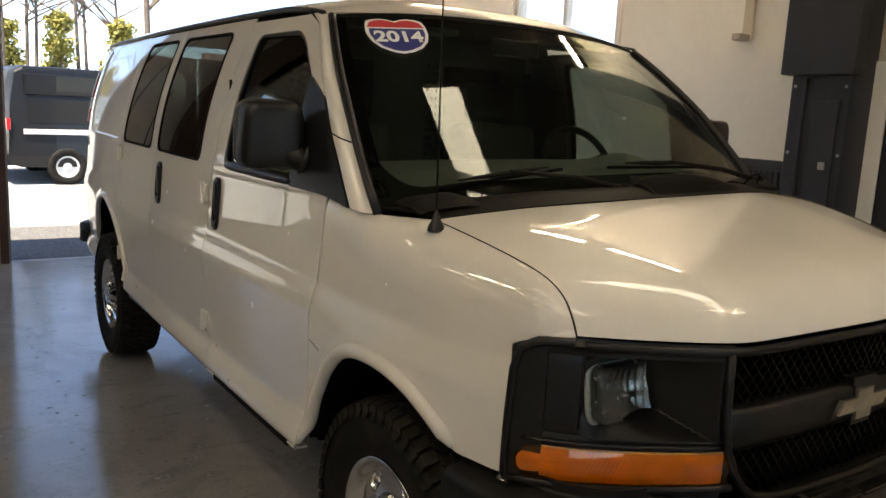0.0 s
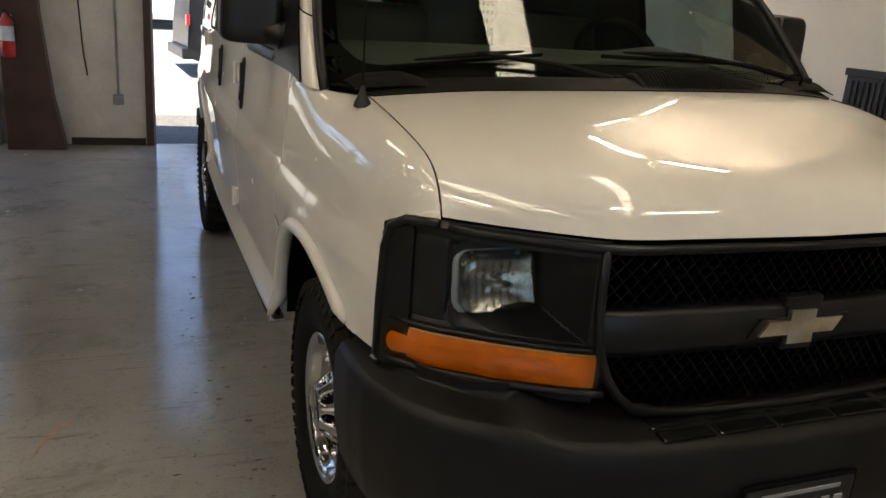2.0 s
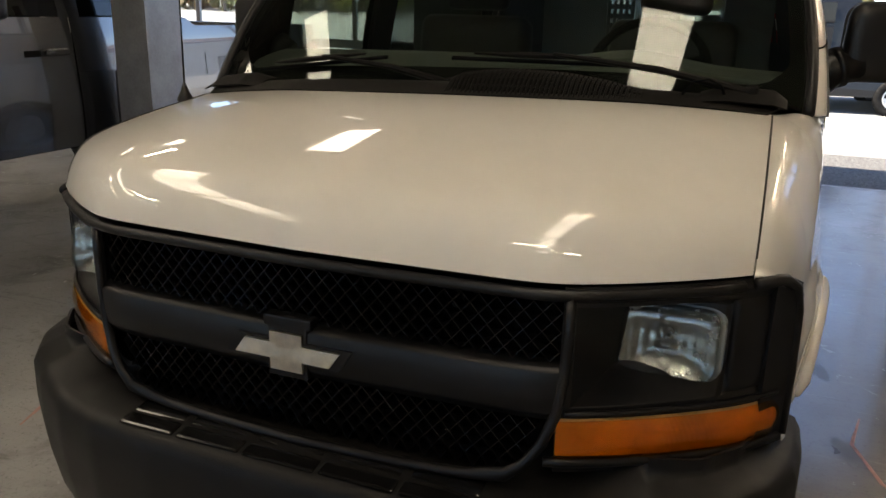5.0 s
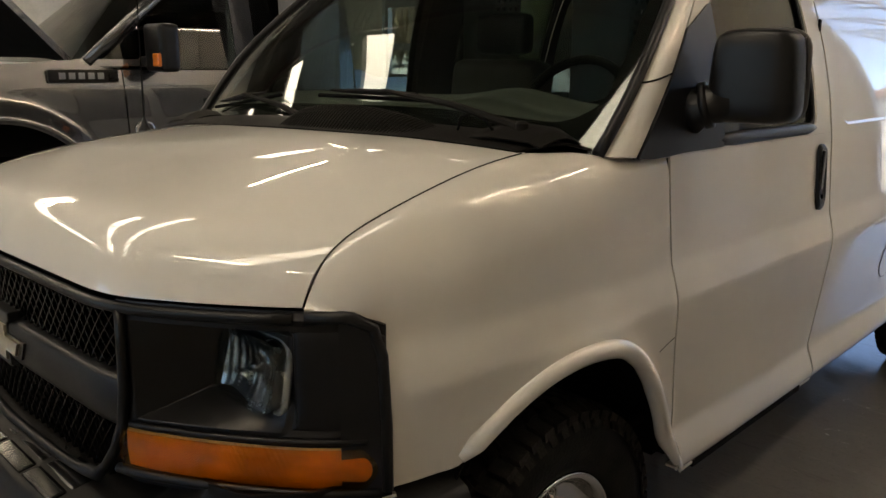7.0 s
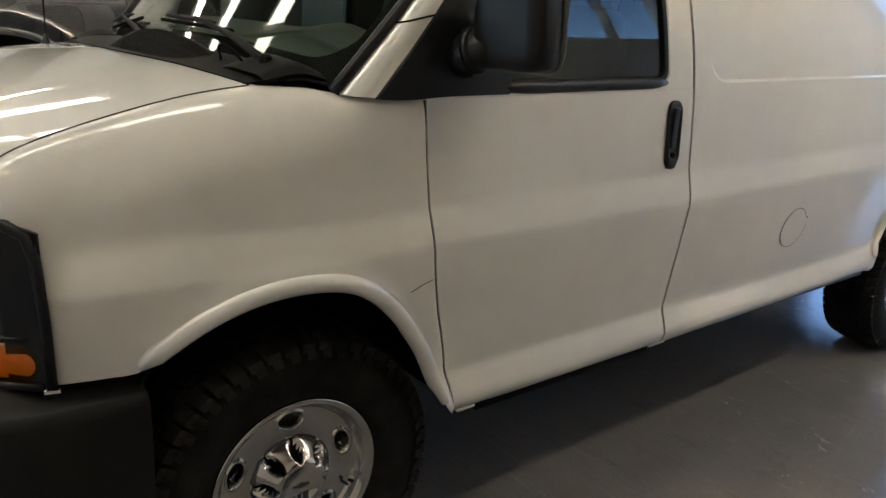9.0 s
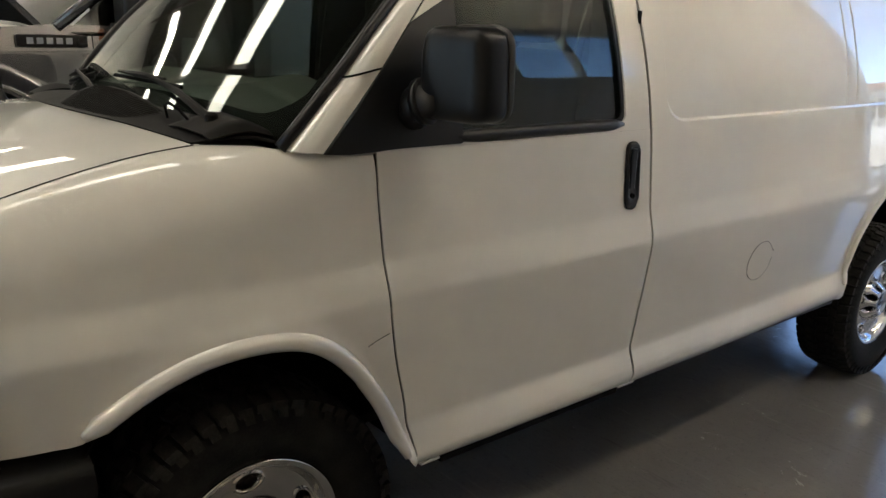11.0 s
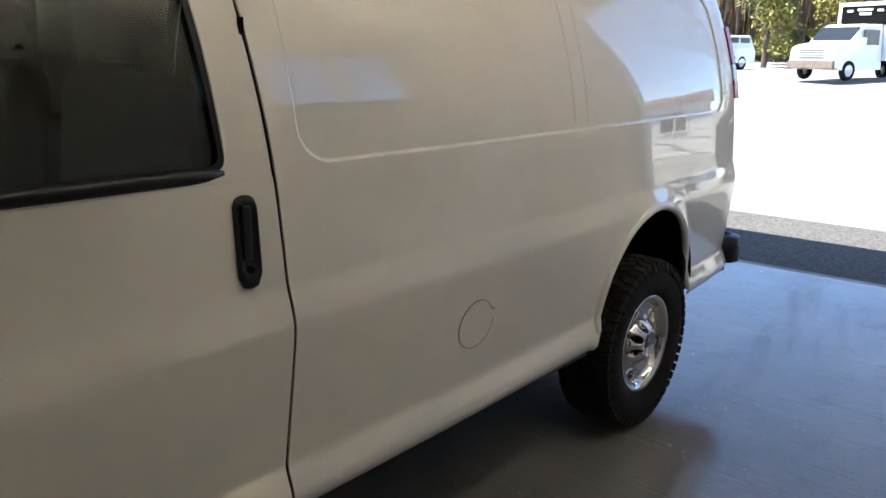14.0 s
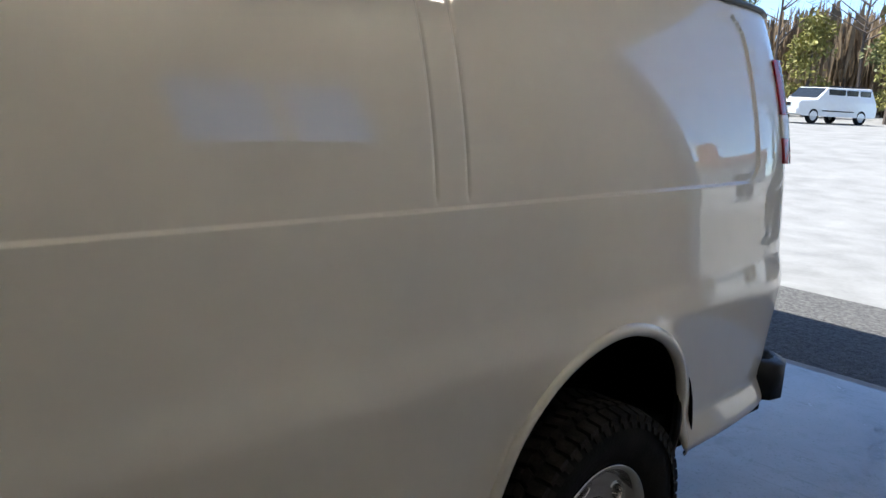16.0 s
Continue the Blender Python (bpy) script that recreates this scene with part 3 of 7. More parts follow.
for s in (1, -1):
    def corner(u, v, s=s):
        x = 0.64 + 0.205 * u
        y = 0.865 + 0.02 * u + (0.155 + 0.02 * u) * v
        return (x, y, cowl_fn(min(1.0, x / 0.886), min(1.0, v))[2] + 0.004 + 0.022 * math.sin(math.pi * min(1.0, 0.12 + 0.75 * v)) * min(1.0, 3.2 * u) * min(1.0, 6 * (1.02 - u)))
    patch("cowl_corner", corner, np.linspace(0, 1, 14), np.linspace(0, 1, 10), M_COWL, cowl, thick=0.004, side=s, inside=(0.7, 0.9, 1.0))
part("washer_hose", sweep([(0.60, 0.885, 1.400), (0.625, 0.87, 1.432), (0.66, 0.868, 1.440), (0.69, 0.88, 1.425), (0.70, 0.90, 1.398)], 0.0035, 6), M_GAP, cowl, smooth=True)

# wipers: arms sweep from pivots up onto the glass
def wiper(px, mid_u, mid_v, b0, b1):
    piv = Vector((px, 0.905 + 0.03 * abs(px), 1.405))
    mid = Vector(ws_off(mid_u, mid_v, 0.035))
    arm = part("wiper", sweep([piv, piv.lerp(mid, 0.45) + Vector((0, 0, 0.012)), mid], [0.012, 0.009, 0.006], 8), M_COWL, van, "black windscreen wiper resting on the glass")
    a, b = Vector(ws_off(*b0, 0.014)), Vector(ws_off(*b1, 0.014))
    pts = [a.lerp(b, t) for t in np.linspace(0, 1, 8)]
    part("blade", sweep(pts, 0.006, 6), M_GAP, arm)
    part("blade_bridge", sweep([p + Vector((0, -0.014, 0.016)) for p in pts[1:-1]], [0.003, 0.006, 0.009, 0.009, 0.006, 0.003], 6), M_COWL, arm)
    v, f = lathe([(-0.02, 0.016), (0.012, 0.016), (0.018, 0.01), (0.018, 0.0005)], 14)
    part("pivot_cap", ([(piv.x + b_, piv.y + c_, piv.z + a_) for a_, b_, c_ in v], f), M_COWL, arm)
wiper(-0.02, -0.52, 0.085, (-0.80, 0.06), (-0.28, 0.10))
wiper(0.76, 0.28, 0.10, (-0.05, 0.10), (0.50, 0.090))

# aerial
ant = part("aerial", sweep([(-0.851, 0.798, 1.36), (-0.853, 0.805, 1.7), (-0.856, 0.815, 2.16)], [0.0028, 0.0022, 0.0016], 8), M_GAP, van, "thin black whip aerial")
v, f = lathe([(-0.012, 0.024), (0.0, 0.022), (0.018, 0.012), (0.035, 0.007), (0.045, 0.0005)], 16)
part("aerial_base", ([(-0.851 + b, 0.798 + c, 1.352 + a) for a, b, c in v], f), M_TRIM, ant, smooth=True)

# roof
roof_c = smooth_table([1.55, 1.62, 1.72, 1.9, 2.3, 3.0, 4.9, 5.2, 5.36, 5.44], [1.985, 2.005, 2.04, 2.075, 2.108, 2.128, 2.13, 2.118, 2.085, 2.03], 1.5, 5.5, 0.03)
roof_e = smooth_table([1.60, 1.76, 2.0, 2.5, 3.4, 4.8, 5.3, 5.44], [1.93, 1.966, 1.985, 1.99, 1.99, 1.985, 1.975, 1.95], 1.5, 5.5, 0.05)
def roof_fn(u, v):
    y = 1.60 + (5.41 - 1.60) * v
    yy = y + (0.105 * abs(u) ** 2.2) * max(0, 1 - (y - 1.6) / 0.5)
    ze, zc = roof_e(yy), roof_c(y)
    xe = side_x(max(yy, 1.75), ze) if yy > 1.75 else 0.748 + (side_x(1.75, roof_e(1.75)) - 0.748) * max(0, (yy - 1.6)) / 0.15
    x = xe * u
    z = ze + (zc - ze) * (1 - abs(u) ** 3.2)
    return (x, yy, z)
patch("roof", roof_fn, np.linspace(-1, 1, 45), sorted(set(list(np.linspace(0, 0.12, 10)) + list(np.linspace(0.12, 1, 40)) + [0.985, 0.993])), (M_WHITE, M_LINER), van, "white steel roof")
for s in (1, -1):
    vv, ff = sweep([(s * (side_x(max(y, 1.75), roof_e(y)) + 0.004 - (0.05 * (1.75 - y) / 0.1 if y < 1.75 else 0)), y, roof_e(y) + 0.004) for y in np.linspace(1.70, 5.36, 50)], 0.011, 8)
    part("roof_gutter", (vv, ff), M_TRIM, van, "black drip moulding", smooth=True)

# body sides behind the doors
def sd_round(y, z, y0, y1, z0, z1, r):
    dy, dz = abs(y - (y0 + y1) / 2) - (y1 - y0) / 2 + r, abs(z - (z0 + z1) / 2) - (z1 - z0) / 2 + r
    return math.hypot(max(dy, 0), max(dz, 0)) + min(max(dy, dz), 0) - r
def press(y, z, boxes):
    d = 0.0
    for b in boxes:
        t = min(1.0, max(0.0, 0.5 - sd_round(y, z, *b) / 0.010))
        d = max(d, 0.0085 * t * t * (3 - 2 * t))
    if len(boxes) and boxes[0][0] < 3 and z > 1.376:
        d += 0.0045 * max(math.exp(-((y - g) / 0.0045) ** 2) for g in GROOVES) * min(1.0, (z - 1.376) / 0.02, max(0.0, (1.93 - z) / 0.02))
    return d
LEFT_PRESS = [(2.455, 5.06, 1.368, 1.935, 0.09)]
GROOVES = (3.645, 3.735)
RIGHT_PRESS = [(4.02, 5.06, 1.368, 1.935, 0.10)]
def side_fn(boxes, y0):
    def fn(u, v):
        lo, hi = arch_r(u), roof_e(u) - 0.003
        z = lo + (hi - lo) * v
        y = u + ((door_rear(z) + 0.005 - 2.372) if u < 2.5 and y0 < 2.5 else 0) * max(0, 1 - (u - 2.372) / 0.06)
        flare = 0.012 * math.exp(-((z - lo) / 0.05) ** 2) * (1 if 3.80 < u < 4.74 else 0)
        return (side_x(y, z) + flare - press(y, z, boxes), y, z)
    return fn
def side_grid(fn_boxes, y0, name, s, label):
    marks = [b for q in fn_boxes for b in (q[0], q[1])] + [g + o for g in (GROOVES if y0 < 3 else ()) for o in (-0.006, 0.006)]
    ys = dense(y0, 5.405, int((5.4 - y0) / 0.016), marks, 0.008)
    for q in fn_boxes:
        ys += [t for t in np.arange(q[0] - 0.01, q[0] + 0.10, 0.005) if t > y0 + 0.002] + list(np.arange(q[1] - 0.10, q[1] + 0.01, 0.005))
    ys = sorted({round(float(t), 4) for t in ys + [p[0] for p in ARCH_R[::3] if y0 < p[0] < 5.4]})
    raw = side_fn(fn_boxes, y0)
    # rows that follow the pressed line at constant height
    def fn(u, v):
        lo, hi = arch_r(u), roof_e(u) - 0.003
        zl = 1.352
        if v < 0.6:
            z = lo + (zl - lo) * v / 0.6
        elif v < 0.7:
            z = zl + 0.032 * (v - 0.6) / 0.1
        else:
            z = zl + 0.032 + (hi - zl - 0.032) * (v - 0.7) / 0.3
        return raw(u, (z - lo) / (hi - lo))
    vs = [0, 0.012, 0.03] + list(np.linspace(0.05, 0.6, 30)) + list(np.linspace(0.61, 0.7, 9)) + list(np.linspace(0.703, 0.76, 22)) + list(np.linspace(0.765, 0.80, 5)) + list(np.linspace(0.81, 1.0, 22))
    vs = sorted({round(t, 5) for t in vs} | {0.97, 0.985})
    return patch(name, fn, ys, vs, (M_WHITE, M_LINER), van, label, side=s)
side_grid(LEFT_PRESS, 2.377, "body_side", 1, "white windowless side panel with pressed outlines")
side_grid(RIGHT_PRESS, 3.962, "body_side", -1, "white rear quarter panel with pressed outline")

for s in (1, -1):
    crv = [(y, arch_r(y) + 0.010) for y in sorted(list(np.linspace(3.832, 4.716, 44)) + list(np.linspace(3.834, 3.9, 10)) + list(np.linspace(4.66, 4.713, 10)))]
    lip("wheel_arch_lip", crv, lambda y, z: side_x(y, z) + 0.004, s, 0.018)

# fuel flap
def flap(r0, r1, lift, mat, name, parent, thick=0.002):
    def fn(a, v):
        r = r0 + (r1 - r0) * v
        y, z = 3.070 + r * math.cos(a), 0.820 + r * math.sin(a)
        return (side_x(y, z) + lift, y, z)
    return patch(name, fn, [2 * math.pi * k / 48 for k in range(48)], np.linspace(0, 1, 4), mat, parent, thick=thick, wrap=True)
fl = flap(0.001, 0.079, 0.0025, M_WHITE, "fuel_flap", van, 0.002)
def flap_gap(a, v):
    r = 0.0790 + 0.0021 * v
    y, z = 3.070 + r * math.cos(a), 0.820 + r * math.sin(a)
    return (side_x(y, z) + 0.0026, y, z)
patch("flap_gap", flap_gap, list(np.linspace(0.50, 6.35, 72)), [0, 1], M_SEAMLINE, fl, thick=0.001)
part("flap_notch", sweep([flap_gap(0.50, 0.5), flap_gap(0.46, 4.0), flap_gap(0.36, 5.5)], 0.0014, 6), M_SEAMLINE, fl)

# cargo doors on the other side, with windows
def cargo_door(y0, y1, win, handle_y, label):
    edge = lambda z: door_rear(z) + 0.006 if y0 < 3 else y0
    c = ((y0 + y1) / 2, 1.64)
    def low(u, v):
        z = 0.474 + (1.33 - 0.474) * v
        ya = door_rear(z) + 0.006 if y0 < 3 else y0
        y = ya + (y1 - ya) * u
        lo = arch_r(y) if y > 3.80 else 0.474
        z = max(z, lo)
        return (side_x(y, z), y, z)
    d = patch("cargo_door", low, np.linspace(0, 1, 24), dense(0, 1, 36, ((0.608 - 0.474) / 0.856, (0.622 - 0.474) / 0.856), 0.016), (M_WHITE, M_LINER), van, label, side=-1)
    ring_patch("door_upper", [(edge(1.33), 1.33), (y1, 1.33), (y1, 1.975), (edge(1.975), 1.975), (edge(1.8), 1.8), (edge(1.6), 1.6), (edge(1.45), 1.45)], win, c, (M_WHITE, M_LINER), d, -1)
    pane("window_glass", grow(win, c, 0.006), c, M_CARGOGLASS, d, -1, depth=0.001, thick=0.004)
    ring_patch("window_seal", grow(win, c, 0.007), grow(win, c, -0.010), c, M_GAP, d, -1, nv=3, lift=0.003)
    if handle_y:
        pull_handle(handle_y, 1.106, 1.31, -1, d)
    return d
d1 = cargo_door(2.385, 3.205, rounded([(2.535, 1.362), (3.165, 1.362), (3.15, 1.928), (2.52, 1.925)], 0.05), 3.09, "white hinged cargo door with dark window")
d2 = cargo_door(3.211, 3.955, rounded([(3.285, 1.362), (3.90, 1.362), (3.80, 1.925), (3.262, 1.928)], 0.05), None, "white hinged cargo door with dark window")
def hinge(y, z, parent):
    x = -side_x(y, z)
    bm = bmesh.new()
    bevel_box(bm, (0.018, 0.045, 0.075), (x - 0.008, y, z), 0.006, 2)
    h = part("hinge", bm, M_WHITE, parent)
    part("hinge_pin", sweep([(x - 0.02, y, z - 0.045), (x - 0.02, y, z + 0.045)], 0.009, 10), M_WHITE, h)
for y, z, p in ((3.935, 1.29, d2), (3.935, 0.72, d2), (2.41, 1.24, d1), (2.41, 0.72, d1)):
    hinge(y, z, p)

# rear face, tail lamps, rear bumper
def rear_fn(u, v):
    z = 0.52 + (roof_e(5.41) - 0.52) * v
    xe = side_x(5.405, z)
    return (xe * u, 5.405 + 0.035 * (1 - abs(u) ** 3), z)
for s, (u0, u1) in ((1, (0.005, 1.0)), (-1, (-1.0, -0.005))):
    dlow = patch("rear_door", lambda u, v: rear_fn(u, v * 0.58), np.linspace(u0, u1, 14), np.linspace(0, 1, 16), (M_WHITE, M_LINER), van, "white rear cargo door with window")
    patch("door_upper", lambda u, v: rear_fn(u, 0.90 + 0.10 * v), np.linspace(u0, u1, 14), np.linspace(0, 1, 5), (M_WHITE, M_LINER), dlow)
    a, b = (u0, u0 + 0.13) if s > 0 else (u1 - 0.13, u1)
    patch("door_post", lambda u, v: rear_fn(u, 0.58 + 0.32 * v), np.linspace(a, b, 4), np.linspace(0, 1, 6), (M_WHITE, M_LINER), dlow)
    a2, b2 = (u1 - 0.2, u1) if s > 0 else (u0, u0 + 0.2)
    patch("door_post", lambda u, v: rear_fn(u, 0.58 + 0.32 * v), np.linspace(a2, b2, 4), np.linspace(0, 1, 6), (M_WHITE, M_LINER), dlow)
    lo, hi = sorted((b, a2)) if s > 0 else sorted((b2, a))
    patch("window_glass", lambda u, v: rear_fn(u, 0.58 + 0.32 * v), np.linspace(lo, hi, 4), np.linspace(0, 1, 4), M_CARGOGLASS, dlow, thick=0.004)
def tail_fn(u, v, z0, z1):
    z = z0 + (z1 - z0) * v
    y = 5.275 + 0.14 * u
    return (side_x(y, z) + 0.022 * math.sin(math.pi * (0.12 + 0.76 * u)), y, z)
for s in (1, -1):
    lamp = patch("tail_lamp", lambda u, v: tail_fn(u, v, 1.60, 1.80), np.linspace(0, 1, 8), np.linspace(0, 1, 6), M_RED, van, "red and clear tail lamp at the rear corner", thick=0.02, side=s)
    patch("reversing_lens", lambda u, v: tail_fn(u, v, 1.515, 1.598), np.linspace(0, 1, 8), np.linspace(0, 1, 4), M_CLEARLAMP, lamp, thick=0.02, side=s)
    patch("lower_lens", lambda u, v: tail_fn(u, v, 1.42, 1.513), np.linspace(0, 1, 8), np.linspace(0, 1, 4), M_RED, lamp, thick=0.02, side=s)
RB = [(0.77, 5.32), (0.828, 5.332), (0.858, 5.36), (0.864, 5.395), (0.85, 5.43), (0.81, 5.462), (0.72, 5.485), (0.4, 5.50), (0, 5.505)]
RB = [(x, y) for x, y in RB] + [(-x, y) for x, y in RB[-2::-1]]
prof = [(-0.05, 0.665), (-0.01, 0.685), (0.012, 0.67), (0.016, 0.62), (0.014, 0.56), (0.0, 0.525), (-0.05, 0.51)]
def sweep_profile(path, prof):
    verts, faces = [], []
    for i, (x, y) in enumerate(path):
        a, b = path[max(i - 1, 0)], path[min(i + 1, len(path) - 1)]
        t = Vector((b[0] - a[0], b[1] - a[1])).normalized()
        nrm = Vector((t.y, -t.x))
        for o, z in prof:
            verts.append((x + nrm.x * o, y + nrm.y * o, z))
    n = len(prof)
    for i in range(len(path) - 1):
        for k in range(n):
            faces.append((i * n + k, i * n + (k + 1) % n, (i + 1) * n + (k + 1) % n, (i + 1) * n + k))
    faces += [tuple(range(n)), tuple((len(path) - 1) * n + k for k in range(n))[::-1]]
    return verts, faces
part("rear_bumper", sweep_profile(RB[::-1], prof), M_TRIM, van, "black plastic rear bumper", smooth=True)

# sills and running strip
for s in (1, -1):
    part("sill_strip", sweep([(s * 0.945, y, 0.462) for y in np.linspace(1.42, 3.78, 12)], 0.014, 8), M_TRIM, van)
    box("frame_rail", (s * 0.42 - 0.04, 0.4, 0.42), (s * 0.42 + 0.04, 5.3, 0.56), M_DARKMETAL, van)
    box("wheel_house", (min(s * 0.60, s * 0.64), 0.50, 0.40), (max(s * 0.60, s * 0.64), 1.36, 0.98), M_GAP, van)
    box("wheel_house", (min(s * 0.55, s * 0.59), 3.82, 0.40), (max(s * 0.55, s * 0.59), 4.74, 1.02), M_GAP, van)
    for ya, yb, curve in ((0.50, 1.36, arch_f), (3.82, 4.74, arch_r)):
        def house(u, v, ya=ya, yb=yb):
            c, r = (ya + yb) / 2, (yb - ya) / 2 + 0.03
            a = math.pi * u
            return (0.60 + (0.925 - 0.60) * v, c - r * math.cos(a), 0.50 + (0.53 if ya > 3 else 0.46) * math.sin(a) ** 0.8 if math.sin(a) > 0 else 0.5)
        patch("wheel_liner", house, np.linspace(0.0, 1.0, 24), [0, 1], M_GAP, van, thick=0.004, side=s, inside=(0.8, (ya + yb) / 2, 0.3))
    part("mud_flap", sweep([(s * 0.915, 4.672, 0.78), (s * 0.915, 4.690, 0.68), (s * 0.912, 4.697, 0.58), (s * 0.905, 4.692, 0.49), (s * 0.895, 4.675, 0.455)], [0.010, 0.015, 0.016, 0.013, 0.006], 10, flat=1.6), M_TRIM, van)
for w, ya, yb in ((0.60, 0.45, 1.40), (0.88, 1.40, 3.84), (0.56, 3.84, 4.76), (0.88, 4.76, 5.30)):
    box("underbody", (-w, ya, 0.47), (w, yb, 0.53), M_GAP, van)
part("rear_axle", sweep([(-0.75, 4.345, 0.395), (-0.1, 4.345, 0.395), (0.1, 4.345, 0.395), (0.75, 4.345, 0.395)], [0.05, 0.07, 0.13, 0.05], 12), M_DARKMETAL, van)
part("exhaust_pipe", sweep([(0.62, 3.4, 0.42), (0.66, 4.0, 0.5), (0.70, 4.5, 0.62), (0.74, 4.85, 0.50)], 0.03, 10), M_DARKMETAL, van)

# ---- front fascia ----
def fascia_fn(u, v):
    x = 0.515 + (0.904 - 0.515) * u
    z = 0.803 + (1.164 - 0.03 * max(0.0, (x - 0.845) / 0.059) ** 2 - 0.803) * v
    y = front_line(x) + 0.004
    mx = min(1, max(0, (x - 0.537) / 0.075))
    mo = min(1, max(0, (0.80 - x) / 0.02))
    mt = min(1, max(0, (1.126 - z) / 0.016))
    mb = min(1, max(0, (z - 0.934) / 0.06))
    y += max(0.0, 0.272 - y) * min(mx, mo, mt, mb)
    edge = min((x - 0.787) / 0.03, (0.868 - x) / 0.022, (z - 0.938) / 0.03, (1.124 - z) / 0.03)
    if edge > -0.4:
        q = min(1.0, max(0.0, edge))
        y += 0.007 * (1 - q) ** 2 * min(1.0, max(0.0, (edge + 0.4) / 0.4))
    y += 0.010 * (1 - min(1, abs(z - 1.146) / 0.012)) * -1 if abs(z - 1.146) < 0.012 else 0
    return (x, y, z)
FU = dense(0, 1, 60, (0.06, 0.25, 0.70, 0.73, 0.90, 0.92), 0.02)
FV = dense(0, 1, 60, (0.36, 0.39, 0.52, 0.87, 0.89, 0.95), 0.015)
for s in (1, -1):
    patch("lamp_surround", fascia_fn, FU, FV, M_TRIM, van, "black plastic headlamp surround", thick=0.004, side=s, inside=(0.6, 1.0, 1.0))
    # headlamp: housing, reflector bowl, lens
    def rect(w, h, r=0.032):
        return rounded([(-w, -h), (w, -h), (w, h), (-w, h)], r)
    R0 = rect(0.093, 0.066)
    cx, cz = 0.680, 1.030
    def lamp_pt(a, r, dy):
        p = polar(R0, (0, 0), a)
        return (cx + p[0] * r, 0.238 + dy + 0.16 * (p[1] * r), cz + p[1] * r)
    AN = ring_angles((R0,), (0, 0), 40)
    body = patch("headlamp", lambda a, v: lamp_pt(a, 1.05 - 0.03 * v, 0.05 - 0.022 * v), AN, np.linspace(0, 1, 4), M_TRIM2, van, "rectangular headlamp with clear fluted lens", thick=0.004, side=s, wrap=True, inside=(cx, 0.25, cz))
    patch("reflector", lambda a, v: lamp_pt(a, 0.95 * v, 0.020 * (1 - v ** 2) + 0.006 + 0.0006 * math.sin(300 * (polar(R0, (0, 0), a)[0] * v)) + 0.0005 * math.sin(150 * (polar(R0, (0, 0), a)[1] * v))), AN, np.linspace(0.02, 1, 34), M_SILVER, body, thick=0.001, side=s, wrap=True, inside=(cx, 0.5, cz))
    patch("reflector_rim", lambda a, v: lamp_pt(a, 0.955 + 0.025 * v, 0.005 + 0.036 * v), AN, [0, 0.5, 1], M_SILVER, body, thick=0.001, side=s, wrap=True, inside=(cx, 0.26, cz))
    def dome(a, v):
        q = min(max(v, 0.0), 1.0)
        return lamp_pt(a, 1.0 - (1 - q) ** 2.2, -0.012 + 0.046 * q ** 7)
    patch("lens", dome, AN, np.linspace(0.01, 1, 16), M_LENS, body, thick=0.003, side=s, wrap=True, inside=(cx, 0.5, cz))
    vv, ff = lathe([(0.01, 0.001), (0.0, 0.006), (0.012, 0.01)], 14)
    part("bulb", ([(s * cx + b, 0.250 + a, cz + c) for a, b, c in vv], ff), M_SILVER, body, smooth=True)
    part("bulb_shield", sweep([(s * (cx - 0.022), 0.236, cz - 0.004), (s * (cx + 0.022), 0.236, cz - 0.004)], [0.008, 0.008], 10), M_SILVER, body, smooth=True)
    part("lens_rim", sweep([(s * lamp_pt(a, 1.02, 0.03)[0],) + lamp_pt(a, 1.02, 0.03)[1:] for a in AN], 0.0075, 8, closed=True), M_LENSEDGE, body, smooth=True)
    # amber indicator strip
    def amber(u, v, lift=0.0):
        x = 0.517 + (0.889 - 0.517) * u
        k = 1 - max(0.0, (u - 0.965) / 0.035) ** 2
        z0, z1 = 0.838 - 0.016 * u, 0.914 - 0.008 * u
        return (x + 0.010 * math.sin(math.pi * v) * u, front_line(x) - 0.010 * k + 0.006 * (1 - k) - lift - 0.005 * k * math.sin(math.pi * (0.1 + 0.8 * v)), z0 + (z1 - z0) * v)
    ind = patch("indicator_lamp", amber, np.linspace(0, 1, 30), np.linspace(0, 1, 8), M_AMBER, van, "amber front indicator lens", thick=0.003, side=s, inside=(0.6, 1.0, 0.87))
    def ribs(u, v):
        x, y, z = amber(u, v, -0.014)
        a = min(1.0, max(0.0, min((u - 0.06) / 0.04, (0.40 - u) / 0.04)))
        b = min(1.0, max(0.0, min((u - 0.46) / 0.04, (0.74 - u) / 0.04)))
        y += 0.0004 * a * math.sin(2 * math.pi * v * 12) * math.sin(2 * math.pi * u * 50) + 0.0003 * b * math.sin(2 * math.pi * (u * 44 + v * 3)) + 0.003 * (0.5 - abs(v - 0.5))
        return (x, y, z)
    patch("lens_backing", ribs, np.linspace(0, 1, 150), np.linspace(0, 1, 60), M_AMBER2, ind, thick=0.004, side=s, inside=(0.6, 1.0, 0.87))
    # bar below the lamps and outer edge
    vv, ff = sweep([(s * x, front_line(x) - 0.008, 0.818 + 0.012 * (1 - (x - 0.5) / 0.4)) for x in np.linspace(0.50, 0.90, 14)], 0.010, 8)
    part("lamp_surround_edge", (vv, ff), M_TRIM, van, smooth=True)
    vv, ff = sweep([(s * x, y, z) for x, y, z in [(0.906, 0.386, 0.82), (0.906, 0.385, 0.95), (0.902, 0.380, 1.08), (0.893, 0.368, 1.13), (0.872, 0.336, 1.152), (0.82, 0.275, 1.156)]], 0.011, 10)
    part("lamp_surround_edge", (vv, ff), M_TRIM, van, smooth=True)
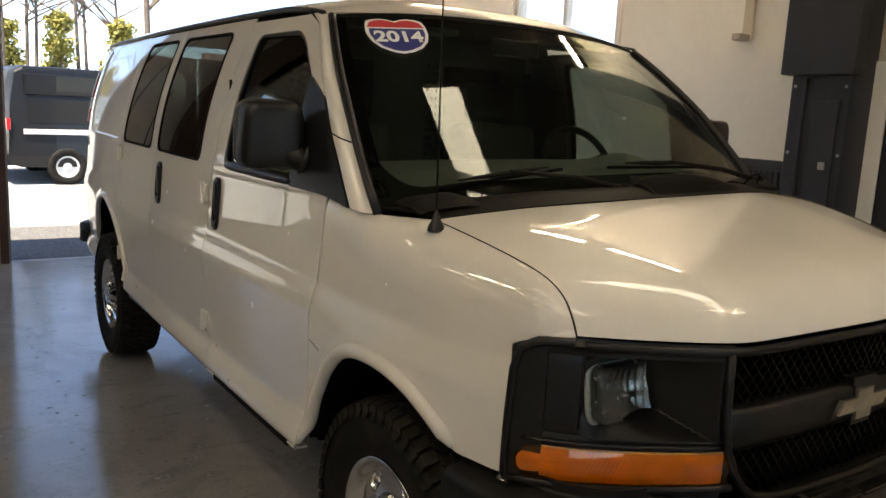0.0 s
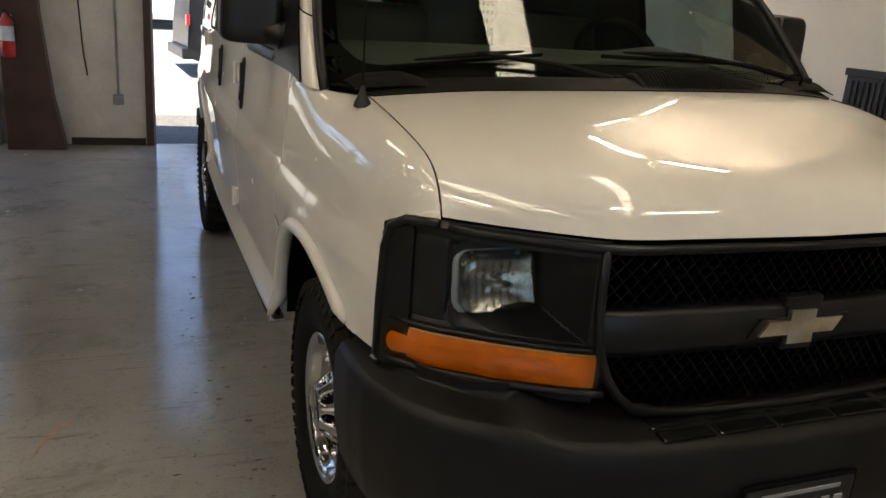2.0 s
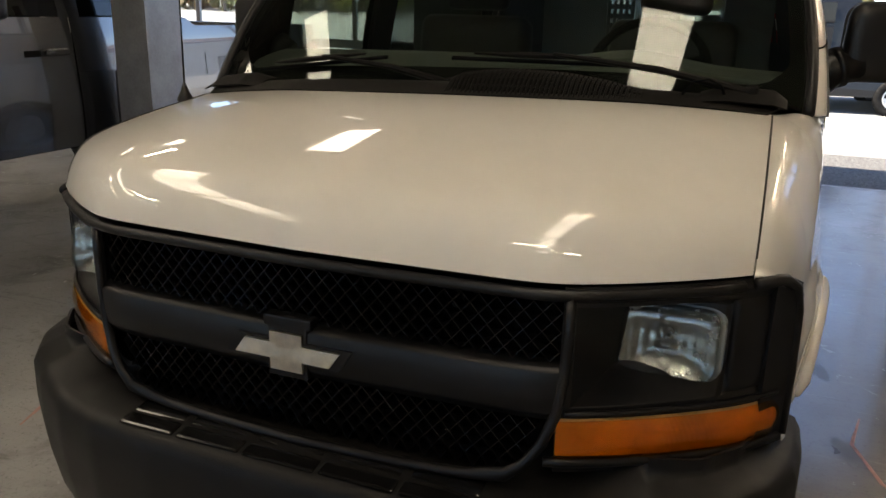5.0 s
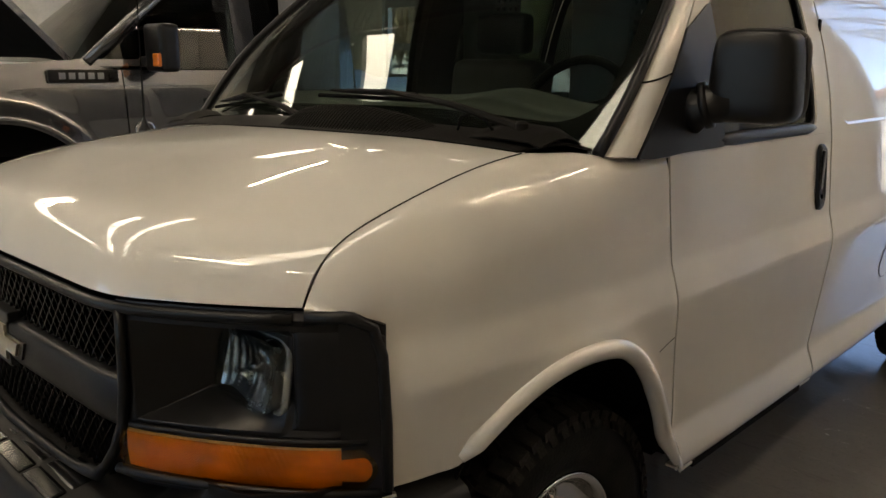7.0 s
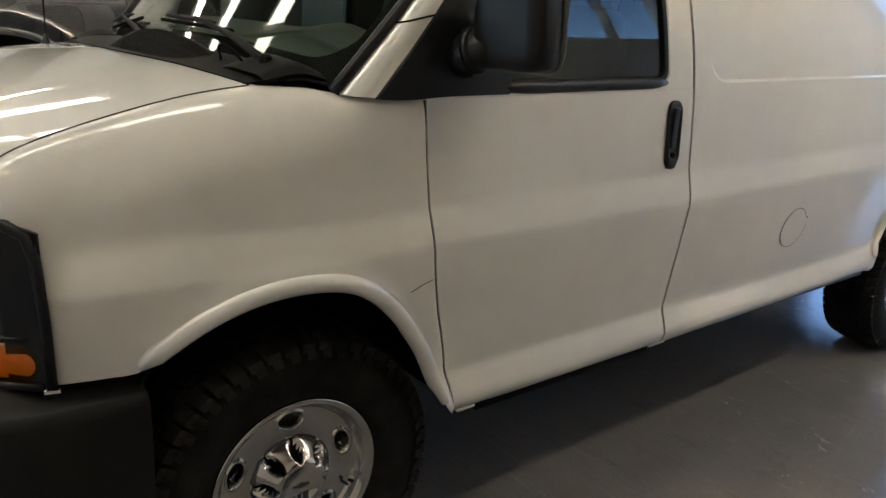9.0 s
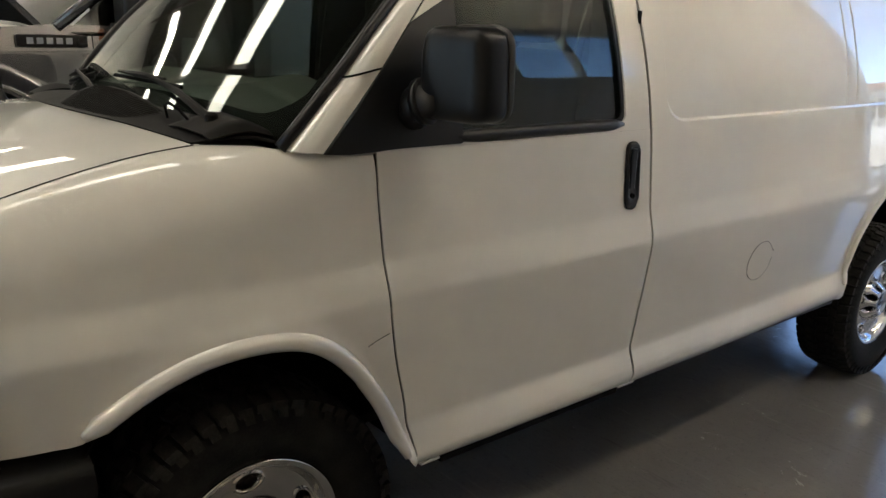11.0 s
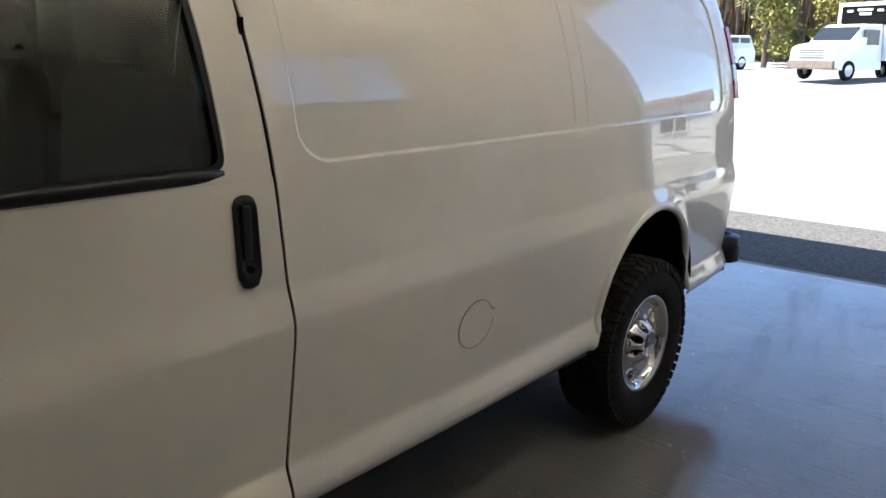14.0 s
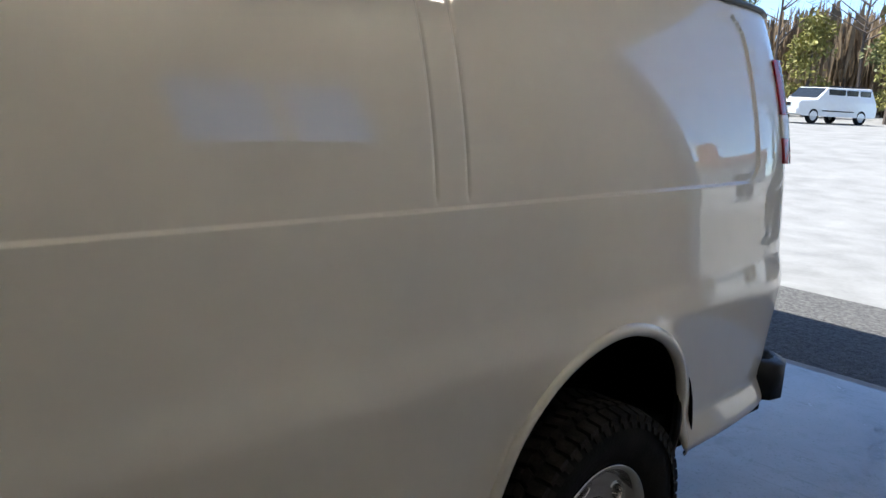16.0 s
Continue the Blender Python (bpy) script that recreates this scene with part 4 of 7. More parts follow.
    patch("lamp_surround_edge", lambda u, v: (0.858 + 0.050 * u, front_line(0.858 + 0.050 * u) - 0.007, 0.815 + 0.330 * v - 0.03 * u * v ** 4), np.linspace(0, 1, 6), np.linspace(0, 1, 18), M_TRIM, van, thick=0.012, side=s, inside=(0.5, 1.0, 0.9))
    part("trim_clip", sweep([(s * 0.902, 0.372, 0.806), (s * 0.91, 0.40, 0.806)], 0.008, 8), M_CHROME, van)
    vv, ff = sweep([(s * x, front_line(x) - 0.003, 0.925 - 0.006 * u) for u, x in [(k / 13, 0.53 + 0.355 * k / 13) for k in range(14)]], 0.006, 8)
    part("lamp_surround_edge", (vv, ff), M_TRIM, van, smooth=True)

# top rail and grille
def gy(x):
    return front_line(abs(x))
vv, ff = sweep([(x, gy(x) - 0.001, 1.150) for x in np.linspace(-0.80, 0.80, 41)], 0.011, 8)
part("grille_rail", (vv, ff), M_TRIM, van, smooth=True)
def bar_fn(u, v):
    x = 0.522 * u
    prof_y = [0.03, 0.0, -0.012, -0.014, -0.012, 0.004, 0.03]
    prof_z = [1.018, 1.016, 1.004, 0.965, 0.93, 0.908, 0.903]
    f = min(5.999, max(0, v * 6)); i = int(f); t = f - i
    return (x, gy(x) + 0.004 + prof_y[i] + (prof_y[i + 1] - prof_y[i]) * t, prof_z[i] + (prof_z[i + 1] - prof_z[i]) * t)
patch("grille_bar", bar_fn, np.linspace(-1, 1, 31), [0, 1 / 6, 2 / 6, 3 / 6, 4 / 6, 5 / 6, 1], M_TRIM, van, "broad black centre bar of the grille", thick=0.004, inside=(0, 1.0, 0.97))
flank = [(0.526, gy(0.526), 1.15), (0.527, gy(0.527) - 0.002, 1.08), (0.525, gy(0.525) - 0.003, 1.0), (0.514, gy(0.514) - 0.004, 0.92), (0.495, gy(0.495) - 0.008, 0.865), (0.468, gy(0.468) - 0.012, 0.825), (0.435, gy(0.435) - 0.014, 0.800)]
lower = [(x, gy(x) - 0.014, 0.780 + 0.014 * (abs(x) / 0.40) ** 4) for x in np.linspace(0.395, -0.395, 23)]
vv, ff = sweep(flank + lower + [(-x, y, z) for x, y, z in flank[::-1]], 0.0105, 10)
part("grille_rail", (vv, ff), M_TRIM, van, smooth=True)
def mesh_area(z0, z1, wfun, step_x, step_z):
    pieces = []
    rows_n = int(round((z1 - z0) / step_z))
    for r in range(rows_n):
        za, zb = z0 + (z1 - z0) * r / rows_n, z0 + (z1 - z0) * (r + 1) / rows_n
        w = wfun((za + zb) / 2)
        k = -int(w / step_x) - 1
        while k * step_x < w:
            for x0, x1 in ((k * step_x, (k + 0.5) * step_x), ((k + 1) * step_x, (k + 0.5) * step_x)):
                zz0, zz1 = (za, zb)
                if max(abs(x0), abs(x1)) < w + 0.004:
                    zm = (zz0 + zz1) / 2
                    for (xa, za_), (xb, zb_) in (((x0, zz0), (x1, zm)), ((x1, zm), (x0, zz1))):
                        t = Vector((xb - xa, zb_ - za_)).normalized() * 0.0040
                        nx, nz = -t.y, t.x
                        vs = []
                        for d in (0.0, 0.024):
                            w_ = 0.22 if d == 0 else 1.0
                            for x, z, sg in ((xa, za_, 1), (xb, zb_, 1), (xb, zb_, -1), (xa, za_, -1)):
                                vs.append((x + nx * sg * w_, gy(x) + 0.012 + d, z + nz * sg * w_))
                        pieces.append((vs, [(0, 1, 2, 3), (4, 7, 6, 5), (0, 4, 5, 1), (1, 5, 6, 2), (2, 6, 7, 3), (3, 7, 4, 0)]))
            k += 1
    return joined(*pieces)
tagged(part("grille_mesh", mesh_area(1.02, 1.132, lambda z: 0.516, 0.033, 0.0375), M_MESH, van, "black diamond-pattern grille mesh"), kind="stuff")
tagged(part("grille_mesh", mesh_area(0.79, 0.905, lambda z: 0.43 + 0.06 * min(1, (z - 0.79) / 0.08), 0.033, 0.0375), M_MESH, van, "black diamond-pattern grille mesh"), kind="stuff")
box("radiator", (-0.53, 0.16, 0.60), (0.53, 0.20, 1.15), M_GAP, van)
for x in (-0.42, 0.30):
    box("hood_catch", (x, 0.10, 1.085), (x + 0.02, 0.12, 1.13), M_PARTITION, van)

def emblem_shape(w, h, lift, depth, mat, name, parent):
    a, b = w / 2, h / 2
    poly = [(-a, -b * 0.42), (-a * 0.32, -b * 0.42), (-a * 0.32, -b), (a * 0.32, -b), (a * 0.32, -b * 0.42), (a * 0.88, -b * 0.42), (a, b * 0.42),
            (a * 0.32, b * 0.42), (a * 0.32, b), (-a * 0.32, b), (-a * 0.32, b * 0.42), (-a * 0.88, b * 0.42)]
    poly = [(x + 0.10 * a * (z / b) if abs(x) > a * 0.5 else x, z) for x, z in poly]
    bm = bmesh.new()
    f = bm.faces.new([bm.verts.new((x, -lift, z)) for x, z in poly])
    r = bmesh.ops.extrude_face_region(bm, geom=[f])
    bmesh.ops.translate(bm, verts=[g for g in r["geom"] if isinstance(g, bmesh.types.BMVert)], vec=(0, depth, 0))
    bmesh.ops.recalc_face_normals(bm, faces=bm.faces)
    return part(name, bm, mat, parent)
gt, gs = M_GOLD.node_tree, M_GOLD.node_tree.nodes["Principled BSDF"]
tang = gt.nodes.new("ShaderNodeTangent")
tang.direction_type, tang.axis = 'RADIAL', 'Y'
gt.links.new(tang.outputs[0], gs.inputs["Tangent"])
gs.inputs["Anisotropic"].default_value = 0.85
emb = emblem_shape(0.275, 0.110, 0.013, 0.02, M_TRIM, "badge_plate", van)
emblem_shape(0.228, 0.080, 0.019, 0.012, M_GOLD, "badge", emb)
emb.location = (-0.018, gy(0.05), 0.970)
box("badge_mount", (-0.072, gy(0.05) - 0.012, 1.012), (0.036, gy(0.05) + 0.02, 1.034), M_TRIM, van, bevel=0.004)

# front bumper
def bumper_path(u):
    pts = [(0, -0.060), (0.30, -0.052), (0.48, -0.034), (0.60, 0.0), (0.72, 0.062), (0.82, 0.135), (0.895, 0.225), (0.935, 0.33), (0.948, 0.44), (0.948, 0.56)]
    L = [0.0]
    for a, b in zip(pts, pts[1:]):
        L.append(L[-1] + math.dist(a, b))
    t = abs(u) * L[-1]
    return math.copysign(float(np.interp(t, L, [p[0] for p in pts])), u), float(np.interp(t, L, [p[1] for p in pts]))
def bumper_fn(u, v):
    x, y = bumper_path(u)
    xa, ya = bumper_path(u + 0.02 if u < 0.97 else u); xb, yb = bumper_path(u - 0.02)
    t = Vector((xa - xb, ya - yb)); t = t.normalized() if t.length > 1e-6 else Vector((1, 0))
    nrm = Vector((t.y, -t.x))
    k = min(1.0, max(0.0, (abs(u) - 0.44) / 0.12)); k = k * k * (3 - 2 * k)
    zt = 0.758 + 0.026 * k
    prof_o = [-0.19, -0.10, -0.025, -0.004, 0.010, 0.012, 0.004, -0.012, -0.05]
    prof_z = [zt + 0.03 + 0.02 * k, zt + 0.018 + 0.012 * k, zt + 0.006, zt - 0.004, zt - 0.03, 0.66, 0.56, 0.47, 0.43]
    f = min(7.999, max(0, v * 8)); i = int(f); w = f - i
    o, z = prof_o[i] + (prof_o[i + 1] - prof_o[i]) * w, prof_z[i] + (prof_z[i + 1] - prof_z[i]) * w
    q = min(1.0, max(0.0, (abs(u) - 0.40) / 0.25)); q = q * q * (3 - 2 * q)
    o = max(o, -0.19 + 0.12 * q)
    return (x + nrm.x * o, y + nrm.y * o, z)
patch("front_bumper", bumper_fn, np.linspace(-1, 1, 81), [0, 1 / 16, 1 / 8, 3 / 16, 1 / 4, 5 / 16, 3 / 8, 7 / 16, 1 / 2, 5 / 8, 3 / 4, 7 / 8, 1], M_TRIM2, van, "black moulded front bumper, lightly scuffed", thick=0.006, inside=(0, 0.6, 0.6))
pads = [(-0.40, -0.262), (-0.252, -0.098), (-0.088, 0.076), (0.086, 0.244), (0.254, 0.40)]
for a, b in pads:
    for d0, d1 in ((0.012, 0.050), (0.057, 0.124)):
        bm = bmesh.new()
        bevel_box(bm, (b - a, d1 - d0, 0.008), ((a + b) / 2, -0.052 + (d0 + d1) / 2 + 0.006 * abs(a + b), 0.768 + 0.10 * ((d0 + d1) / 2 - 0.06)), 0.006, 2, pose(0, 0, 0, 8, 0, 0))
        part("bumper_step", bm, M_PAD, van)
M_PLATEBAR = material("pale_plate_print", (0.30, 0.30, 0.30), 0.5, vary=0.15)
# number plate on its bracket, lettering as bars
plate = box("number_plate", (-0.19, -0.083, 0.485), (0.125, -0.074, 0.635), material("plate_black", (0.012, 0.012, 0.013), 0.35, vary=0.2), van, "black dealer plate with pale lettering")
box("plate_frame", (-0.20, -0.079, 0.475), (0.135, -0.071, 0.645), M_GAP, plate)
for k in range(7):
    box("plate_bar", (-0.165 + k * 0.039, -0.0865, 0.532), (-0.165 + k * 0.039 + 0.025, -0.083, 0.592), M_PLATEBAR, plate, bevel=0.002)
box("plate_bar", (-0.15, -0.0865, 0.612), (0.08, -0.083, 0.622), M_PLATEBAR, plate, bevel=0.001)

# ---- wheels ----
def tyre_mesh():
    prof_ = [(0.075, 0.215), (0.100, 0.225), (0.118, 0.255), (0.126, 0.300), (0.124, 0.335), (0.112, 0.362), (0.098, 0.375), (0.05, 0.381), (0.0, 0.382)]
    full = prof_ + [(-a, r) for a, r in prof_[-2::-1]]
    return lathe(full, 72)
def tread_mesh():
    out = []
    n = 52
    def block(x0, x1, a0, a1, r0, r1, skew):
        vs = []
        for r in (r0, r1):
            for x, a in ((x0, a0), (x1, a0 + skew), (x1, a1 + skew), (x0, a1)):
                rr = r - (0.012 if abs(x) > 0.10 else 0)
                vs.append((x, rr * math.cos(a), rr * math.sin(a)))
        return vs, [(0, 1, 2, 3), (7, 6, 5, 4), (0, 4, 5, 1), (1, 5, 6, 2), (2, 6, 7, 3), (3, 7, 4, 0)]
    st = 2 * math.pi / n
    for k in range(n):
        a = k * st
        for x0, x1, off, sk, fr in ((-0.122, -0.074, 0.0, 0.012, 0.74), (-0.066, -0.018, 0.5, 0.03, 0.7), (-0.010, 0.034, 0.2, -0.03, 0.66), (0.040, 0.070, 0.75, 0.03, 0.7), (0.076, 0.122, 0.3, -0.012, 0.74)):
            out.append(block(x0, x1, a + off * st, a + (off + fr) * st, 0.372, 0.395, sk))
        for sgn in (1, -1):
            aa = a + 0.15 * st
            vs = []
            for x, r in ((0.113 * sgn, 0.372), (0.126 * sgn, 0.345)):
                for q in (aa, aa + 0.55 * st):
                    vs += [(x, r * math.cos(q), r * math.sin(q)), (x + 0.006 * sgn, r * math.cos(q), r * math.sin(q))]
            out.append((vs, [(0, 1, 3, 2), (4, 6, 7, 5), (1, 5, 7, 3), (0, 2, 6, 4), (0, 4, 5, 1), (2, 3, 7, 6)]))
    return joined(*out)
def rim_mesh():
    return lathe([(0.02, 0.205), (0.085, 0.207), (0.099, 0.222), (0.104, 0.228), (0.108, 0.222), (0.101, 0.207), (0.088, 0.199), (0.074, 0.193), (0.067, 0.187)], 90)
def disc_mesh():
    """The dished face with five oval holes; the deep faces come last, with their number."""
    na, rs = 240, np.concatenate([np.linspace(0.187, 0.122, 34), [0.116, 0.110]])
    def along(a, r):
        x = 0.066 - 0.004 * math.sin(math.pi * (0.187 - r) / 0.077) if r < 0.187 else 0.067
        d = min(math.hypot((r - 0.156) / 0.0215, 0.156 * ((a - math.pi / 2 - k * 0.4 * math.pi + math.pi) % (2 * math.pi) - math.pi) / 0.033) for k in range(5))
        t = min(1.0, max(0.0, (1.0 - d) / 0.22))
        return x + 0.0055 * math.exp(-((d - 1.12) / 0.16) ** 2) - 0.03 * t * t * (3 - 2 * t), d
    verts, ds = [], []
    for i in range(na):
        a = 2 * math.pi * i / na
        for r in rs:
            x, d = along(a, r)
            verts.append((x, r * math.cos(a), r * math.sin(a))); ds.append(d)
    n = len(rs)
    plain, deep = [], []
    for i in range(na):
        j = (i + 1) % na
        for k in range(n - 1):
            q = (i * n + k, i * n + k + 1, j * n + k + 1, j * n + k)
            (deep if max(ds[v] for v in q) < 0.9 else plain).append(q)
    return verts, plain + deep, len(deep)
def tower_mesh():
    """The hub tower with eight slots for the nuts."""
    na, prof_ = 192, [(0.066, 0.112), (0.074, 0.108), (0.082, 0.102), (0.090, 0.095), (0.098, 0.088), (0.106, 0.081), (0.113, 0.075), (0.119, 0.070), (0.1225, 0.066), (0.124, 0.060), (0.124, 0.052), (0.121, 0.050), (0.121, 0.0005)]
    verts, ds = [], []
    for i in range(na):
        a = 2 * math.pi * i / na
        w = abs((a + math.pi / 8) % (math.pi / 4) - math.pi / 8)
        for x, r in prof_:
            s_ = min(max((r - 0.070) / 0.034, 0.0), 1.0)
            d = math.hypot(w * r / 0.0195, (s_ - 0.5) / 0.56) if 0.062 < r else 9.0
            t = min(1.0, max(0.0, (1.0 - d) / 0.25))
            verts.append((x - 0.012 * t, (r - 0.020 * t) * math.cos(a), (r - 0.020 * t) * math.sin(a))); ds.append(d)
    n = len(prof_)
    plain, deep = [], []
    for i in range(na):
        j = (i + 1) % na
        for k in range(n - 1):
            q = (i * n + k, i * n + k + 1, j * n + k + 1, j * n + k)
            (deep if max(ds[v] for v in q) < 0.95 else plain).append(q)
    return verts, plain + deep, len(deep)
RIM, TYRE, TREAD, DISC, TOWER = rim_mesh(), tyre_mesh(), tread_mesh(), disc_mesh(), tower_mesh()
def wheel(at, side, turn, parent, rim_mat=None, tyre_scale=1.0):
    rim_mat = rim_mat or M_CHROME
    w = part("wheel", RIM, rim_mat, parent, "bright chrome steel wheel on all-terrain tyre", smooth=True)
    w.matrix_basis = Matrix.Translation(at) @ pose(0, 0, 0, turn, 0, 0 if side > 0 else 180)
    part("tyre", TYRE, M_RUBBER, w, smooth=True)
    tagged(part("tread", TREAD, M_TREAD, w), kind="stuff")
    for nm, (vv, ff, deep) in (("wheel_disc", DISC), ("hub_cap", TOWER)):
        ob = part(nm, (vv, ff), (rim_mat, M_GAP), w, smooth=True)
        ob.data.polygons.foreach_set("material_index", [0] * (len(ff) - deep) + [1] * deep)
    sx, sy = 0.022, 0.008
    for lo, hi in (((0.1205, -sx, -sy * 0.5), (0.1218, sx, sy * 0.5)), ((0.1205, -sx * 0.3, -sy), (0.1219, sx * 0.3, sy))):
        part("cap_mark", box_piece(lo, hi), M_PARTITION, ob)
    part("valve_stem", sweep([(0.06, 0.150, -0.075), (0.085, 0.158, -0.078)], 0.004, 8), M_GAP, w)
    return w
for s in (1, -1):
    w = wheel((s * 0.79, 0.935, 0.406), s, 0 if s > 0 else 45, van)
    w.matrix_basis = w.matrix_basis @ Matrix.Scale(1.03, 4)
    wheel((s * 0.843, 4.35, 0.396), s, 18 if s > 0 else 60, van)

# ---- cabin ----
def soft_box(name, lo, hi, mat, parent, bevel=0.05, label="", rot=None):
    bm = bmesh.new()
    bevel_box(bm, [b - a for a, b in zip(lo, hi)], (0, 0, 0), bevel, 4)
    bmesh.ops.transform(bm, matrix=Matrix.Translation([(a + b) / 2 for a, b in zip(lo, hi)]) @ (rot or Matrix()), verts=bm.verts)
    return part(name, bm, mat, parent, label, smooth=True)
def dash_fn(u, v):
    x = 0.86 * u
    pts = [(0.985, 1.378), (1.18, 1.44), (1.36, 1.462), (1.44, 1.40), (1.43, 1.10), (1.30, 0.85)]
    f = min(4.999, max(0, v * 5)); i = int(f); t = f - i
    y, z = pts[i][0] + (pts[i + 1][0] - pts[i][0]) * t, pts[i][1] + (pts[i + 1][1] - pts[i][1]) * t
    return (x, y + 0.05 * u * u, z + 0.035 * math.exp(-((x - 0.42) / 0.16) ** 2) * (1 if 1 <= i <= 3 else 0.3) - 0.02 * u * u)
dash = patch("dashboard", dash_fn, np.linspace(-1, 1, 31), np.linspace(0, 1, 16), M_DASH, van, "grey vinyl dashboard", thick=0.01, inside=(0, 1.1, 0.9))
ctr, tilt = Vector((0.42, 1.62, 1.41)), 62
sw = part("steering_wheel", sweep([pose(*ctr, tilt, 0, 0) @ Vector((0.19 * math.cos(a), 0.19 * math.sin(a), 0)) for a in np.linspace(0, 2 * math.pi, 36, endpoint=False)], 0.016, 8, closed=True), M_GAP, van, "black steering wheel", smooth=True)
for a in (0.3, 2.84, 4.71):
    part("spoke", sweep([ctr, pose(*ctr, tilt, 0, 0) @ Vector((0.18 * math.cos(a), 0.18 * math.sin(a), 0))], 0.018, 8), M_GAP, sw)
part("steering_column", sweep([ctr, ctr + Vector((0, -0.22, -0.12))], 0.04, 10), M_GAP, sw)
for x in (-0.42, 0.42):
    seat = soft_box("seat_cushion", (x - 0.26, 1.72, 0.82), (x + 0.26, 2.22, 1.0), M_SEAT, van, 0.06, "dark vinyl front seat")
    soft_box("backrest", (x - 0.25, 2.20, 0.95), (x + 0.25, 2.36, 1.58), M_SEAT, seat, 0.07, rot=pose(0, 0, 0, -8, 0, 0))
    soft_box("headrest", (x - 0.14, 2.28, 1.60), (x + 0.14, 2.38, 1.78), M_SEAT, seat, 0.045)
    soft_box("sun_visor", (x - 0.22, 1.70, 1.93), (x + 0.22, 1.83, 1.955), M_DASH, van, 0.01)
soft_box("rear_view_mirror", (-0.12, 1.585, 1.86), (0.12, 1.615, 1.93), M_GAP, van, 0.014, "black inside mirror")
box("cabin_floor", (-0.86, 1.2, 0.60), (0.86, 5.3, 0.63), M_GAP, van)
# bulkhead of perforated steel: panels round two windows
for lo, hi in (((-0.86, 2.46, 0.63), (0.86, 2.48, 1.38)), ((-0.75, 2.46, 1.86), (0.75, 2.48, 1.99)), ((-0.79, 2.46, 1.38), (-0.60, 2.48, 1.86)), ((0.60, 2.46, 1.38), (0.79, 2.48, 1.86)), ((-0.16, 2.46, 1.38), (0.12, 2.48, 1.86))):
    box("bulkhead_panel", lo, hi, M_PARTITION, van, bevel=0.002)
strips = []
for x0, x1 in ((-0.60, -0.47), (0.12, 0.22)):
    for k in range(13):
        z = 1.38 + 0.48 * k / 12
        strips.append(box_piece((x0, 2.464, z), (x1, 2.474, z + 0.022)))
    for k in range(5):
        x = x0 + (x1 - x0) * k / 4
        strips.append(box_piece((x, 2.466, 1.38), (x + 0.014, 2.476, 1.86)))
tagged(part("perforated_mesh", joined(*strips), M_PARTITION, van), kind="stuff")

# dark trim inside the posts behind the front doors
for s in (1, -1):
    patch("post_trim", lambda u, v: (side_x(2.36, 0.62 + 1.33 * v) - 0.03, 2.27 + 0.19 * u, 0.62 + 1.33 * v), [0, 0.5, 1], np.linspace(0, 1, 14), M_LINER, van, thick=0.008, side=s)

# year sticker on the glass
def text_mesh(body, size, name):
    cu = bpy.data.curves.new(name, 'FONT')
    cu.body, cu.size, cu.align_x, cu.align_y, cu.offset = body, size, 'CENTER', 'CENTER', size * 0.034
    ob = bpy.data.objects.new(name, cu)
    scene.collection.objects.link(ob)
    me = bpy.data.meshes.new_from_object(ob.evaluated_get(bpy.context.evaluated_depsgraph_get()))
    bpy.data.objects.remove(ob)
    return me
def shield(k):
    pts = []
    for a in np.linspace(0, 1, 9):
        pts.append((-1 + 2 * a, 0.82 + 0.16 * abs(math.sin(2 * math.pi * a)) ** 0.8))
    right = [(1.08, 0.55), (1.1, 0.1), (0.98, -0.35), (0.72, -0.7), (0.35, -0.93), (0.0, -1.02)]
    pts += right + [(-x, z) for x, z in right[-2::-1]]
    return [(x * 0.093 * k, z * 0.100 * k) for x, z in pts]
mid = Vector(ws_point(-0.73, 0.83))
e1 = (Vector(ws_point(-0.65, 0.83)) - Vector(ws_point(-0.81, 0.83))).normalized()
e2 = (Vector(ws_point(-0.73, 0.89)) - Vector(ws_point(-0.73, 0.77))).normalized()
e3 = e1.cross(e2)
base_m = Matrix((( *[e1.x, e2.x, e3.x], mid.x), (e1.y, e2.y, e3.y, mid.y), (e1.z, e2.z, e3.z, mid.z), (0, 0, 0, 1)))
def decal(poly, lift, mat, name, parent):
    bm = bmesh.new()
    vsb = [bm.verts.new(base_m @ Vector((x, y, lift))) for x, y in poly]
    vst = [bm.verts.new(base_m @ Vector((x, y, lift + 0.0008))) for x, y in poly]
    bm.faces.new(vst); bm.faces.new(vsb[::-1])
    for i in range(len(poly)):
        j = (i + 1) % len(poly)
        bm.faces.new((vsb[i], vsb[j], vst[j], vst[i]))
    return part(name, bm, mat, parent)
M_STW = material("sticker_white", (0.82, 0.82, 0.82), 0.5, vary=0.02)
M_STB = material("sticker_blue", (0.015, 0.022, 0.16), 0.5, vary=0.05)
M_STR = material("sticker_red", (0.55, 0.03, 0.04), 0.5, vary=0.05)
st = decal(shield(1.12), 0.004, M_STW, "year_sticker", None)
tagged(st, "red, white and blue shield sticker reading 2014 on the windscreen", "sticker")
blue = [(x, min(y, 0.041)) for x, y in shield(1.0)]
decal([p for i, p in enumerate(blue) if i == 0 or p != blue[i - 1]][8:] + [(-0.1, 0.041), (0.1, 0.041)][:0], 0.0058, M_STB, "blue_field", st)
redp = [p for p in shield(1.0) if p[1] > 0.053]
decal([p for p in redp[:9]] + [(0.106, 0.051), (-0.106, 0.051)], 0.0058, M_STR, "red_band", st)
tm = text_mesh("2014", 0.094, "year_text")
tm.materials.append(M_STW)
tm.transform(base_m @ Matrix.Translation((0.0, -0.014, 0.008)) @ Matrix.Diagonal((0.95, 1.0, 1.0, 1.0)))
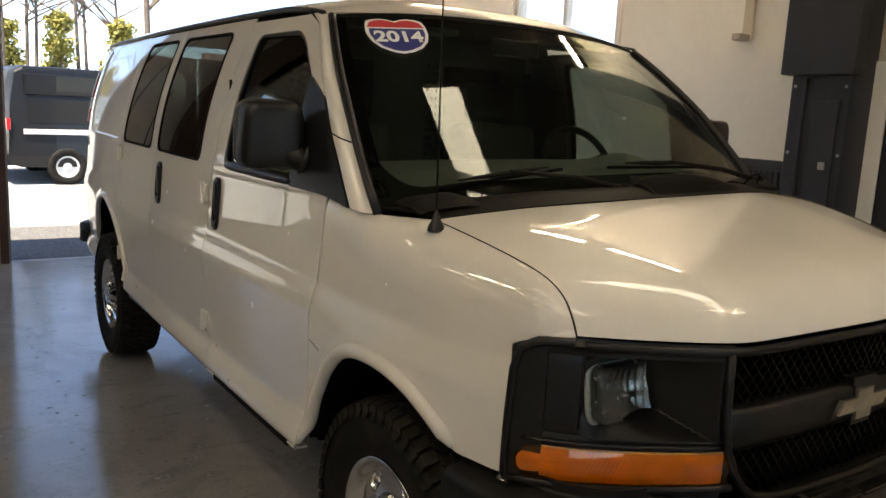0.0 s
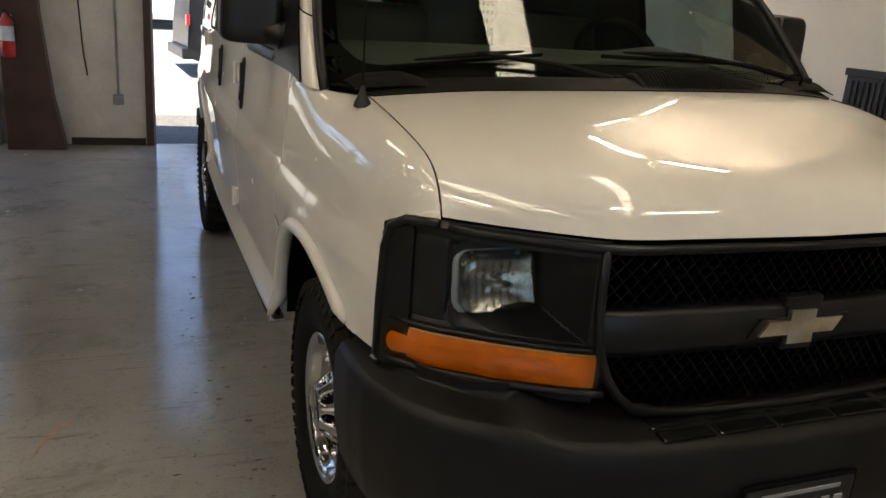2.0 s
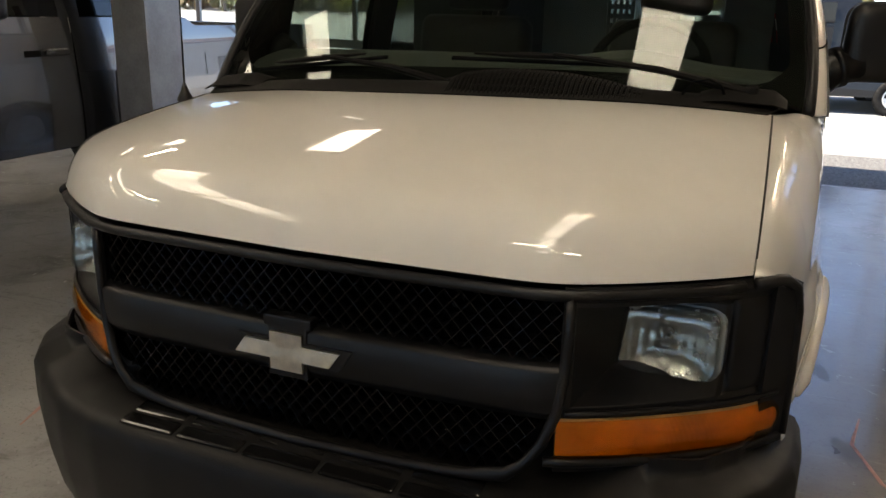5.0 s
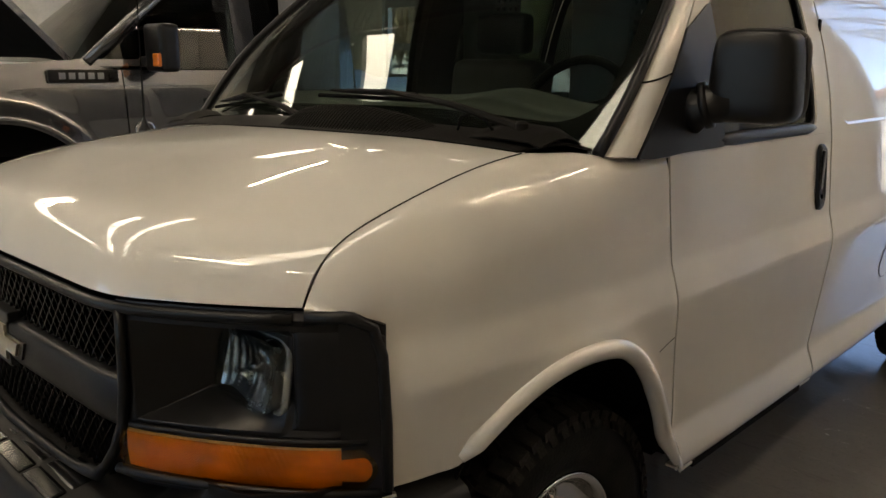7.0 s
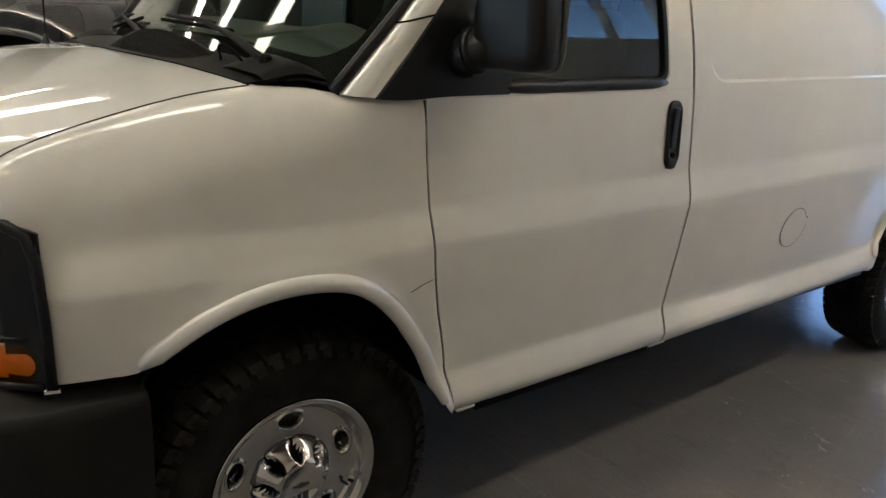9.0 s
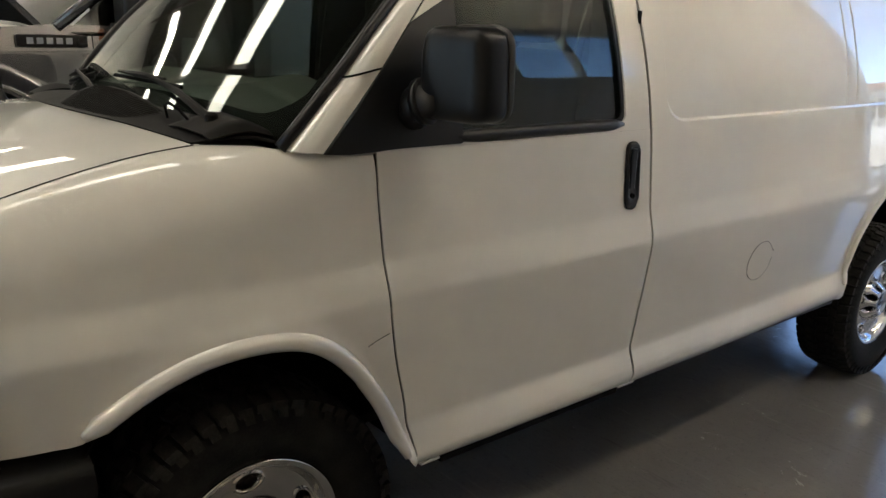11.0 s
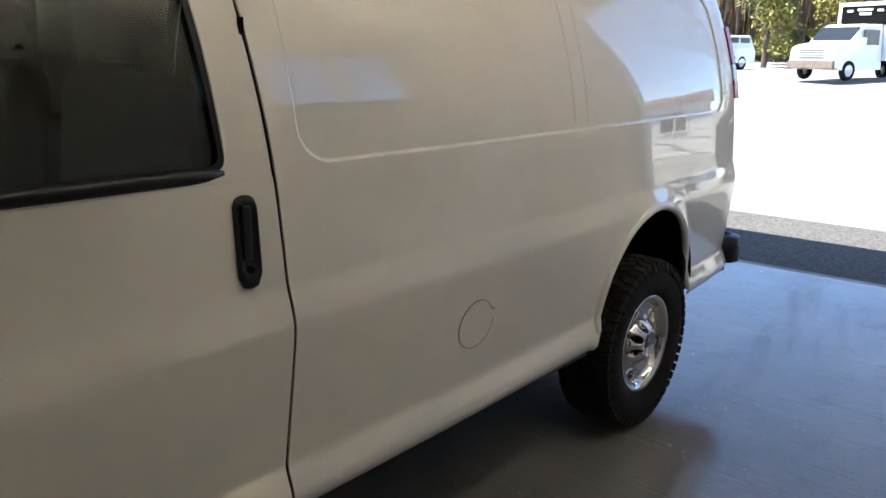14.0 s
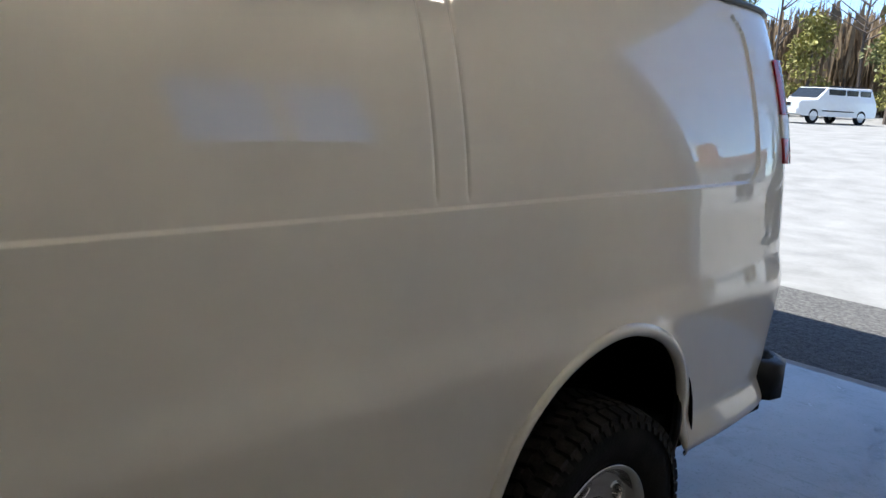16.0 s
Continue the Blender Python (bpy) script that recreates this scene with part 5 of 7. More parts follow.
tx = new("year_text", tm)
tx.parent = st

# chips, rust spots and a scuff in the paint of the passenger side
M_RUST = material("rust_spot", (0.20, 0.085, 0.03), 0.8, vary=0.4, scale=60)
M_SCUFF = material("pale_scuff", (0.85, 0.84, 0.8), 0.5, vary=0.1, scale=80)
rng = random.Random(21)
for y, z, r, m in ((3.82, 1.02, 0.010, M_RUST), (3.80, 0.70, 0.012, M_RUST), (3.12, 1.02, 0.016, M_SCUFF), (2.95, 1.18, 0.012, M_SCUFF), (2.60, 0.98, 0.010, M_SCUFF), (2.42, 0.66, 0.012, M_RUST), (2.30, 0.62, 0.008, M_RUST),
                   (1.78, 0.92, 0.016, M_SCUFF), (1.52, 1.20, 0.008, M_SCUFF), (0.88, 1.18, 0.007, M_SCUFF), (3.55, 0.58, 0.009, M_RUST), (2.05, 0.53, 0.010, M_RUST)):
    loop = [(y + r * rng.uniform(0.5, 1.2) * math.cos(a), z + r * rng.uniform(0.4, 1.1) * math.sin(a)) for a in np.linspace(0, 2 * math.pi, 9, endpoint=False)]
    top = [(-side_x(a, b) - 0.0022, a, b) for a, b in loop]
    part("paint_chip", (top, [tuple(range(9))]), m, van)

# the body sits on its springs a little high and the cab a little forward
LIFT_SIDE = smooth_table([0.3, 0.48, 0.62, 0.85, 1.10, 1.30, 1.42, 1.65, 1.96, 2.2], [0.050, 0.050, 0.024, 0.012, 0.036, 0.040, 0.040, 0.032, 0.018, 0.016], 0.2, 2.3, 0.04)
PULL = smooth_table([-0.2, 0.9, 1.02, 1.28, 1.7, 2.0, 2.3, 2.46, 3.06, 3.6, 3.8, 4.36, 5.1], [0.0, -0.004, -0.008, -0.030, -0.048, -0.060, -0.092, -0.086, -0.036, 0.008, 0.020, 0.032, 0.12], -0.3, 6.1, 0.08)
def settle(p):
    x, y, z = p
    w = min(1.0, max(0.0, (y - 1.0) / 0.35)); w = w * w * (3 - 2 * w)
    h = min(1.0, max(0.0, (z - 0.45) / 0.6)); h = max(h * h * (3 - 2 * h), min(1.0, max(0.0, (y - 1.5) / 0.6)))
    front = 0.017 if z > 0.8 else 0.010
    back, up, fore = ((min(1.0, max(0.0, (q - a) / b))) for q, a, b in ((y, 0.25, 0.55), (z, 1.02, 0.28), (1.22 - y, 0.0, 0.24)))
    lean = back * back * (3 - 2 * back) * up * fore * (0.012 + 0.022 * x / 0.8)
    return (x, y + PULL(y) * h, z + front * (1 - w) + LIFT_SIDE(z) * w + lean)
def settle_all(ob):
    for c in ob.children:
        if c.name.split(".")[0] == "wheel":
            continue
        if c.data:
            for q in c.data.vertices:
                q.co = settle(q.co)
        settle_all(c)
settle_all(van)
for q in st.data.vertices:
    q.co = settle(q.co)
settle_all(st)
# ---- the workshop ----
def concrete_floor():
    m = bpy.data.materials.new("polished_concrete")
    m.use_nodes = True
    n, l = m.node_tree.nodes, m.node_tree.links
    b = n["Principled BSDF"]
    co = n.new("ShaderNodeTexCoord")
    def noise(scale, detail, rough=0.6, distort=0.0):
        x = n.new("ShaderNodeTexNoise")
        x.inputs["Scale"].default_value, x.inputs["Detail"].default_value, x.inputs["Roughness"].default_value, x.inputs["Distortion"].default_value = scale, detail, rough, distort
        l.new(co.outputs["Object"], x.inputs["Vector"])
        return x.outputs[0]
    def span(v, a, b_, lo, hi):
        x = n.new("ShaderNodeMapRange")
        x.inputs[1].default_value, x.inputs[2].default_value, x.inputs[3].default_value, x.inputs[4].default_value = a, b_, lo, hi
        l.new(v, x.inputs[0])
        return x.outputs[0]
    def mix(f, a, b_):
        x = n.new("ShaderNodeMix"); x.data_type = 'RGBA'
        l.new(f, x.inputs[0])
        for k, c in ((6, a), (7, b_)):
            if isinstance(c, tuple):
                x.inputs[k].default_value = (*c, 1)
            else:
                l.new(c, x.inputs[k])
        return x.outputs[2]
    cloud, stain, speck, smear = noise(0.55, 7), noise(2.6, 9, 0.7, 0.6), noise(70, 3), noise(9, 6, 0.7, 1.5)
    base = mix(span(cloud, 0.35, 0.65, 0, 1), (0.25, 0.245, 0.235), (0.40, 0.392, 0.375))
    base = mix(span(stain, 0.52, 0.70, 0, 0.7), base, (0.15, 0.145, 0.135))
    base = mix(span(smear, 0.60, 0.72, 0, 0.35), base, (0.36, 0.34, 0.31))
    # shade beside and under the van, darkened into the floor colour
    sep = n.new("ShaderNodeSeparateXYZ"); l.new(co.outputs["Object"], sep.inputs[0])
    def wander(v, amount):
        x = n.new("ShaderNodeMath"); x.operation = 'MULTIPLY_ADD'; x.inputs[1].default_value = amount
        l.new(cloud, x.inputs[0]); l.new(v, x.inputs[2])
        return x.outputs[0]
    van_shade = n.new("ShaderNodeMath"); van_shade.operation = 'MULTIPLY'
    l.new(span(wander(sep.outputs[0], 1.2), -0.1, 1.3, 0, 1), van_shade.inputs[0]); l.new(span(wander(sep.outputs[1], 1.5), 5.0, 6.7, 0.8, 0), van_shade.inputs[1])
    base = mix(van_shade.outputs[0], base, (0.145, 0.136, 0.123))
    base = mix(span(smear, 0.58, 0.74, 0, 0.22), base, (0.30, 0.285, 0.26))
    # drag marks and scuffs, drawn out along and across the bay
    for turn, sx, sy, lo, c in ((0.5, 2.0, 26.0, 0.60, (0.07, 0.066, 0.06)), (-0.9, 3.0, 34.0, 0.60, (0.33, 0.315, 0.29)), (1.4, 1.5, 18.0, 0.62, (0.08, 0.075, 0.07))):
        mp = n.new("ShaderNodeMapping"); l.new(co.outputs["Object"], mp.inputs[0])
        mp.inputs["Rotation"].default_value = (0, 0, turn); mp.inputs["Scale"].default_value = (sx, sy, 1)
        x = n.new("ShaderNodeTexNoise"); x.inputs["Scale"].default_value = 1.0; x.inputs["Detail"].default_value = 7; x.inputs["Roughness"].default_value = 0.65; x.inputs["Distortion"].default_value = 0.8
        l.new(mp.outputs[0], x.inputs["Vector"])
        base = mix(span(x.outputs[0], lo, lo + 0.12, 0, 0.45), base, c)
    base = mix(span(noise(24, 5, 0.75, 0.8), 0.56, 0.72, 0, 0.4), base, (0.10, 0.095, 0.088))
    base = mix(span(speck, 0.60, 0.70, 0, 0.6), base, (0.10, 0.096, 0.09))
    l.new(base, b.inputs["Base Color"])
    r = n.new("ShaderNodeMath"); r.operation = 'ADD'
    l.new(span(stain, 0.45, 0.68, 0.10, 0.24), r.inputs[0]); l.new(span(smear, 0.55, 0.75, 0.0, 0.20), r.inputs[1])
    l.new(r.outputs[0], b.inputs["Roughness"])
    b.inputs["Specular IOR Level"].default_value = 0.6
    bp = n.new("ShaderNodeBump"); bp.inputs["Strength"].default_value = 0.07; bp.inputs["Distance"].default_value = 0.01
    l.new(noise(9, 12, 0.7), bp.inputs["Height"]); l.new(bp.outputs[0], b.inputs["Normal"])
    return m
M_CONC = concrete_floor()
M_WALL = material("white_wall", (0.80, 0.77, 0.72), 0.6, vary=0.05, scale=1.2, bump=0.03, bump_scale=90)
M_DIRTYWALL = material("scuffed_white_wall", (0.62, 0.60, 0.56), 0.6, vary=0.14, scale=3.0, bump=0.04, bump_scale=60)
M_TAN = material("tan_wall", (0.5, 0.44, 0.36), 0.65, vary=0.06, scale=1.5)
M_NAVY = material("navy_steel", (0.016, 0.018, 0.026), 0.45, vary=0.3, scale=5, bump=0.03)
M_BROWN = material("red_oxide_steel", (0.06, 0.03, 0.025), 0.55, vary=0.3, scale=4)
M_DECK = material("ceiling_deck", (0.12, 0.116, 0.104), 0.7, vary=0.15, scale=2)
M_STEELGREY = material("grey_steel", (0.30, 0.31, 0.33), 0.38, metal=0.6, vary=0.2, scale=5)
M_SKYLIGHT = glow("skylight_panel", (1.0, 0.93, 0.80), SKYLIGHT_POWER)
M_TUBE = glow("lamp_tube", (1.0, 0.88, 0.70), TUBE_POWER)
M_PANE = glass("window_pane", (0.93, 0.95, 0.95), ior=1.45)
M_RUBSEAL = material("door_seal", (0.02, 0.02, 0.02), 0.8)
M_REDPAINT = material("red_enamel", (0.45, 0.015, 0.015), 0.3, vary=0.15, coat=0.5)
M_REDMARK = material("red_floor_paint", (0.36, 0.17, 0.14), 0.4, vary=0.3, scale=30)
M_MUD = material("dried_mud", (0.13, 0.115, 0.10), 0.9, vary=0.3, scale=20, bump=0.5, bump_scale=80)
M_PRINT = material("dusty_tyre_print", (0.26, 0.25, 0.235), 0.7, vary=0.25, scale=25)


def structure(ob, label=""):
    return tagged(ob, label, kind="structure")


def slab(name, lo, hi, mat, label="", bevel=0.0):
    return structure(box(name, lo, hi, mat, None, "", bevel), label)


BACK, RIGHT, LEFT, FRONT, TOP = 7.65, 3.4, -9.5, -7.0, 4.6
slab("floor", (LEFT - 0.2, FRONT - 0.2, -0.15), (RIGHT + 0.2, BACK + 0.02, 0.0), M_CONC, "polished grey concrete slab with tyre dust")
# right wall round its window and door
WY0, WY1, WZ0, WZ1 = 4.30, 5.80, 2.30, 3.16
DY0, DY1, DZ = 0.92, 1.86, 2.06
def wall_x(name, pieces, mat, label):
    vv, ff = joined(*[box_piece((RIGHT, a, c), (RIGHT + 0.18, b, d)) for a, b, c, d in pieces])
    return structure(part(name, (vv, ff), mat), label)
wall_x("wall_right", ((2.12, WY0, 0, TOP), (WY0, WY1, 0, WZ0), (WY0, WY1, WZ1, TOP), (WY1, BACK, 0, TOP)), M_WALL, "white painted workshop wall")
wall_x("wall_right_front", ((FRONT, DY0, 0, TOP), (DY0, DY1, DZ, TOP), (DY1, 2.12, 0, TOP)), M_TAN, "tan painted workshop wall")
win = structure(box("window_1", (RIGHT + 0.03, WY0, WZ0), (RIGHT + 0.15, WY1, WZ0 + 0.05), M_WALL, None, "white framed two-pane window high in the wall", 0.004))
for lo, hi in (((RIGHT + 0.03, WY0, WZ1 - 0.05), (RIGHT + 0.15, WY1, WZ1)), ((RIGHT + 0.03, WY0, WZ0 + 0.05), (RIGHT + 0.15, WY0 + 0.05, WZ1 - 0.05)), ((RIGHT + 0.03, WY1 - 0.05, WZ0 + 0.05), (RIGHT + 0.15, WY1, WZ1 - 0.05)), ((RIGHT + 0.05, 5.03, WZ0 + 0.05), (RIGHT + 0.13, 5.08, WZ1 - 0.05))):
    box("window_frame", lo, hi, M_WALL, win, bevel=0.004)
for a, b in ((WY0 + 0.05, 5.03), (5.08, WY1 - 0.05)):
    pn = box("pane", (RIGHT + 0.085, a, WZ0 + 0.05), (RIGHT + 0.091, b, WZ1 - 0.05), M_PANE, win, bevel=0)
    pn.visible_shadow = False
for lo, hi in (((RIGHT - 0.025, WY0 - 0.06, WZ0 - 0.05), (RIGHT - 0.002, WY1 + 0.06, WZ0)), ((RIGHT - 0.02, WY0 - 0.06, WZ0), (RIGHT - 0.002, WY0, WZ1)), ((RIGHT - 0.02, WY1, WZ0), (RIGHT - 0.002, WY1 + 0.06, WZ1))):
    box("window_casing", lo, hi, M_WALL, win, bevel=0.004)
door = structure(box("door_1", (RIGHT + 0.03, DY0, 0.0), (RIGHT + 0.10, DY1, DZ), M_NAVY, None, "dark door in a white frame", 0.004))
for lo, hi in (((RIGHT - 0.03, DY1 - 0.06, 0), (RIGHT - 0.002, DY1 + 0.06, DZ + 0.07)), ((RIGHT - 0.03, DY0 - 0.07, 0), (RIGHT - 0.002, DY0 + 0.02, DZ + 0.07)), ((RIGHT - 0.03, DY0 + 0.02, DZ - 0.02), (RIGHT - 0.002, DY1 - 0.06, DZ + 0.07))):
    box("door_frame", lo, hi, M_WALL, door, bevel=0.004)
part("door_handle", sweep([(RIGHT + 0.0, 1.02, 1.02), (RIGHT + 0.0, 1.16, 1.02)], 0.012, 8), M_CHROME, door)
# dark steel column with its shrouds
CY = 1.90
col = structure(box("column_right", (RIGHT - 0.30, CY, 0.0), (RIGHT - 0.004, CY + 0.42, TOP), M_NAVY, None, "dark navy steel column against the wall", 0.008))
box("column_shroud", (RIGHT - 0.42, CY - 0.07, 2.02), (RIGHT - 0.302, CY + 0.44, TOP), M_NAVY, col, bevel=0.01)
box("column_panel", (RIGHT - 0.315, CY + 0.06, 0.30), (RIGHT - 0.302, CY + 0.24, 1.86), M_NAVY, col, bevel=0.004)
box("column_rib", (RIGHT - 0.325, CY + 0.30, 0.02), (RIGHT - 0.302, CY + 0.325, 2.0), M_NAVY, col, bevel=0.004)
box("base_plate", (RIGHT - 0.42, CY - 0.08, 0.0), (RIGHT - 0.302, CY + 0.50, 0.02), M_NAVY, col, bevel=0.004)
for z in (0.5, 1.0, 1.5, 1.95):
    for y in (CY + 0.03, CY + 0.39):
        v_, f_ = lathe([(0.006, 0.0005), (0.004, 0.010), (0.0, 0.012)], 10)
        part("bolt", ([(RIGHT - 0.302 - a, y + b, z + c) for a, b, c in v_], f_), M_STEELGREY, col)
box("switch", (RIGHT - 0.338, CY + 0.10, 1.40), (RIGHT - 0.317, CY + 0.14, 1.45), M_STEELGREY, col, bevel=0.003)
cab = empty("wall_cabinet", "dark ribbed metal cabinet fixed to the wall", "cabinet")
box("cabinet_body", (RIGHT - 0.20, 2.36, 0.75), (RIGHT - 0.004, 2.98, 1.41), M_NAVY, cab, bevel=0.008)
box("cabinet_lid", (RIGHT - 0.215, 2.35, 1.38), (RIGHT - 0.202, 2.99, 1.43), M_NAVY, cab, bevel=0.004)
for k in range(12):
    box("rib", (RIGHT - 0.212, 2.40 + k * 0.047, 0.79), (RIGHT - 0.202, 2.42 + k * 0.047, 1.35), M_NAVY, cab, bevel=0.003)
hook = empty("wall_bracket", "beige steel bracket hanging on the wall", "bracket")
box("bracket_plate", (RIGHT - 0.03, 2.88, 2.32), (RIGHT - 0.003, 2.96, 2.95), M_TAN, hook, bevel=0.004)
box("bracket_foot", (RIGHT - 0.16, 2.885, 2.30), (RIGHT - 0.032, 2.955, 2.35), M_TAN, hook, bevel=0.004)

# rear wall: opening of the bay, white wall, oxide column, glazed door
JL, JR, JT = -1.19, 2.35, 3.35
slab("wall_back_right", (JR, BACK, 0), (RIGHT - 0.002, BACK + 0.2, TOP), M_WALL, "white wall beside the open bay")
slab("wall_back_top", (JL, BACK, JT), (JR, BACK + 0.2, TOP), M_WALL, "white wall above the open bay")
slab("wall_back", (-2.0, BACK, 0), (JL, BACK + 0.2, TOP), M_DIRTYWALL, "scuffed white wall between the two bays")
slab("baseboard", (-1.98, BACK - 0.03, 0.0), (JL - 0.08, BACK - 0.002, 0.07), M_RUBSEAL, "dark base strip")
slab("trim_jamb_left", (JL - 0.07, BACK - 0.06, 0), (JL, BACK - 0.002, JT), M_BROWN, "dark steel door track")
slab("trim_jamb_right", (JR, BACK - 0.06, 0), (JR + 0.07, BACK - 0.002, JT), M_BROWN, "dark steel door track")
slab("trim_jamb", (JL - 0.004, BACK - 0.002, 0), (JL + 0.025, BACK + 0.22, JT), M_STEELGREY, "worn steel door jamb")
cond = empty("conduit", "thin grey pipe run on the wall", "pipe")
part("pipe", sweep([(-1.52, BACK - 0.02, 0.5), (-1.52, BACK - 0.02, 3.4)], 0.012, 8), M_STEELGREY, cond)
box("junction_box", (-1.57, BACK - 0.06, 0.42), (-1.47, BACK - 0.003, 0.52), M_STEELGREY, cond, bevel=0.006)
part("cord", sweep([(-1.88, BACK - 0.03, 2.4), (-1.86, BACK - 0.03, 1.6), (-1.83, BACK - 0.03, 0.95), (-1.80, BACK - 0.03, 0.70)], 0.008, 6), M_RUBSEAL, cond)
# tapering oxide column
bm = bmesh.new()
pts = [(-2.52, 0.0), (-2.01, 0.0), (-2.10, 0.5), (-2.18, 1.3), (-2.22, TOP), (-2.52, TOP)]
vsA = [bm.verts.new((x, BACK - 0.34, z)) for x, z in pts]; vsB = [bm.verts.new((x, BACK - 0.10, z)) for x, z in pts]
bm.faces.new(vsA); bm.faces.new(vsB[::-1])
for i in range(6):
    j = (i + 1) % 6
    bm.faces.new((vsA[i], vsB[i], vsB[j], vsA[j]))
bmesh.ops.recalc_face_normals(bm, faces=bm.faces)
structure(part("column_back", bm, M_BROWN), "dark red-brown tapered steel building column")
slab("wall_back_pier", (-2.775, BACK, 0), (-2.0, BACK + 0.2, TOP), M_DIRTYWALL, "white wall behind the column")
ext = empty("fire_extinguisher", "red fire extinguisher with white label hung on the column", "extinguisher")
v_, f_ = lathe([(0.0, 0.0005), (0.0, 0.05), (0.02, 0.062), (0.30, 0.062), (0.35, 0.045), (0.37, 0.022), (0.40, 0.02), (0.40, 0.0005)], 24)
part("cylinder", ([(-2.44 + b, BACK - 0.42 + c, 0.88 + a) for a, b, c in v_], f_), M_REDPAINT, ext, smooth=True)
v_, f_ = lathe([(0.09, 0.0632), (0.22, 0.0632)], 24)
part("label_band", ([(-2.44 + b, BACK - 0.42 + c, 0.88 + a + 0.06) for a, b, c in v_], f_), material("label_blue_white", (0.5, 0.6, 0.7), 0.5, vary=0.2, scale=20), ext)
part("valve", sweep([(-2.44, BACK - 0.42, 1.28), (-2.44, BACK - 0.46, 1.32), (-2.44, BACK - 0.52, 1.30)], [0.02, 0.014, 0.01], 8), M_RUBSEAL, ext)
part("hose", sweep([(-2.44, BACK - 0.44, 1.29), (-2.37, BACK - 0.46, 1.21), (-2.365, BACK - 0.45, 1.01)], 0.009, 8), M_RUBSEAL, ext)
box("wall_mount", (-2.48, BACK - 0.362, 0.96), (-2.40, BACK - 0.341, 1.26), M_STEELGREY, ext)

# glazed sectional door of the next bay
def sectional(name, x0, x1, y, glazed_from, rows_z, label, n):
    d = structure(box(name, (x0, y, 0.03), (x1, y + 0.045, glazed_from), M_DIRTYWALL, None, label, 0.004))
    box("bottom_seal", (x0, y - 0.002, 0.0), (x1, y + 0.047, 0.03), M_RUBSEAL, d, bevel=0)
    w = (x1 - x0) / n
    for z0, z1 in rows_z:
        box("rail", (x0, y, z1), (x1, y + 0.045, z1 + 0.10), M_STEELGREY, d, bevel=0.003)
        for k in range(n + 1):
            xm = min(max(x0 + k * w - 0.03, x0), x1 - 0.06)
            box("stile", (xm, y, z0), (xm + 0.06, y + 0.045, z1), M_STEELGREY, d, bevel=0.003)
        for k in range(n):
            pn = box("pane", (x0 + k * w + 0.03 + (0.03 if k == 0 else 0), y + 0.02, z0), (x0 + (k + 1) * w - 0.03, y + 0.025, z1), M_PANE, d, bevel=0)
            pn.visible_shadow = False
    return d
g = sectional("door_2", -7.415, -2.775, BACK + 0.06, 0.64, ((0.64, 1.153), (1.253, 1.766), (1.866, 2.379), (2.479, 2.96)), "white overhead door with rows of clear panes", 4)
slab("wall_back_upper", (-7.415, BACK, 3.06), (-2.6, BACK + 0.2, TOP), M_DIRTYWALL, "white wall above the overhead door")
slab("trim_track", (-2.66, BACK - 0.09, 0), (-2.60, BACK - 0.002, 2.96), M_STEELGREY, "steel track of the overhead door")
for z in (0.12, 0.75, 1.55):
    box("hinge_plate", (-2.86, BACK + 0.03, z), (-2.78, BACK + 0.058, z + 0.12), M_STEELGREY, g)
slab("wall_back_left", (LEFT, BACK, 0), (-7.415, BACK + 0.2, TOP), M_DIRTYWALL, "white wall")
slab("wall_left", (LEFT - 0.2, FRONT, 0), (LEFT, BACK + 0.2, TOP), M_DIRTYWALL, "white wall")
# front wall with two glazed overhead doors
for a, b in ((LEFT, -7.6), (-4.2, -1.6), (1.8, RIGHT)):
    slab("wall_front", (a, FRONT - 0.2, 0), (b, FRONT, TOP), M_DIRTYWALL, "white wall")
slab("wall_front_upper", (LEFT, FRONT - 0.2, 3.0), (RIGHT, FRONT - 0.001, TOP), M_DIRTYWALL, "white wall")
for k, (a, b) in enumerate(((-7.6, -4.2), (-1.6, 1.8))):
    sectional("door_%d" % (3 + k), a, b, FRONT - 0.12, 1.2, ((1.2, 1.68), (1.78, 2.26), (2.36, 2.9)), "white overhead door with rows of clear panes", 4)

# roof deck with translucent strips between the purlins
SKY_X = (0.7, -3.4, -5.7, -8.0)
SKY_Y = ((-3.6, 1.40), (4.95, 6.1))
pieces = []
xs = sorted([LEFT, RIGHT] + [v for x in SKY_X for v in (x - 0.27, x + 0.27)])
for a, b in zip(xs, xs[1:]):
    strip = any(abs((a + b) / 2 - x) < 0.1 for x in SKY_X)
    near = abs((a + b) / 2 - SKY_X[0]) < 0.1
    for y0, y1 in ([(FRONT, BACK)] if not strip else [(FRONT, SKY_Y[0][0]), (SKY_Y[0][1], BACK)] if near else [(FRONT, SKY_Y[0][0]), (SKY_Y[0][1], SKY_Y[1][0]), (SKY_Y[1][1], BACK)]):
        pieces.append(box_piece((a, y0, TOP), (b, y1, TOP + 0.12)))
for k in range(88):
    x = LEFT + 0.1 + k * 0.146
    if not any(abs(x - q) < 0.3 for q in SKY_X):
        pieces.append(box_piece((x, FRONT, TOP - 0.03), (x + 0.05, BACK, TOP - 0.001)))
structure(part("ceiling", joined(*pieces), M_DECK), "dark ribbed metal roof deck")
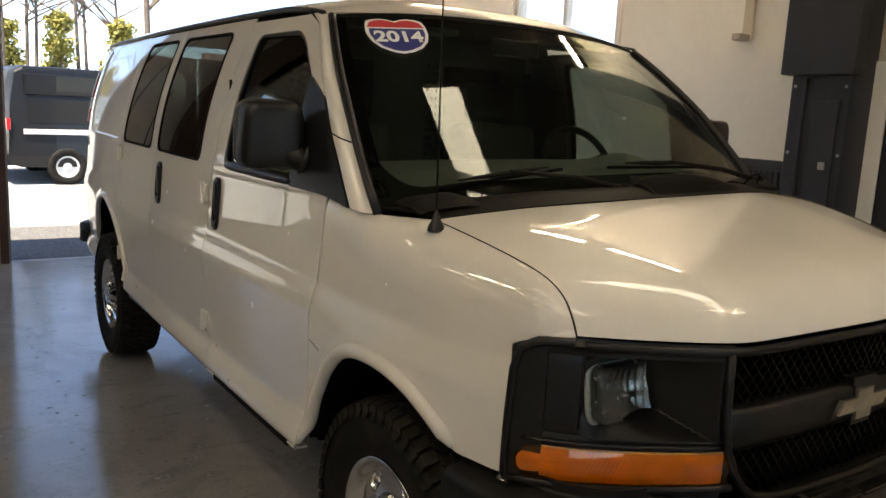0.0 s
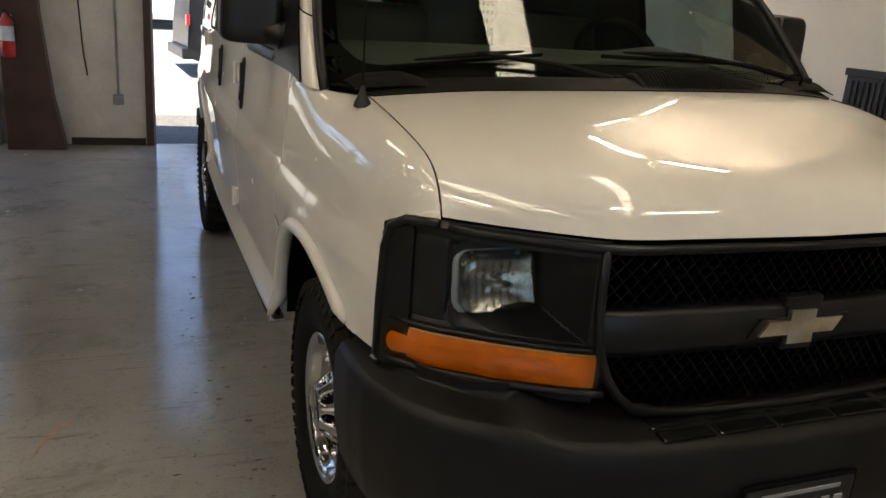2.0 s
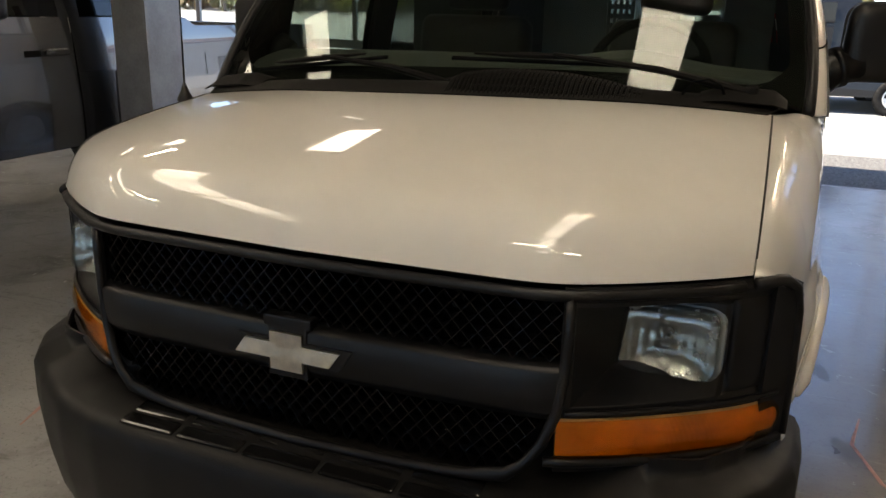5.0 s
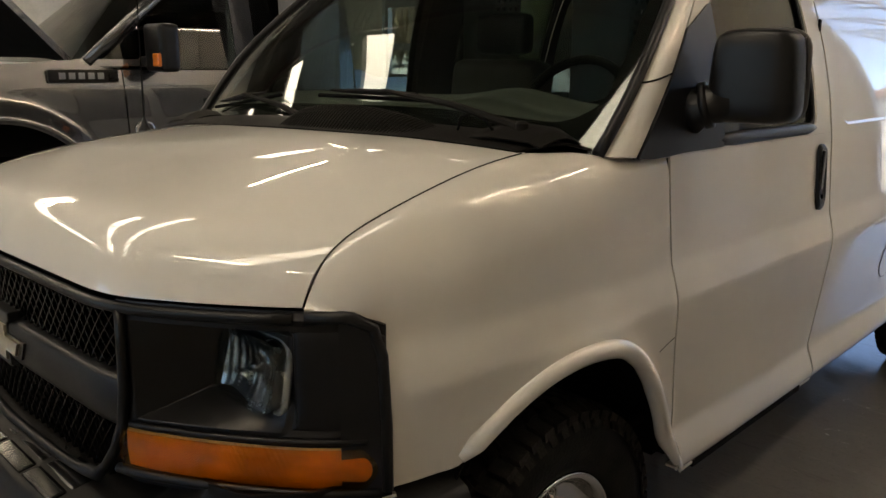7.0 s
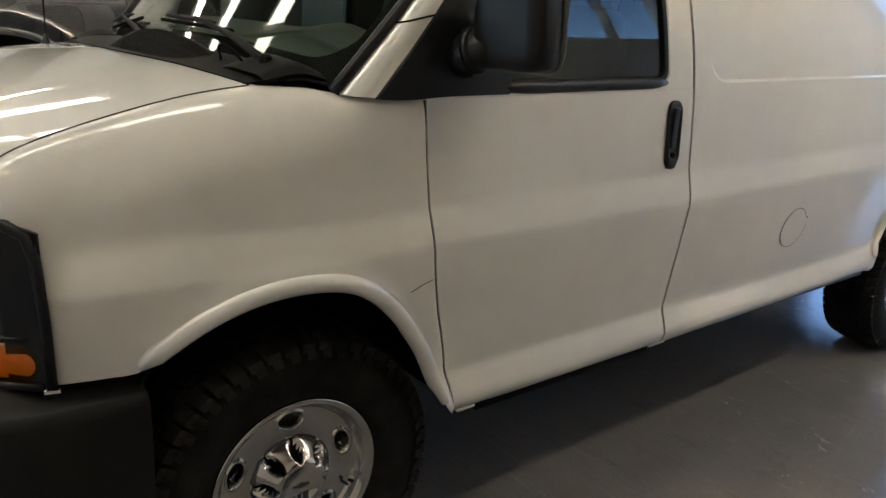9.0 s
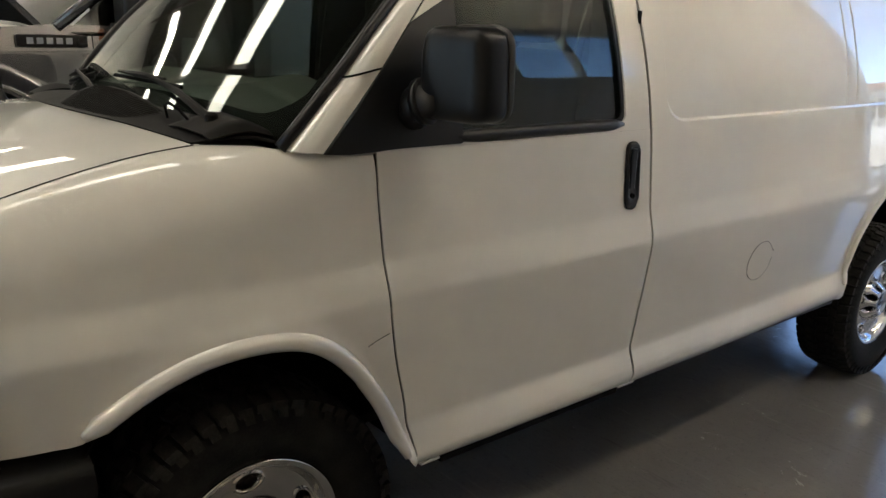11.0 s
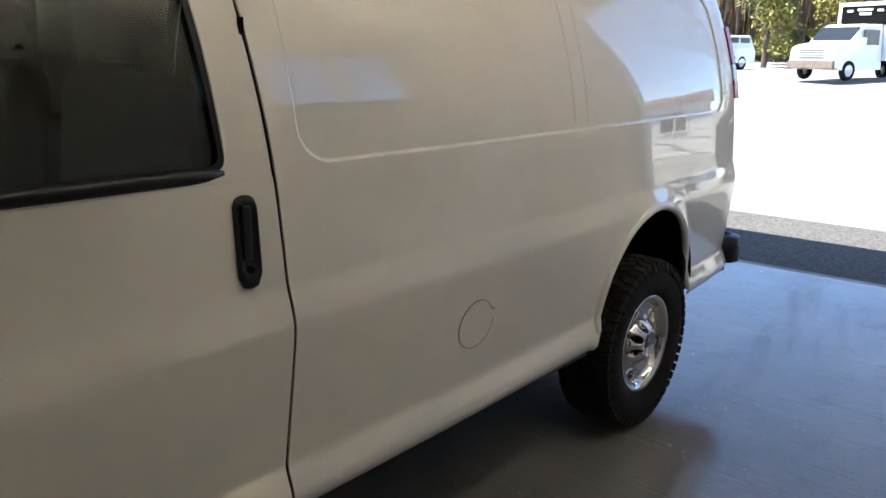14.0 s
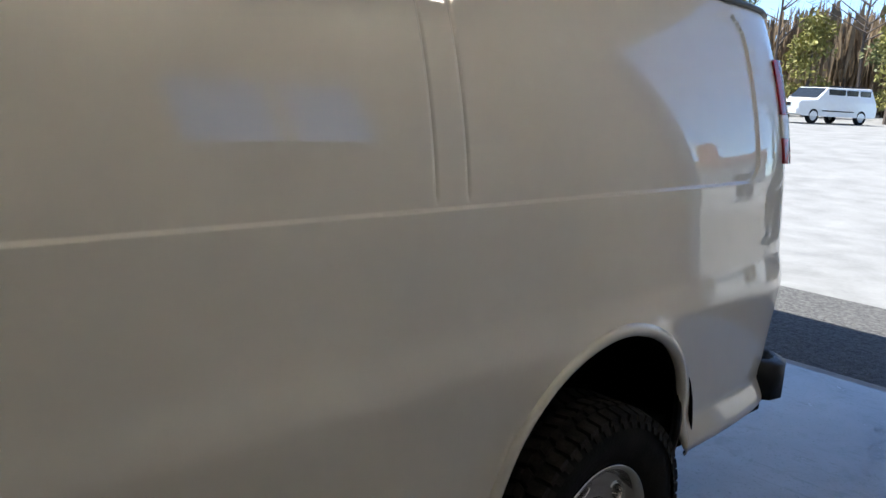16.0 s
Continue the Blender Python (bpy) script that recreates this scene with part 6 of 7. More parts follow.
for x in SKY_X:
    for y0, y1 in SKY_Y[:1 if x == SKY_X[0] else 2]:
        verts, faces = [], []
        n = 33
        for i in range(n):
            xx = x - 0.27 + 0.54 * i / (n - 1)
            zz = TOP + 0.035 + 0.016 * (1 if (i // 2) % 4 == 0 else -1 if (i // 2) % 4 == 2 else 0)
            verts += [(xx, y0, zz), (xx, y1, zz), (xx, y0, zz + 0.006), (xx, y1, zz + 0.006)]
        for i in range(n - 1):
            a = i * 4
            faces += [(a, a + 1, a + 5, a + 4), (a + 2, a + 6, a + 7, a + 3)]
        structure(part("skylight_1", (verts, faces), M_SKYLIGHT), "translucent corrugated roof-light strip")
for k, y in enumerate(np.arange(-6.0, 7.0, 1.5)):
    slab("beam_%d" % (k + 1), (LEFT, y - 0.04, TOP - 0.24), (RIGHT, y + 0.04, TOP - 0.032), M_BROWN, "dark steel roof purlin")
def strip_light(x, y, length, along):
    f_ = empty("strip_light", "slim white ceiling strip light, lit, added out of view", "lamp", (x, y, TOP - 0.3), "ceiling strip lights")
    hx, hy = (length / 2, 0.05) if along == 'x' else (0.05, length / 2)
    box("lamp_housing", (-hx, -hy, 0.0), (hx, hy, 0.05), M_WALL, f_, bevel=0.006)
    for o in (-0.025, 0.025):
        a = (-hx + 0.02, o, -0.014) if along == 'x' else (o, -hy + 0.02, -0.014)
        b = (hx - 0.02, o, -0.014) if along == 'x' else (o, hy - 0.02, -0.014)
        part("tube", sweep([a, b], 0.013, 8), M_TUBE, f_)
    for o in (-0.8, 0.8):
        p = (hx * o, 0) if along == 'x' else (0, hy * o)
        part("hanger", sweep([(p[0], p[1], 0.04), (p[0], p[1], 0.28)], 0.004, 6), M_STEELGREY, f_)
# lamps at x 2.85 are added fill to brighten the van's flank
for x, y in ((2.85, 2.9), (2.85, 4.5), (2.85, 6.2), (0.25, -2.4), (2.3, -2.9), (-4.6, -2.4), (-4.6, 3.4), (-7.0, 0.5)):
    strip_light(x, y, 1.22, 'y' if x < -2 or x > 2.5 else 'x')

# floor marks: red strokes, crumbs of mud
def mark(name, pts, r, mat, label, cat, z=0.0015):
    vv, ff = sweep([(x, y, z) for x, y in pts], r, 6)
    vv = [(a, b, z + (c - z) * 0.08) for a, b, c in vv]
    return tagged(part(name, (vv, ff), mat), label, cat)
mark("floor_mark", [(-1.66, 1.78), (-1.74, 1.66), (-1.78, 1.52)], [0.005, 0.010, 0.004], M_REDMARK, "faded red paint stroke on the concrete", "paint mark")
mark("floor_mark", [(-1.83, 1.18), (-1.86, 1.0), (-1.80, 0.82)], [0.004, 0.011, 0.004], M_REDMARK, "faded red paint stroke on the concrete", "paint mark")
mark("floor_mark", [(1.35, 2.30), (1.30, 2.05), (1.38, 1.78), (1.52, 1.60)], [0.004, 0.008, 0.009, 0.004], M_REDMARK, "faded red paint stroke on the concrete", "paint mark")
# old oil drips, thin dark films with ragged edges
M_OIL = material("dried_oil", (0.070, 0.067, 0.062), 0.25, vary=0.4, scale=12)
rng = random.Random(9)
for x, y, r in ((1.28, 1.98, 0.075), (1.40, 1.55, 0.085), (1.66, 2.35, 0.05), (1.22, 2.75, 0.06), (1.55, 1.15, 0.045)):
    ph = [rng.uniform(0, 6.3) for _ in range(3)]
    rim = []
    for a in np.linspace(0, 2 * math.pi, 36, endpoint=False):
        k = r * (1 + 0.25 * math.sin(2 * a + ph[0]) + 0.14 * math.sin(5 * a + ph[1]) + 0.08 * math.sin(9 * a + ph[2]))
        rim.append((x + 0.7 * k * math.cos(a), y + 1.3 * k * math.sin(a), 0.0008))
    tagged(part("oil_stain", (rim, [tuple(range(36))]), M_OIL), "dark dried oil stain on the concrete", "stain")
rng = random.Random(4)
crumbs = []
def crumb(x, y, r):
    n = 6
    vs = [(x + r * rng.uniform(0.6, 1.3) * math.cos(2 * math.pi * k / n) * 1.6, y + r * rng.uniform(0.5, 1.2) * math.sin(2 * math.pi * k / n), 0.0012) for k in range(n)] + [(x, y, 0.0012 + r * 0.35)]
    return vs, [(k, (k + 1) % n, n) for k in range(n)]
for _ in range(60):
    crumbs.append(crumb(rng.gauss(-1.25, 0.16), rng.uniform(1.2, 6.8), rng.uniform(0.003, 0.009)))
for _ in range(30):
    crumbs.append(crumb(rng.uniform(-1.2, -1.0), rng.uniform(0.9, 3.4), rng.uniform(0.003, 0.011)))
tagged(part("floor_mud", joined(*crumbs), M_MUD), "crumbs of dried mud along the tyre tracks", "mud", kind="stuff")
# tyre prints of pale dust and mud behind the rear wheels
prints = []
def dash(x, y, a, L, W):
    c, s_ = math.cos(a), math.sin(a)
    q = [(-L, -W * 0.7), (L * 0.3, -W), (L, -W * 0.3), (L * 0.8, W), (-L * 0.6, W * 0.8)]
    return [(x + u * c - v_ * s_, y + u * s_ + v_ * c, 0.0012) for u, v_ in q], [(0, 1, 2, 3, 4)]
for x0, ya, yb, dens in ((0.98, 4.8, 7.3, 0.95), (1.32, 5.3, 7.3, 0.6), (-1.22, 1.3, 6.9, 0.5), (1.75, 5.6, 7.3, 0.3)):
    y = ya
    while y < yb:
        wv = x0 + 0.10 * math.sin(y * 1.3 + x0)
        for lane in (-0.105, -0.075, -0.045, -0.015, 0.015, 0.045, 0.075, 0.105):
            if rng.random() < dens * (0.5 + 0.5 * math.sin(y * 7.1 + lane * 40)):
                prints.append(dash(wv + lane + rng.gauss(0, 0.012), y + rng.gauss(0, 0.01), rng.choice((0.5, -0.5, 0.2)) + rng.gauss(0, 0.25), rng.uniform(0.004, 0.011), rng.uniform(0.0012, 0.003)))
        y += 0.016
tagged(part("tyre_prints", joined(*prints), M_PRINT), "smudged tyre prints of dried mud on the concrete", "tyre prints", kind="stuff")

# two-post lift column with gussets
lift = empty("lift_post", "grey two-post lift column bolted to the floor", "vehicle lift", (-3.05, 3.1, 0))
box("base_plate", (-0.24, -0.34, 0.0), (0.24, 0.34, 0.025), M_NAVY, lift, bevel=0.004)
box("post_front", (-0.10, -0.17, 0.025), (0.155, -0.155, 3.6), M_STEELGREY, lift, bevel=0.003)
box("post_back", (-0.10, 0.155, 0.025), (0.155, 0.17, 3.6), M_STEELGREY, lift, bevel=0.003)
box("post_side", (0.155, -0.17, 0.025), (0.17, 0.17, 3.6), M_STEELGREY, lift, bevel=0.003)
box("carriage", (-0.16, -0.13, 0.12), (0.13, 0.13, 1.2), M_NAVY, lift, bevel=0.01)
for y in (-0.14, 0.0, 0.14):
    part("gusset", ([(0.17, y - 0.006, 0.025), (0.235, y - 0.006, 0.025), (0.17, y - 0.006, 0.34), (0.17, y + 0.006, 0.025), (0.235, y + 0.006, 0.025), (0.17, y + 0.006, 0.34)], [(0, 1, 2), (5, 4, 3), (0, 3, 4, 1), (1, 4, 5, 2), (2, 5, 3, 0)]), M_TRIM, lift)
for x, y in ((0.20, -0.28), (0.20, -0.07), (0.20, 0.07), (0.20, 0.28), (-0.1, -0.28), (-0.1, 0.28)):
    v_, f_ = lathe([(0.02, 0.0005), (0.02, 0.012), (0.0, 0.016)], 6)
    part("anchor_bolt", ([(x + b, y + c, 0.025 + a) for a, b, c in v_], f_), M_STEELGREY, lift)

# ---- grey pickup on the next bay ----
M_GREY = material("grey_metallic_paint", (0.13, 0.132, 0.138), 0.24, metal=0.85, vary=0.06, scale=2, coat=0.9, rough_vary=0.05)
M_BLACKRIM = material("black_alloy", (0.015, 0.013, 0.013), 0.25, metal=0.4, vary=0.2)
M_REDRIM = material("red_spoke", (0.3, 0.01, 0.02), 0.3, vary=0.2)
pick = empty("pickup_truck", "grey lifted crew-cab pickup with black wheels", "truck")
PX = -3.32
pk_w = smooth_table([0.5, 0.62, 0.8, 1.0, 1.2, 1.4, 1.5, 1.6, 1.85, 2.1, 2.35], [0.05, 0.01, 0.0, 0.0, 0.015, 0.03, 0.045, 0.06, 0.10, 0.15, 0.21], 0.4, 2.45, 0.03)
def pk_x(y, z):
    end = 0.25 * max(0.0, (0.55 - y) / 0.6) ** 2 + 0.10 * max(0.0, (y - 5.5) / 0.3) ** 2
    return PX - pk_w(z) - end
def pk_arch(y, c, r, zc, base):
    return max(base, zc + math.sqrt(max(0.0, r * r - (y - c) ** 2)) * 1.0) if abs(y - c) < r else base
def pk_low(y):
    return max(pk_arch(y, 1.02, 0.60, 0.62, 0.72), pk_arch(y, 4.93, 0.56, 0.56, 0.70))
def pk_top(y):
    return float(np.interp(y, [-0.05, 0.1, 0.5, 1.6, 1.75, 3.9, 4.0, 5.85], [1.30, 1.45, 1.52, 1.60, 1.53, 1.53, 1.47, 1.47]))
def pk_panel(name, y0, y1, label=""):
    def fn(u, v):
        z = pk_low(u) + (pk_top(u) - pk_low(u)) * v
        fl = 0.0
        for c_, r_, zc_ in ((1.02, 0.60, 0.62), (4.93, 0.56, 0.56)):
            d = math.hypot(u - c_, z - zc_) - r_
            fl = max(fl, 0.055 * math.exp(-((d - 0.03) / 0.07) ** 2) if z > zc_ - 0.1 else 0)
        return (pk_x(u, z) + fl, u, z)
    return patch(name, fn, np.linspace(y0, y1, max(6, int((y1 - y0) / 0.035))), np.linspace(0, 1, 22), M_GREY, pick, label, inside=(-4.3, 2.9, 1.0))
pk_panel("front_wing", -0.02, 1.835)
dr = pk_panel("front_door", 1.845, 2.78)
dr2 = pk_panel("rear_door", 2.79, 3.78)
pk_panel("load_bed", 3.80, 5.80)
def pk_rect(name, y0, y1, z0, z1, mat, lift_, parent, thick=0.01):
    return patch(name, lambda u, v: (pk_x(u, v) + lift_, u, v), np.linspace(y0, y1, 8), np.linspace(z0, z1, 6), mat, parent, thick=thick, inside=(-4.3, 2.9, 1.0))
def pk_quarter(u, v):
    z = 1.54 + 0.58 * v
    y = 1.66 + 1.18 * (z - 1.54) + (1.04 - 1.18 * (z - 1.54)) * u
    return (pk_x(y, z), y, z)
patch("window_glass", pk_quarter, np.linspace(0, 1, 8), np.linspace(0, 1, 6), M_CARGOGLASS, dr, thick=0.008, inside=(-4.3, 2.9, 1.0))
box("far_door", (-5.27, 1.9, 0.75), (-5.24, 3.78, 1.55), M_GREY, pick)
box("far_glass", (-5.20, 2.35, 1.55), (-5.17, 3.70, 2.24), M_GAP, pick)
pk_rect("window_glass", 2.88, 3.65, 1.54, 2.10, M_CARGOGLASS, 0.0, dr2)
for y0, y1 in ((2.705, 2.875), (3.655, 3.79)):
    pk_rect("door_post", y0, y1, 1.53, 2.12, M_GREY, 0.002, pick)
pk_rect("roof_rail", 2.38, 3.80, 2.10, 2.26, M_GREY, 0.0, pick)
patch("roof", lambda u, v: (-4.3 + 0.80 * u, 2.38 + 1.42 * v, 2.25 + 0.06 * (1 - u * u) - 0.05 * (1 - min(1, v * 4)) ** 2), np.linspace(-1, 1, 13), np.linspace(0, 1, 12), M_GREY, pick)
HA = radians(46)
def pk_hood(u, v):
    d, h = 1.50 * (1 - v), 0.05 * (1 - u ** 4) - 0.03 * (1 - v) ** 3
    return (-4.3 + 0.92 * u, 1.53 - d * math.cos(HA) - h * math.sin(HA), 1.62 + d * math.sin(HA) - 0.02 * v + h * math.cos(HA))
patch("hood", pk_hood, np.linspace(-1, 1, 17), np.linspace(0, 1, 14), (M_GREY, M_GAP), pick, "grey hood raised on its hinges", thick=0.04, inside=(-4.3, 1.2, 1.0))
eng = box("engine_bay", (-5.20, 0.02, 1.0), (-3.50, 1.50, 1.36), M_GAP, pick, "dark engine bay under the raised hood", bevel=0.03)
for lo, hi, m_ in (((-4.9, 0.3, 1.36), (-4.2, 1.1, 1.46), M_LINER), ((-4.05, 0.25, 1.36), (-3.65, 0.65, 1.48), M_TRIM), ((-4.0, 0.8, 1.36), (-3.62, 1.25, 1.45), M_PARTITION)):
    box("engine_cover", lo, hi, m_, eng, bevel=0.03)
part("hood_strut", sweep([(-3.46, 0.95, 1.47), (-3.44, 0.75, 2.30)], 0.012, 8), M_GAP, pick)
patch("windscreen", lambda u, v: (-4.3 + (0.92 - 0.12 * v) * u, 1.54 + 0.86 * v + 0.07 * u * u, 1.58 + 0.68 * v), np.linspace(-1, 1, 13), np.linspace(0, 1, 6), M_CARGOGLASS, pick)
pk_rect("pillar", 1.55, 1.98, 1.555, 1.60, M_GREY, 0.0, pick)
vv, ff = sweep([(PX - 0.07, 1.62, 1.58), (PX - 0.12, 2.05, 1.93), (PX - 0.19, 2.46, 2.25)], 0.04, 8)
part("pillar", (vv, ff), M_GREY, pick, smooth=True)
box("rear_window", (-5.05, 3.78, 1.50), (-3.50, 3.80, 2.26), M_GAP, pick)
box("cab_seats", (-5.1, 2.5, 1.35), (-3.55, 2.75, 1.95), M_GAP, pick, bevel=0.05)
box("inner_body", (-5.25, 0.3, 0.65), (-3.62, 5.6, 1.35), M_GAP, pick)
box("tailgate", (-5.2, 5.78, 0.85), (-3.40, 5.84, 1.46), M_GREY, pick, bevel=0.02)
box("rear_bumper", (-5.3, 5.76, 0.62), (-3.30, 5.98, 0.86), M_CHROME, pick, "chrome rear step bumper", bevel=0.04, smooth=True)
box("tail_lamp", (-3.44, 5.70, 0.92), (-3.36, 5.845, 1.30), M_RED, pick, bevel=0.015)
for zc_ in (0.9,):
    box("front_bumper", (-5.3, -0.25, 0.66), (-3.35, 0.05, 0.95), M_CHROME, pick, bevel=0.05, smooth=True)
    box("grille", (-5.05, -0.09, 0.98), (-3.6, 0.0, 1.45), M_CHROME, pick, bevel=0.03)
for y in (2.62, 3.62):
    h = soft_box("door_handle", (PX - 0.03, y - 0.09, 1.30), (PX + 0.025, y + 0.09, 1.345), M_GREY, pick, 0.018)
soft_box("key_pad", (PX - 0.04, 2.40, 1.295), (PX - 0.02, 2.52, 1.335), M_GAP, pick, 0.006)
mi = soft_box("door_mirror", (PX - 0.02, 1.98, 1.52), (PX + 0.24, 2.12, 1.83), M_TRIM, pick, 0.045, "black towing mirror with amber marker")
soft_box("mirror_arm", (PX - 0.12, 1.97, 1.55), (PX + 0.02, 2.08, 1.62), M_TRIM, mi, 0.02)
soft_box("marker_lamp", (PX + 0.14, 1.962, 1.555), (PX + 0.225, 1.99, 1.64), material("amber_marker", (0.9, 0.22, 0.03), 0.2, vary=0.1, coat=0.5), mi, 0.012)
bd = soft_box("wing_badge", (PX - 0.045, 1.36, 1.455), (PX - 0.008, 1.80, 1.535), M_BLACKRIM, pick, 0.014, "dark badge with raised grey bars")
for k in range(5):
    box("badge_bar", (PX - 0.01, 1.42 + 0.06 * k, 1.475), (PX - 0.004, 1.46 + 0.06 * k, 1.515), M_STEELGREY, bd, bevel=0.002)
v_, f_ = lathe([(0.0, 0.07), (0.006, 0.068), (0.008, 0.055), (0.004, 0.05), (0.004, 0.0005)], 28)
part("door_emblem", ([(PX - 0.002 + a, 1.95 + b, 1.13 + c) for a, b, c in v_], f_), M_CHROME, pick, smooth=True)
pk_rect("fuel_flap", 4.08, 4.24, 1.10, 1.27, M_GREY, 0.004, pick, 0.006)
def big_wheel(at):
    k = 1.08
    w = part("wheel", ([(x * 1.05, y * k, z * k) for x, y, z in lathe([(0.02, 0.225), (0.10, 0.228), (0.112, 0.242), (0.10, 0.236), (0.06, 0.20), (0.03, 0.12), (0.05, 0.06), (0.06, 0.0005)], 48)[0]], lathe([(0, 0)] * 8, 48)[1]), M_BLACKRIM, pick, "black alloy wheel with red spokes", smooth=True)
    w.matrix_basis = Matrix.Translation(at)
    part("tyre", ([(x * 1.15, y * k * 1.06, z * k * 1.06) for x, y, z in TYRE[0]], TYRE[1]), M_RUBBER, w, smooth=True)
    tagged(part("tread", ([(x * 1.15, y * k * 1.06, z * k * 1.06) for x, y, z in TREAD[0]], TREAD[1]), M_RUBBER, w), kind="stuff")
    for q in range(10):
        a = 2 * math.pi * q / 10
        part("spoke", sweep([(0.07, 0.05 * math.cos(a), 0.05 * math.sin(a)), (0.085, 0.15 * math.cos(a), 0.15 * math.sin(a)), (0.105, 0.245 * math.cos(a), 0.245 * math.sin(a))], [0.018, 0.013, 0.016], 6), M_REDRIM if q % 2 else M_BLACKRIM, w)
    return w
for y in (1.02, 4.93):
    big_wheel((PX - 0.10, y, 0.452))
    w = big_wheel((-5.2, y, 0.452))
    w.matrix_basis = Matrix.Translation((-5.2, y, 0.452)) @ pose(0, 0, 0, 0, 0, 180)
part("axle", sweep([(-5.1, 4.93, 0.45), (-4.3, 4.93, 0.45), (-3.5, 4.93, 0.45)], [0.06, 0.12, 0.06], 10), M_DARKMETAL, pick)
# ---- outside ----
M_ASPHALT = material("pale_worn_asphalt", (0.23, 0.226, 0.216), 0.95, vary=0.2, scale=1.5, bump=0.5, bump_scale=40)
M_GRAVEL = material("grey_gravel", (0.17, 0.165, 0.155), 0.95, vary=0.35, scale=25, bump=0.8, bump_scale=60, per_object=0.2)
M_GRAVELBED = material("packed_gravel", (0.055, 0.053, 0.05), 0.95, vary=0.45, scale=30, bump=0.9, bump_scale=90, second=(0.15, 0.145, 0.138))
M_BARK = material("bark", (0.11, 0.085, 0.066), 0.9, vary=0.3, scale=8, bump=0.6)
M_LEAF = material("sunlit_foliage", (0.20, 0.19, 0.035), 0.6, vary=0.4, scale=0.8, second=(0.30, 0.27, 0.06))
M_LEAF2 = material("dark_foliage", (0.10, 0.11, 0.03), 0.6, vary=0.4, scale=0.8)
M_BLACKPAINT = material("black_car_paint", (0.006, 0.006, 0.0065), 0.34, vary=0.1, coat=0.15, spec=0.25)
M_CARWHITE = material("white_car_paint", (0.75, 0.75, 0.73), 0.3, vary=0.03, coat=1.0)
M_HOUSE = material("white_clapboard", (0.75, 0.74, 0.71), 0.6, vary=0.06)
M_REDROOF = material("red_brown_shingle", (0.15, 0.085, 0.065), 0.8, vary=0.25, scale=6)
M_BRICK = material("red_brick", (0.3, 0.11, 0.075), 0.85, vary=0.3, scale=9)
M_STEELWHEEL = material("white_steel_wheel", (0.6, 0.6, 0.58), 0.4, vary=0.1)


RISE = smooth_table([0, 10, 17, 20, 24, 28, 32, 42, 60, 90, 160], [-0.02, -0.03, -0.22, 0.0, 0.42, 0.72, 0.98, 1.05, 1.4, 2.0, 2.6], 0.0, 170.0, 1.0)
def ground_z(x, y):
    return RISE(min(math.hypot(x * 0.35, max(y, -60.0)), 165.0))
gx = [-400, -150, -80, -50, -35, -25, -18, -12, -8, -4, 0, 3, 6, 10, 16, 24, 40, 80, 150, 400]
gyv = [-400, -150, -60, -30, -12, 0, 7, 9, 12, 16, 20, 24, 28, 33, 38, 44, 52, 65, 90, 150, 400]
gv = [(x, y, ground_z(x, y)) for y in gyv for x in gx]
gf = [(j * len(gx) + i, j * len(gx) + i + 1, (j + 1) * len(gx) + i + 1, (j + 1) * len(gx) + i) for j in range(len(gyv) - 1) for i in range(len(gx) - 1)]
structure(part("ground", (gv, gf), M_ASPHALT, smooth=True), "pale worn asphalt yard in full sun")
slab("trim_threshold", (-1.18, BACK + 0.022, -0.1), (2.34, BACK + 0.12, -0.004), material("threshold_concrete", (0.33, 0.31, 0.28), 0.8, vary=0.2, scale=6), "bare concrete threshold of the bay")
slab("pavement", (-2.6, BACK + 0.125, -0.1), (3.4, BACK + 2.3, -0.008), M_GRAVELBED, "dark packed gravel before the bay door")
rng = random.Random(8)
stones = []
for _ in range(3200):
    x, y = rng.uniform(-2.2, 3.2), BACK + 0.135 + abs(rng.gauss(0, 0.55))
    r = rng.uniform(0.004, 0.013)
    n = 5
    stones.append(([(x + r * math.cos(2 * math.pi * k / n + r * 900) * rng.uniform(0.7, 1.2), y + r * math.sin(2 * math.pi * k / n + r * 900), -0.0085) for k in range(n)] + [(x, y, -0.0085 + r * 0.8)], [(k, (k + 1) % n, n) for k in range(n)]))
tagged(part("gravel", joined(*stones), M_GRAVEL), "loose grey gravel outside the bay door", "gravel", kind="stuff")


def leaf_clump(seed, count, spread, size):
    r = random.Random(seed)
    verts, faces = [], []
    for _ in range(count):
        c = Vector((r.gauss(0, 1), r.gauss(0, 1), r.gauss(0, 1)))
        c = c.normalized() * (r.random() ** 0.4)
        c = Vector((c.x * spread[0], c.y * spread[1], c.z * spread[2]))
        a, b = Vector((r.gauss(0, 1), r.gauss(0, 1), r.gauss(0, 1))).normalized(), Vector((r.gauss(0, 1), r.gauss(0, 1), r.gauss(0, 1))).normalized()
        s = size * r.uniform(0.5, 1.3)
        k = len(verts)
        verts += [c - a * s, c + b * s * 0.45, c + a * s, c - b * s * 0.45]
        faces.append((k, k + 1, k + 2, k + 3))
    return verts, faces


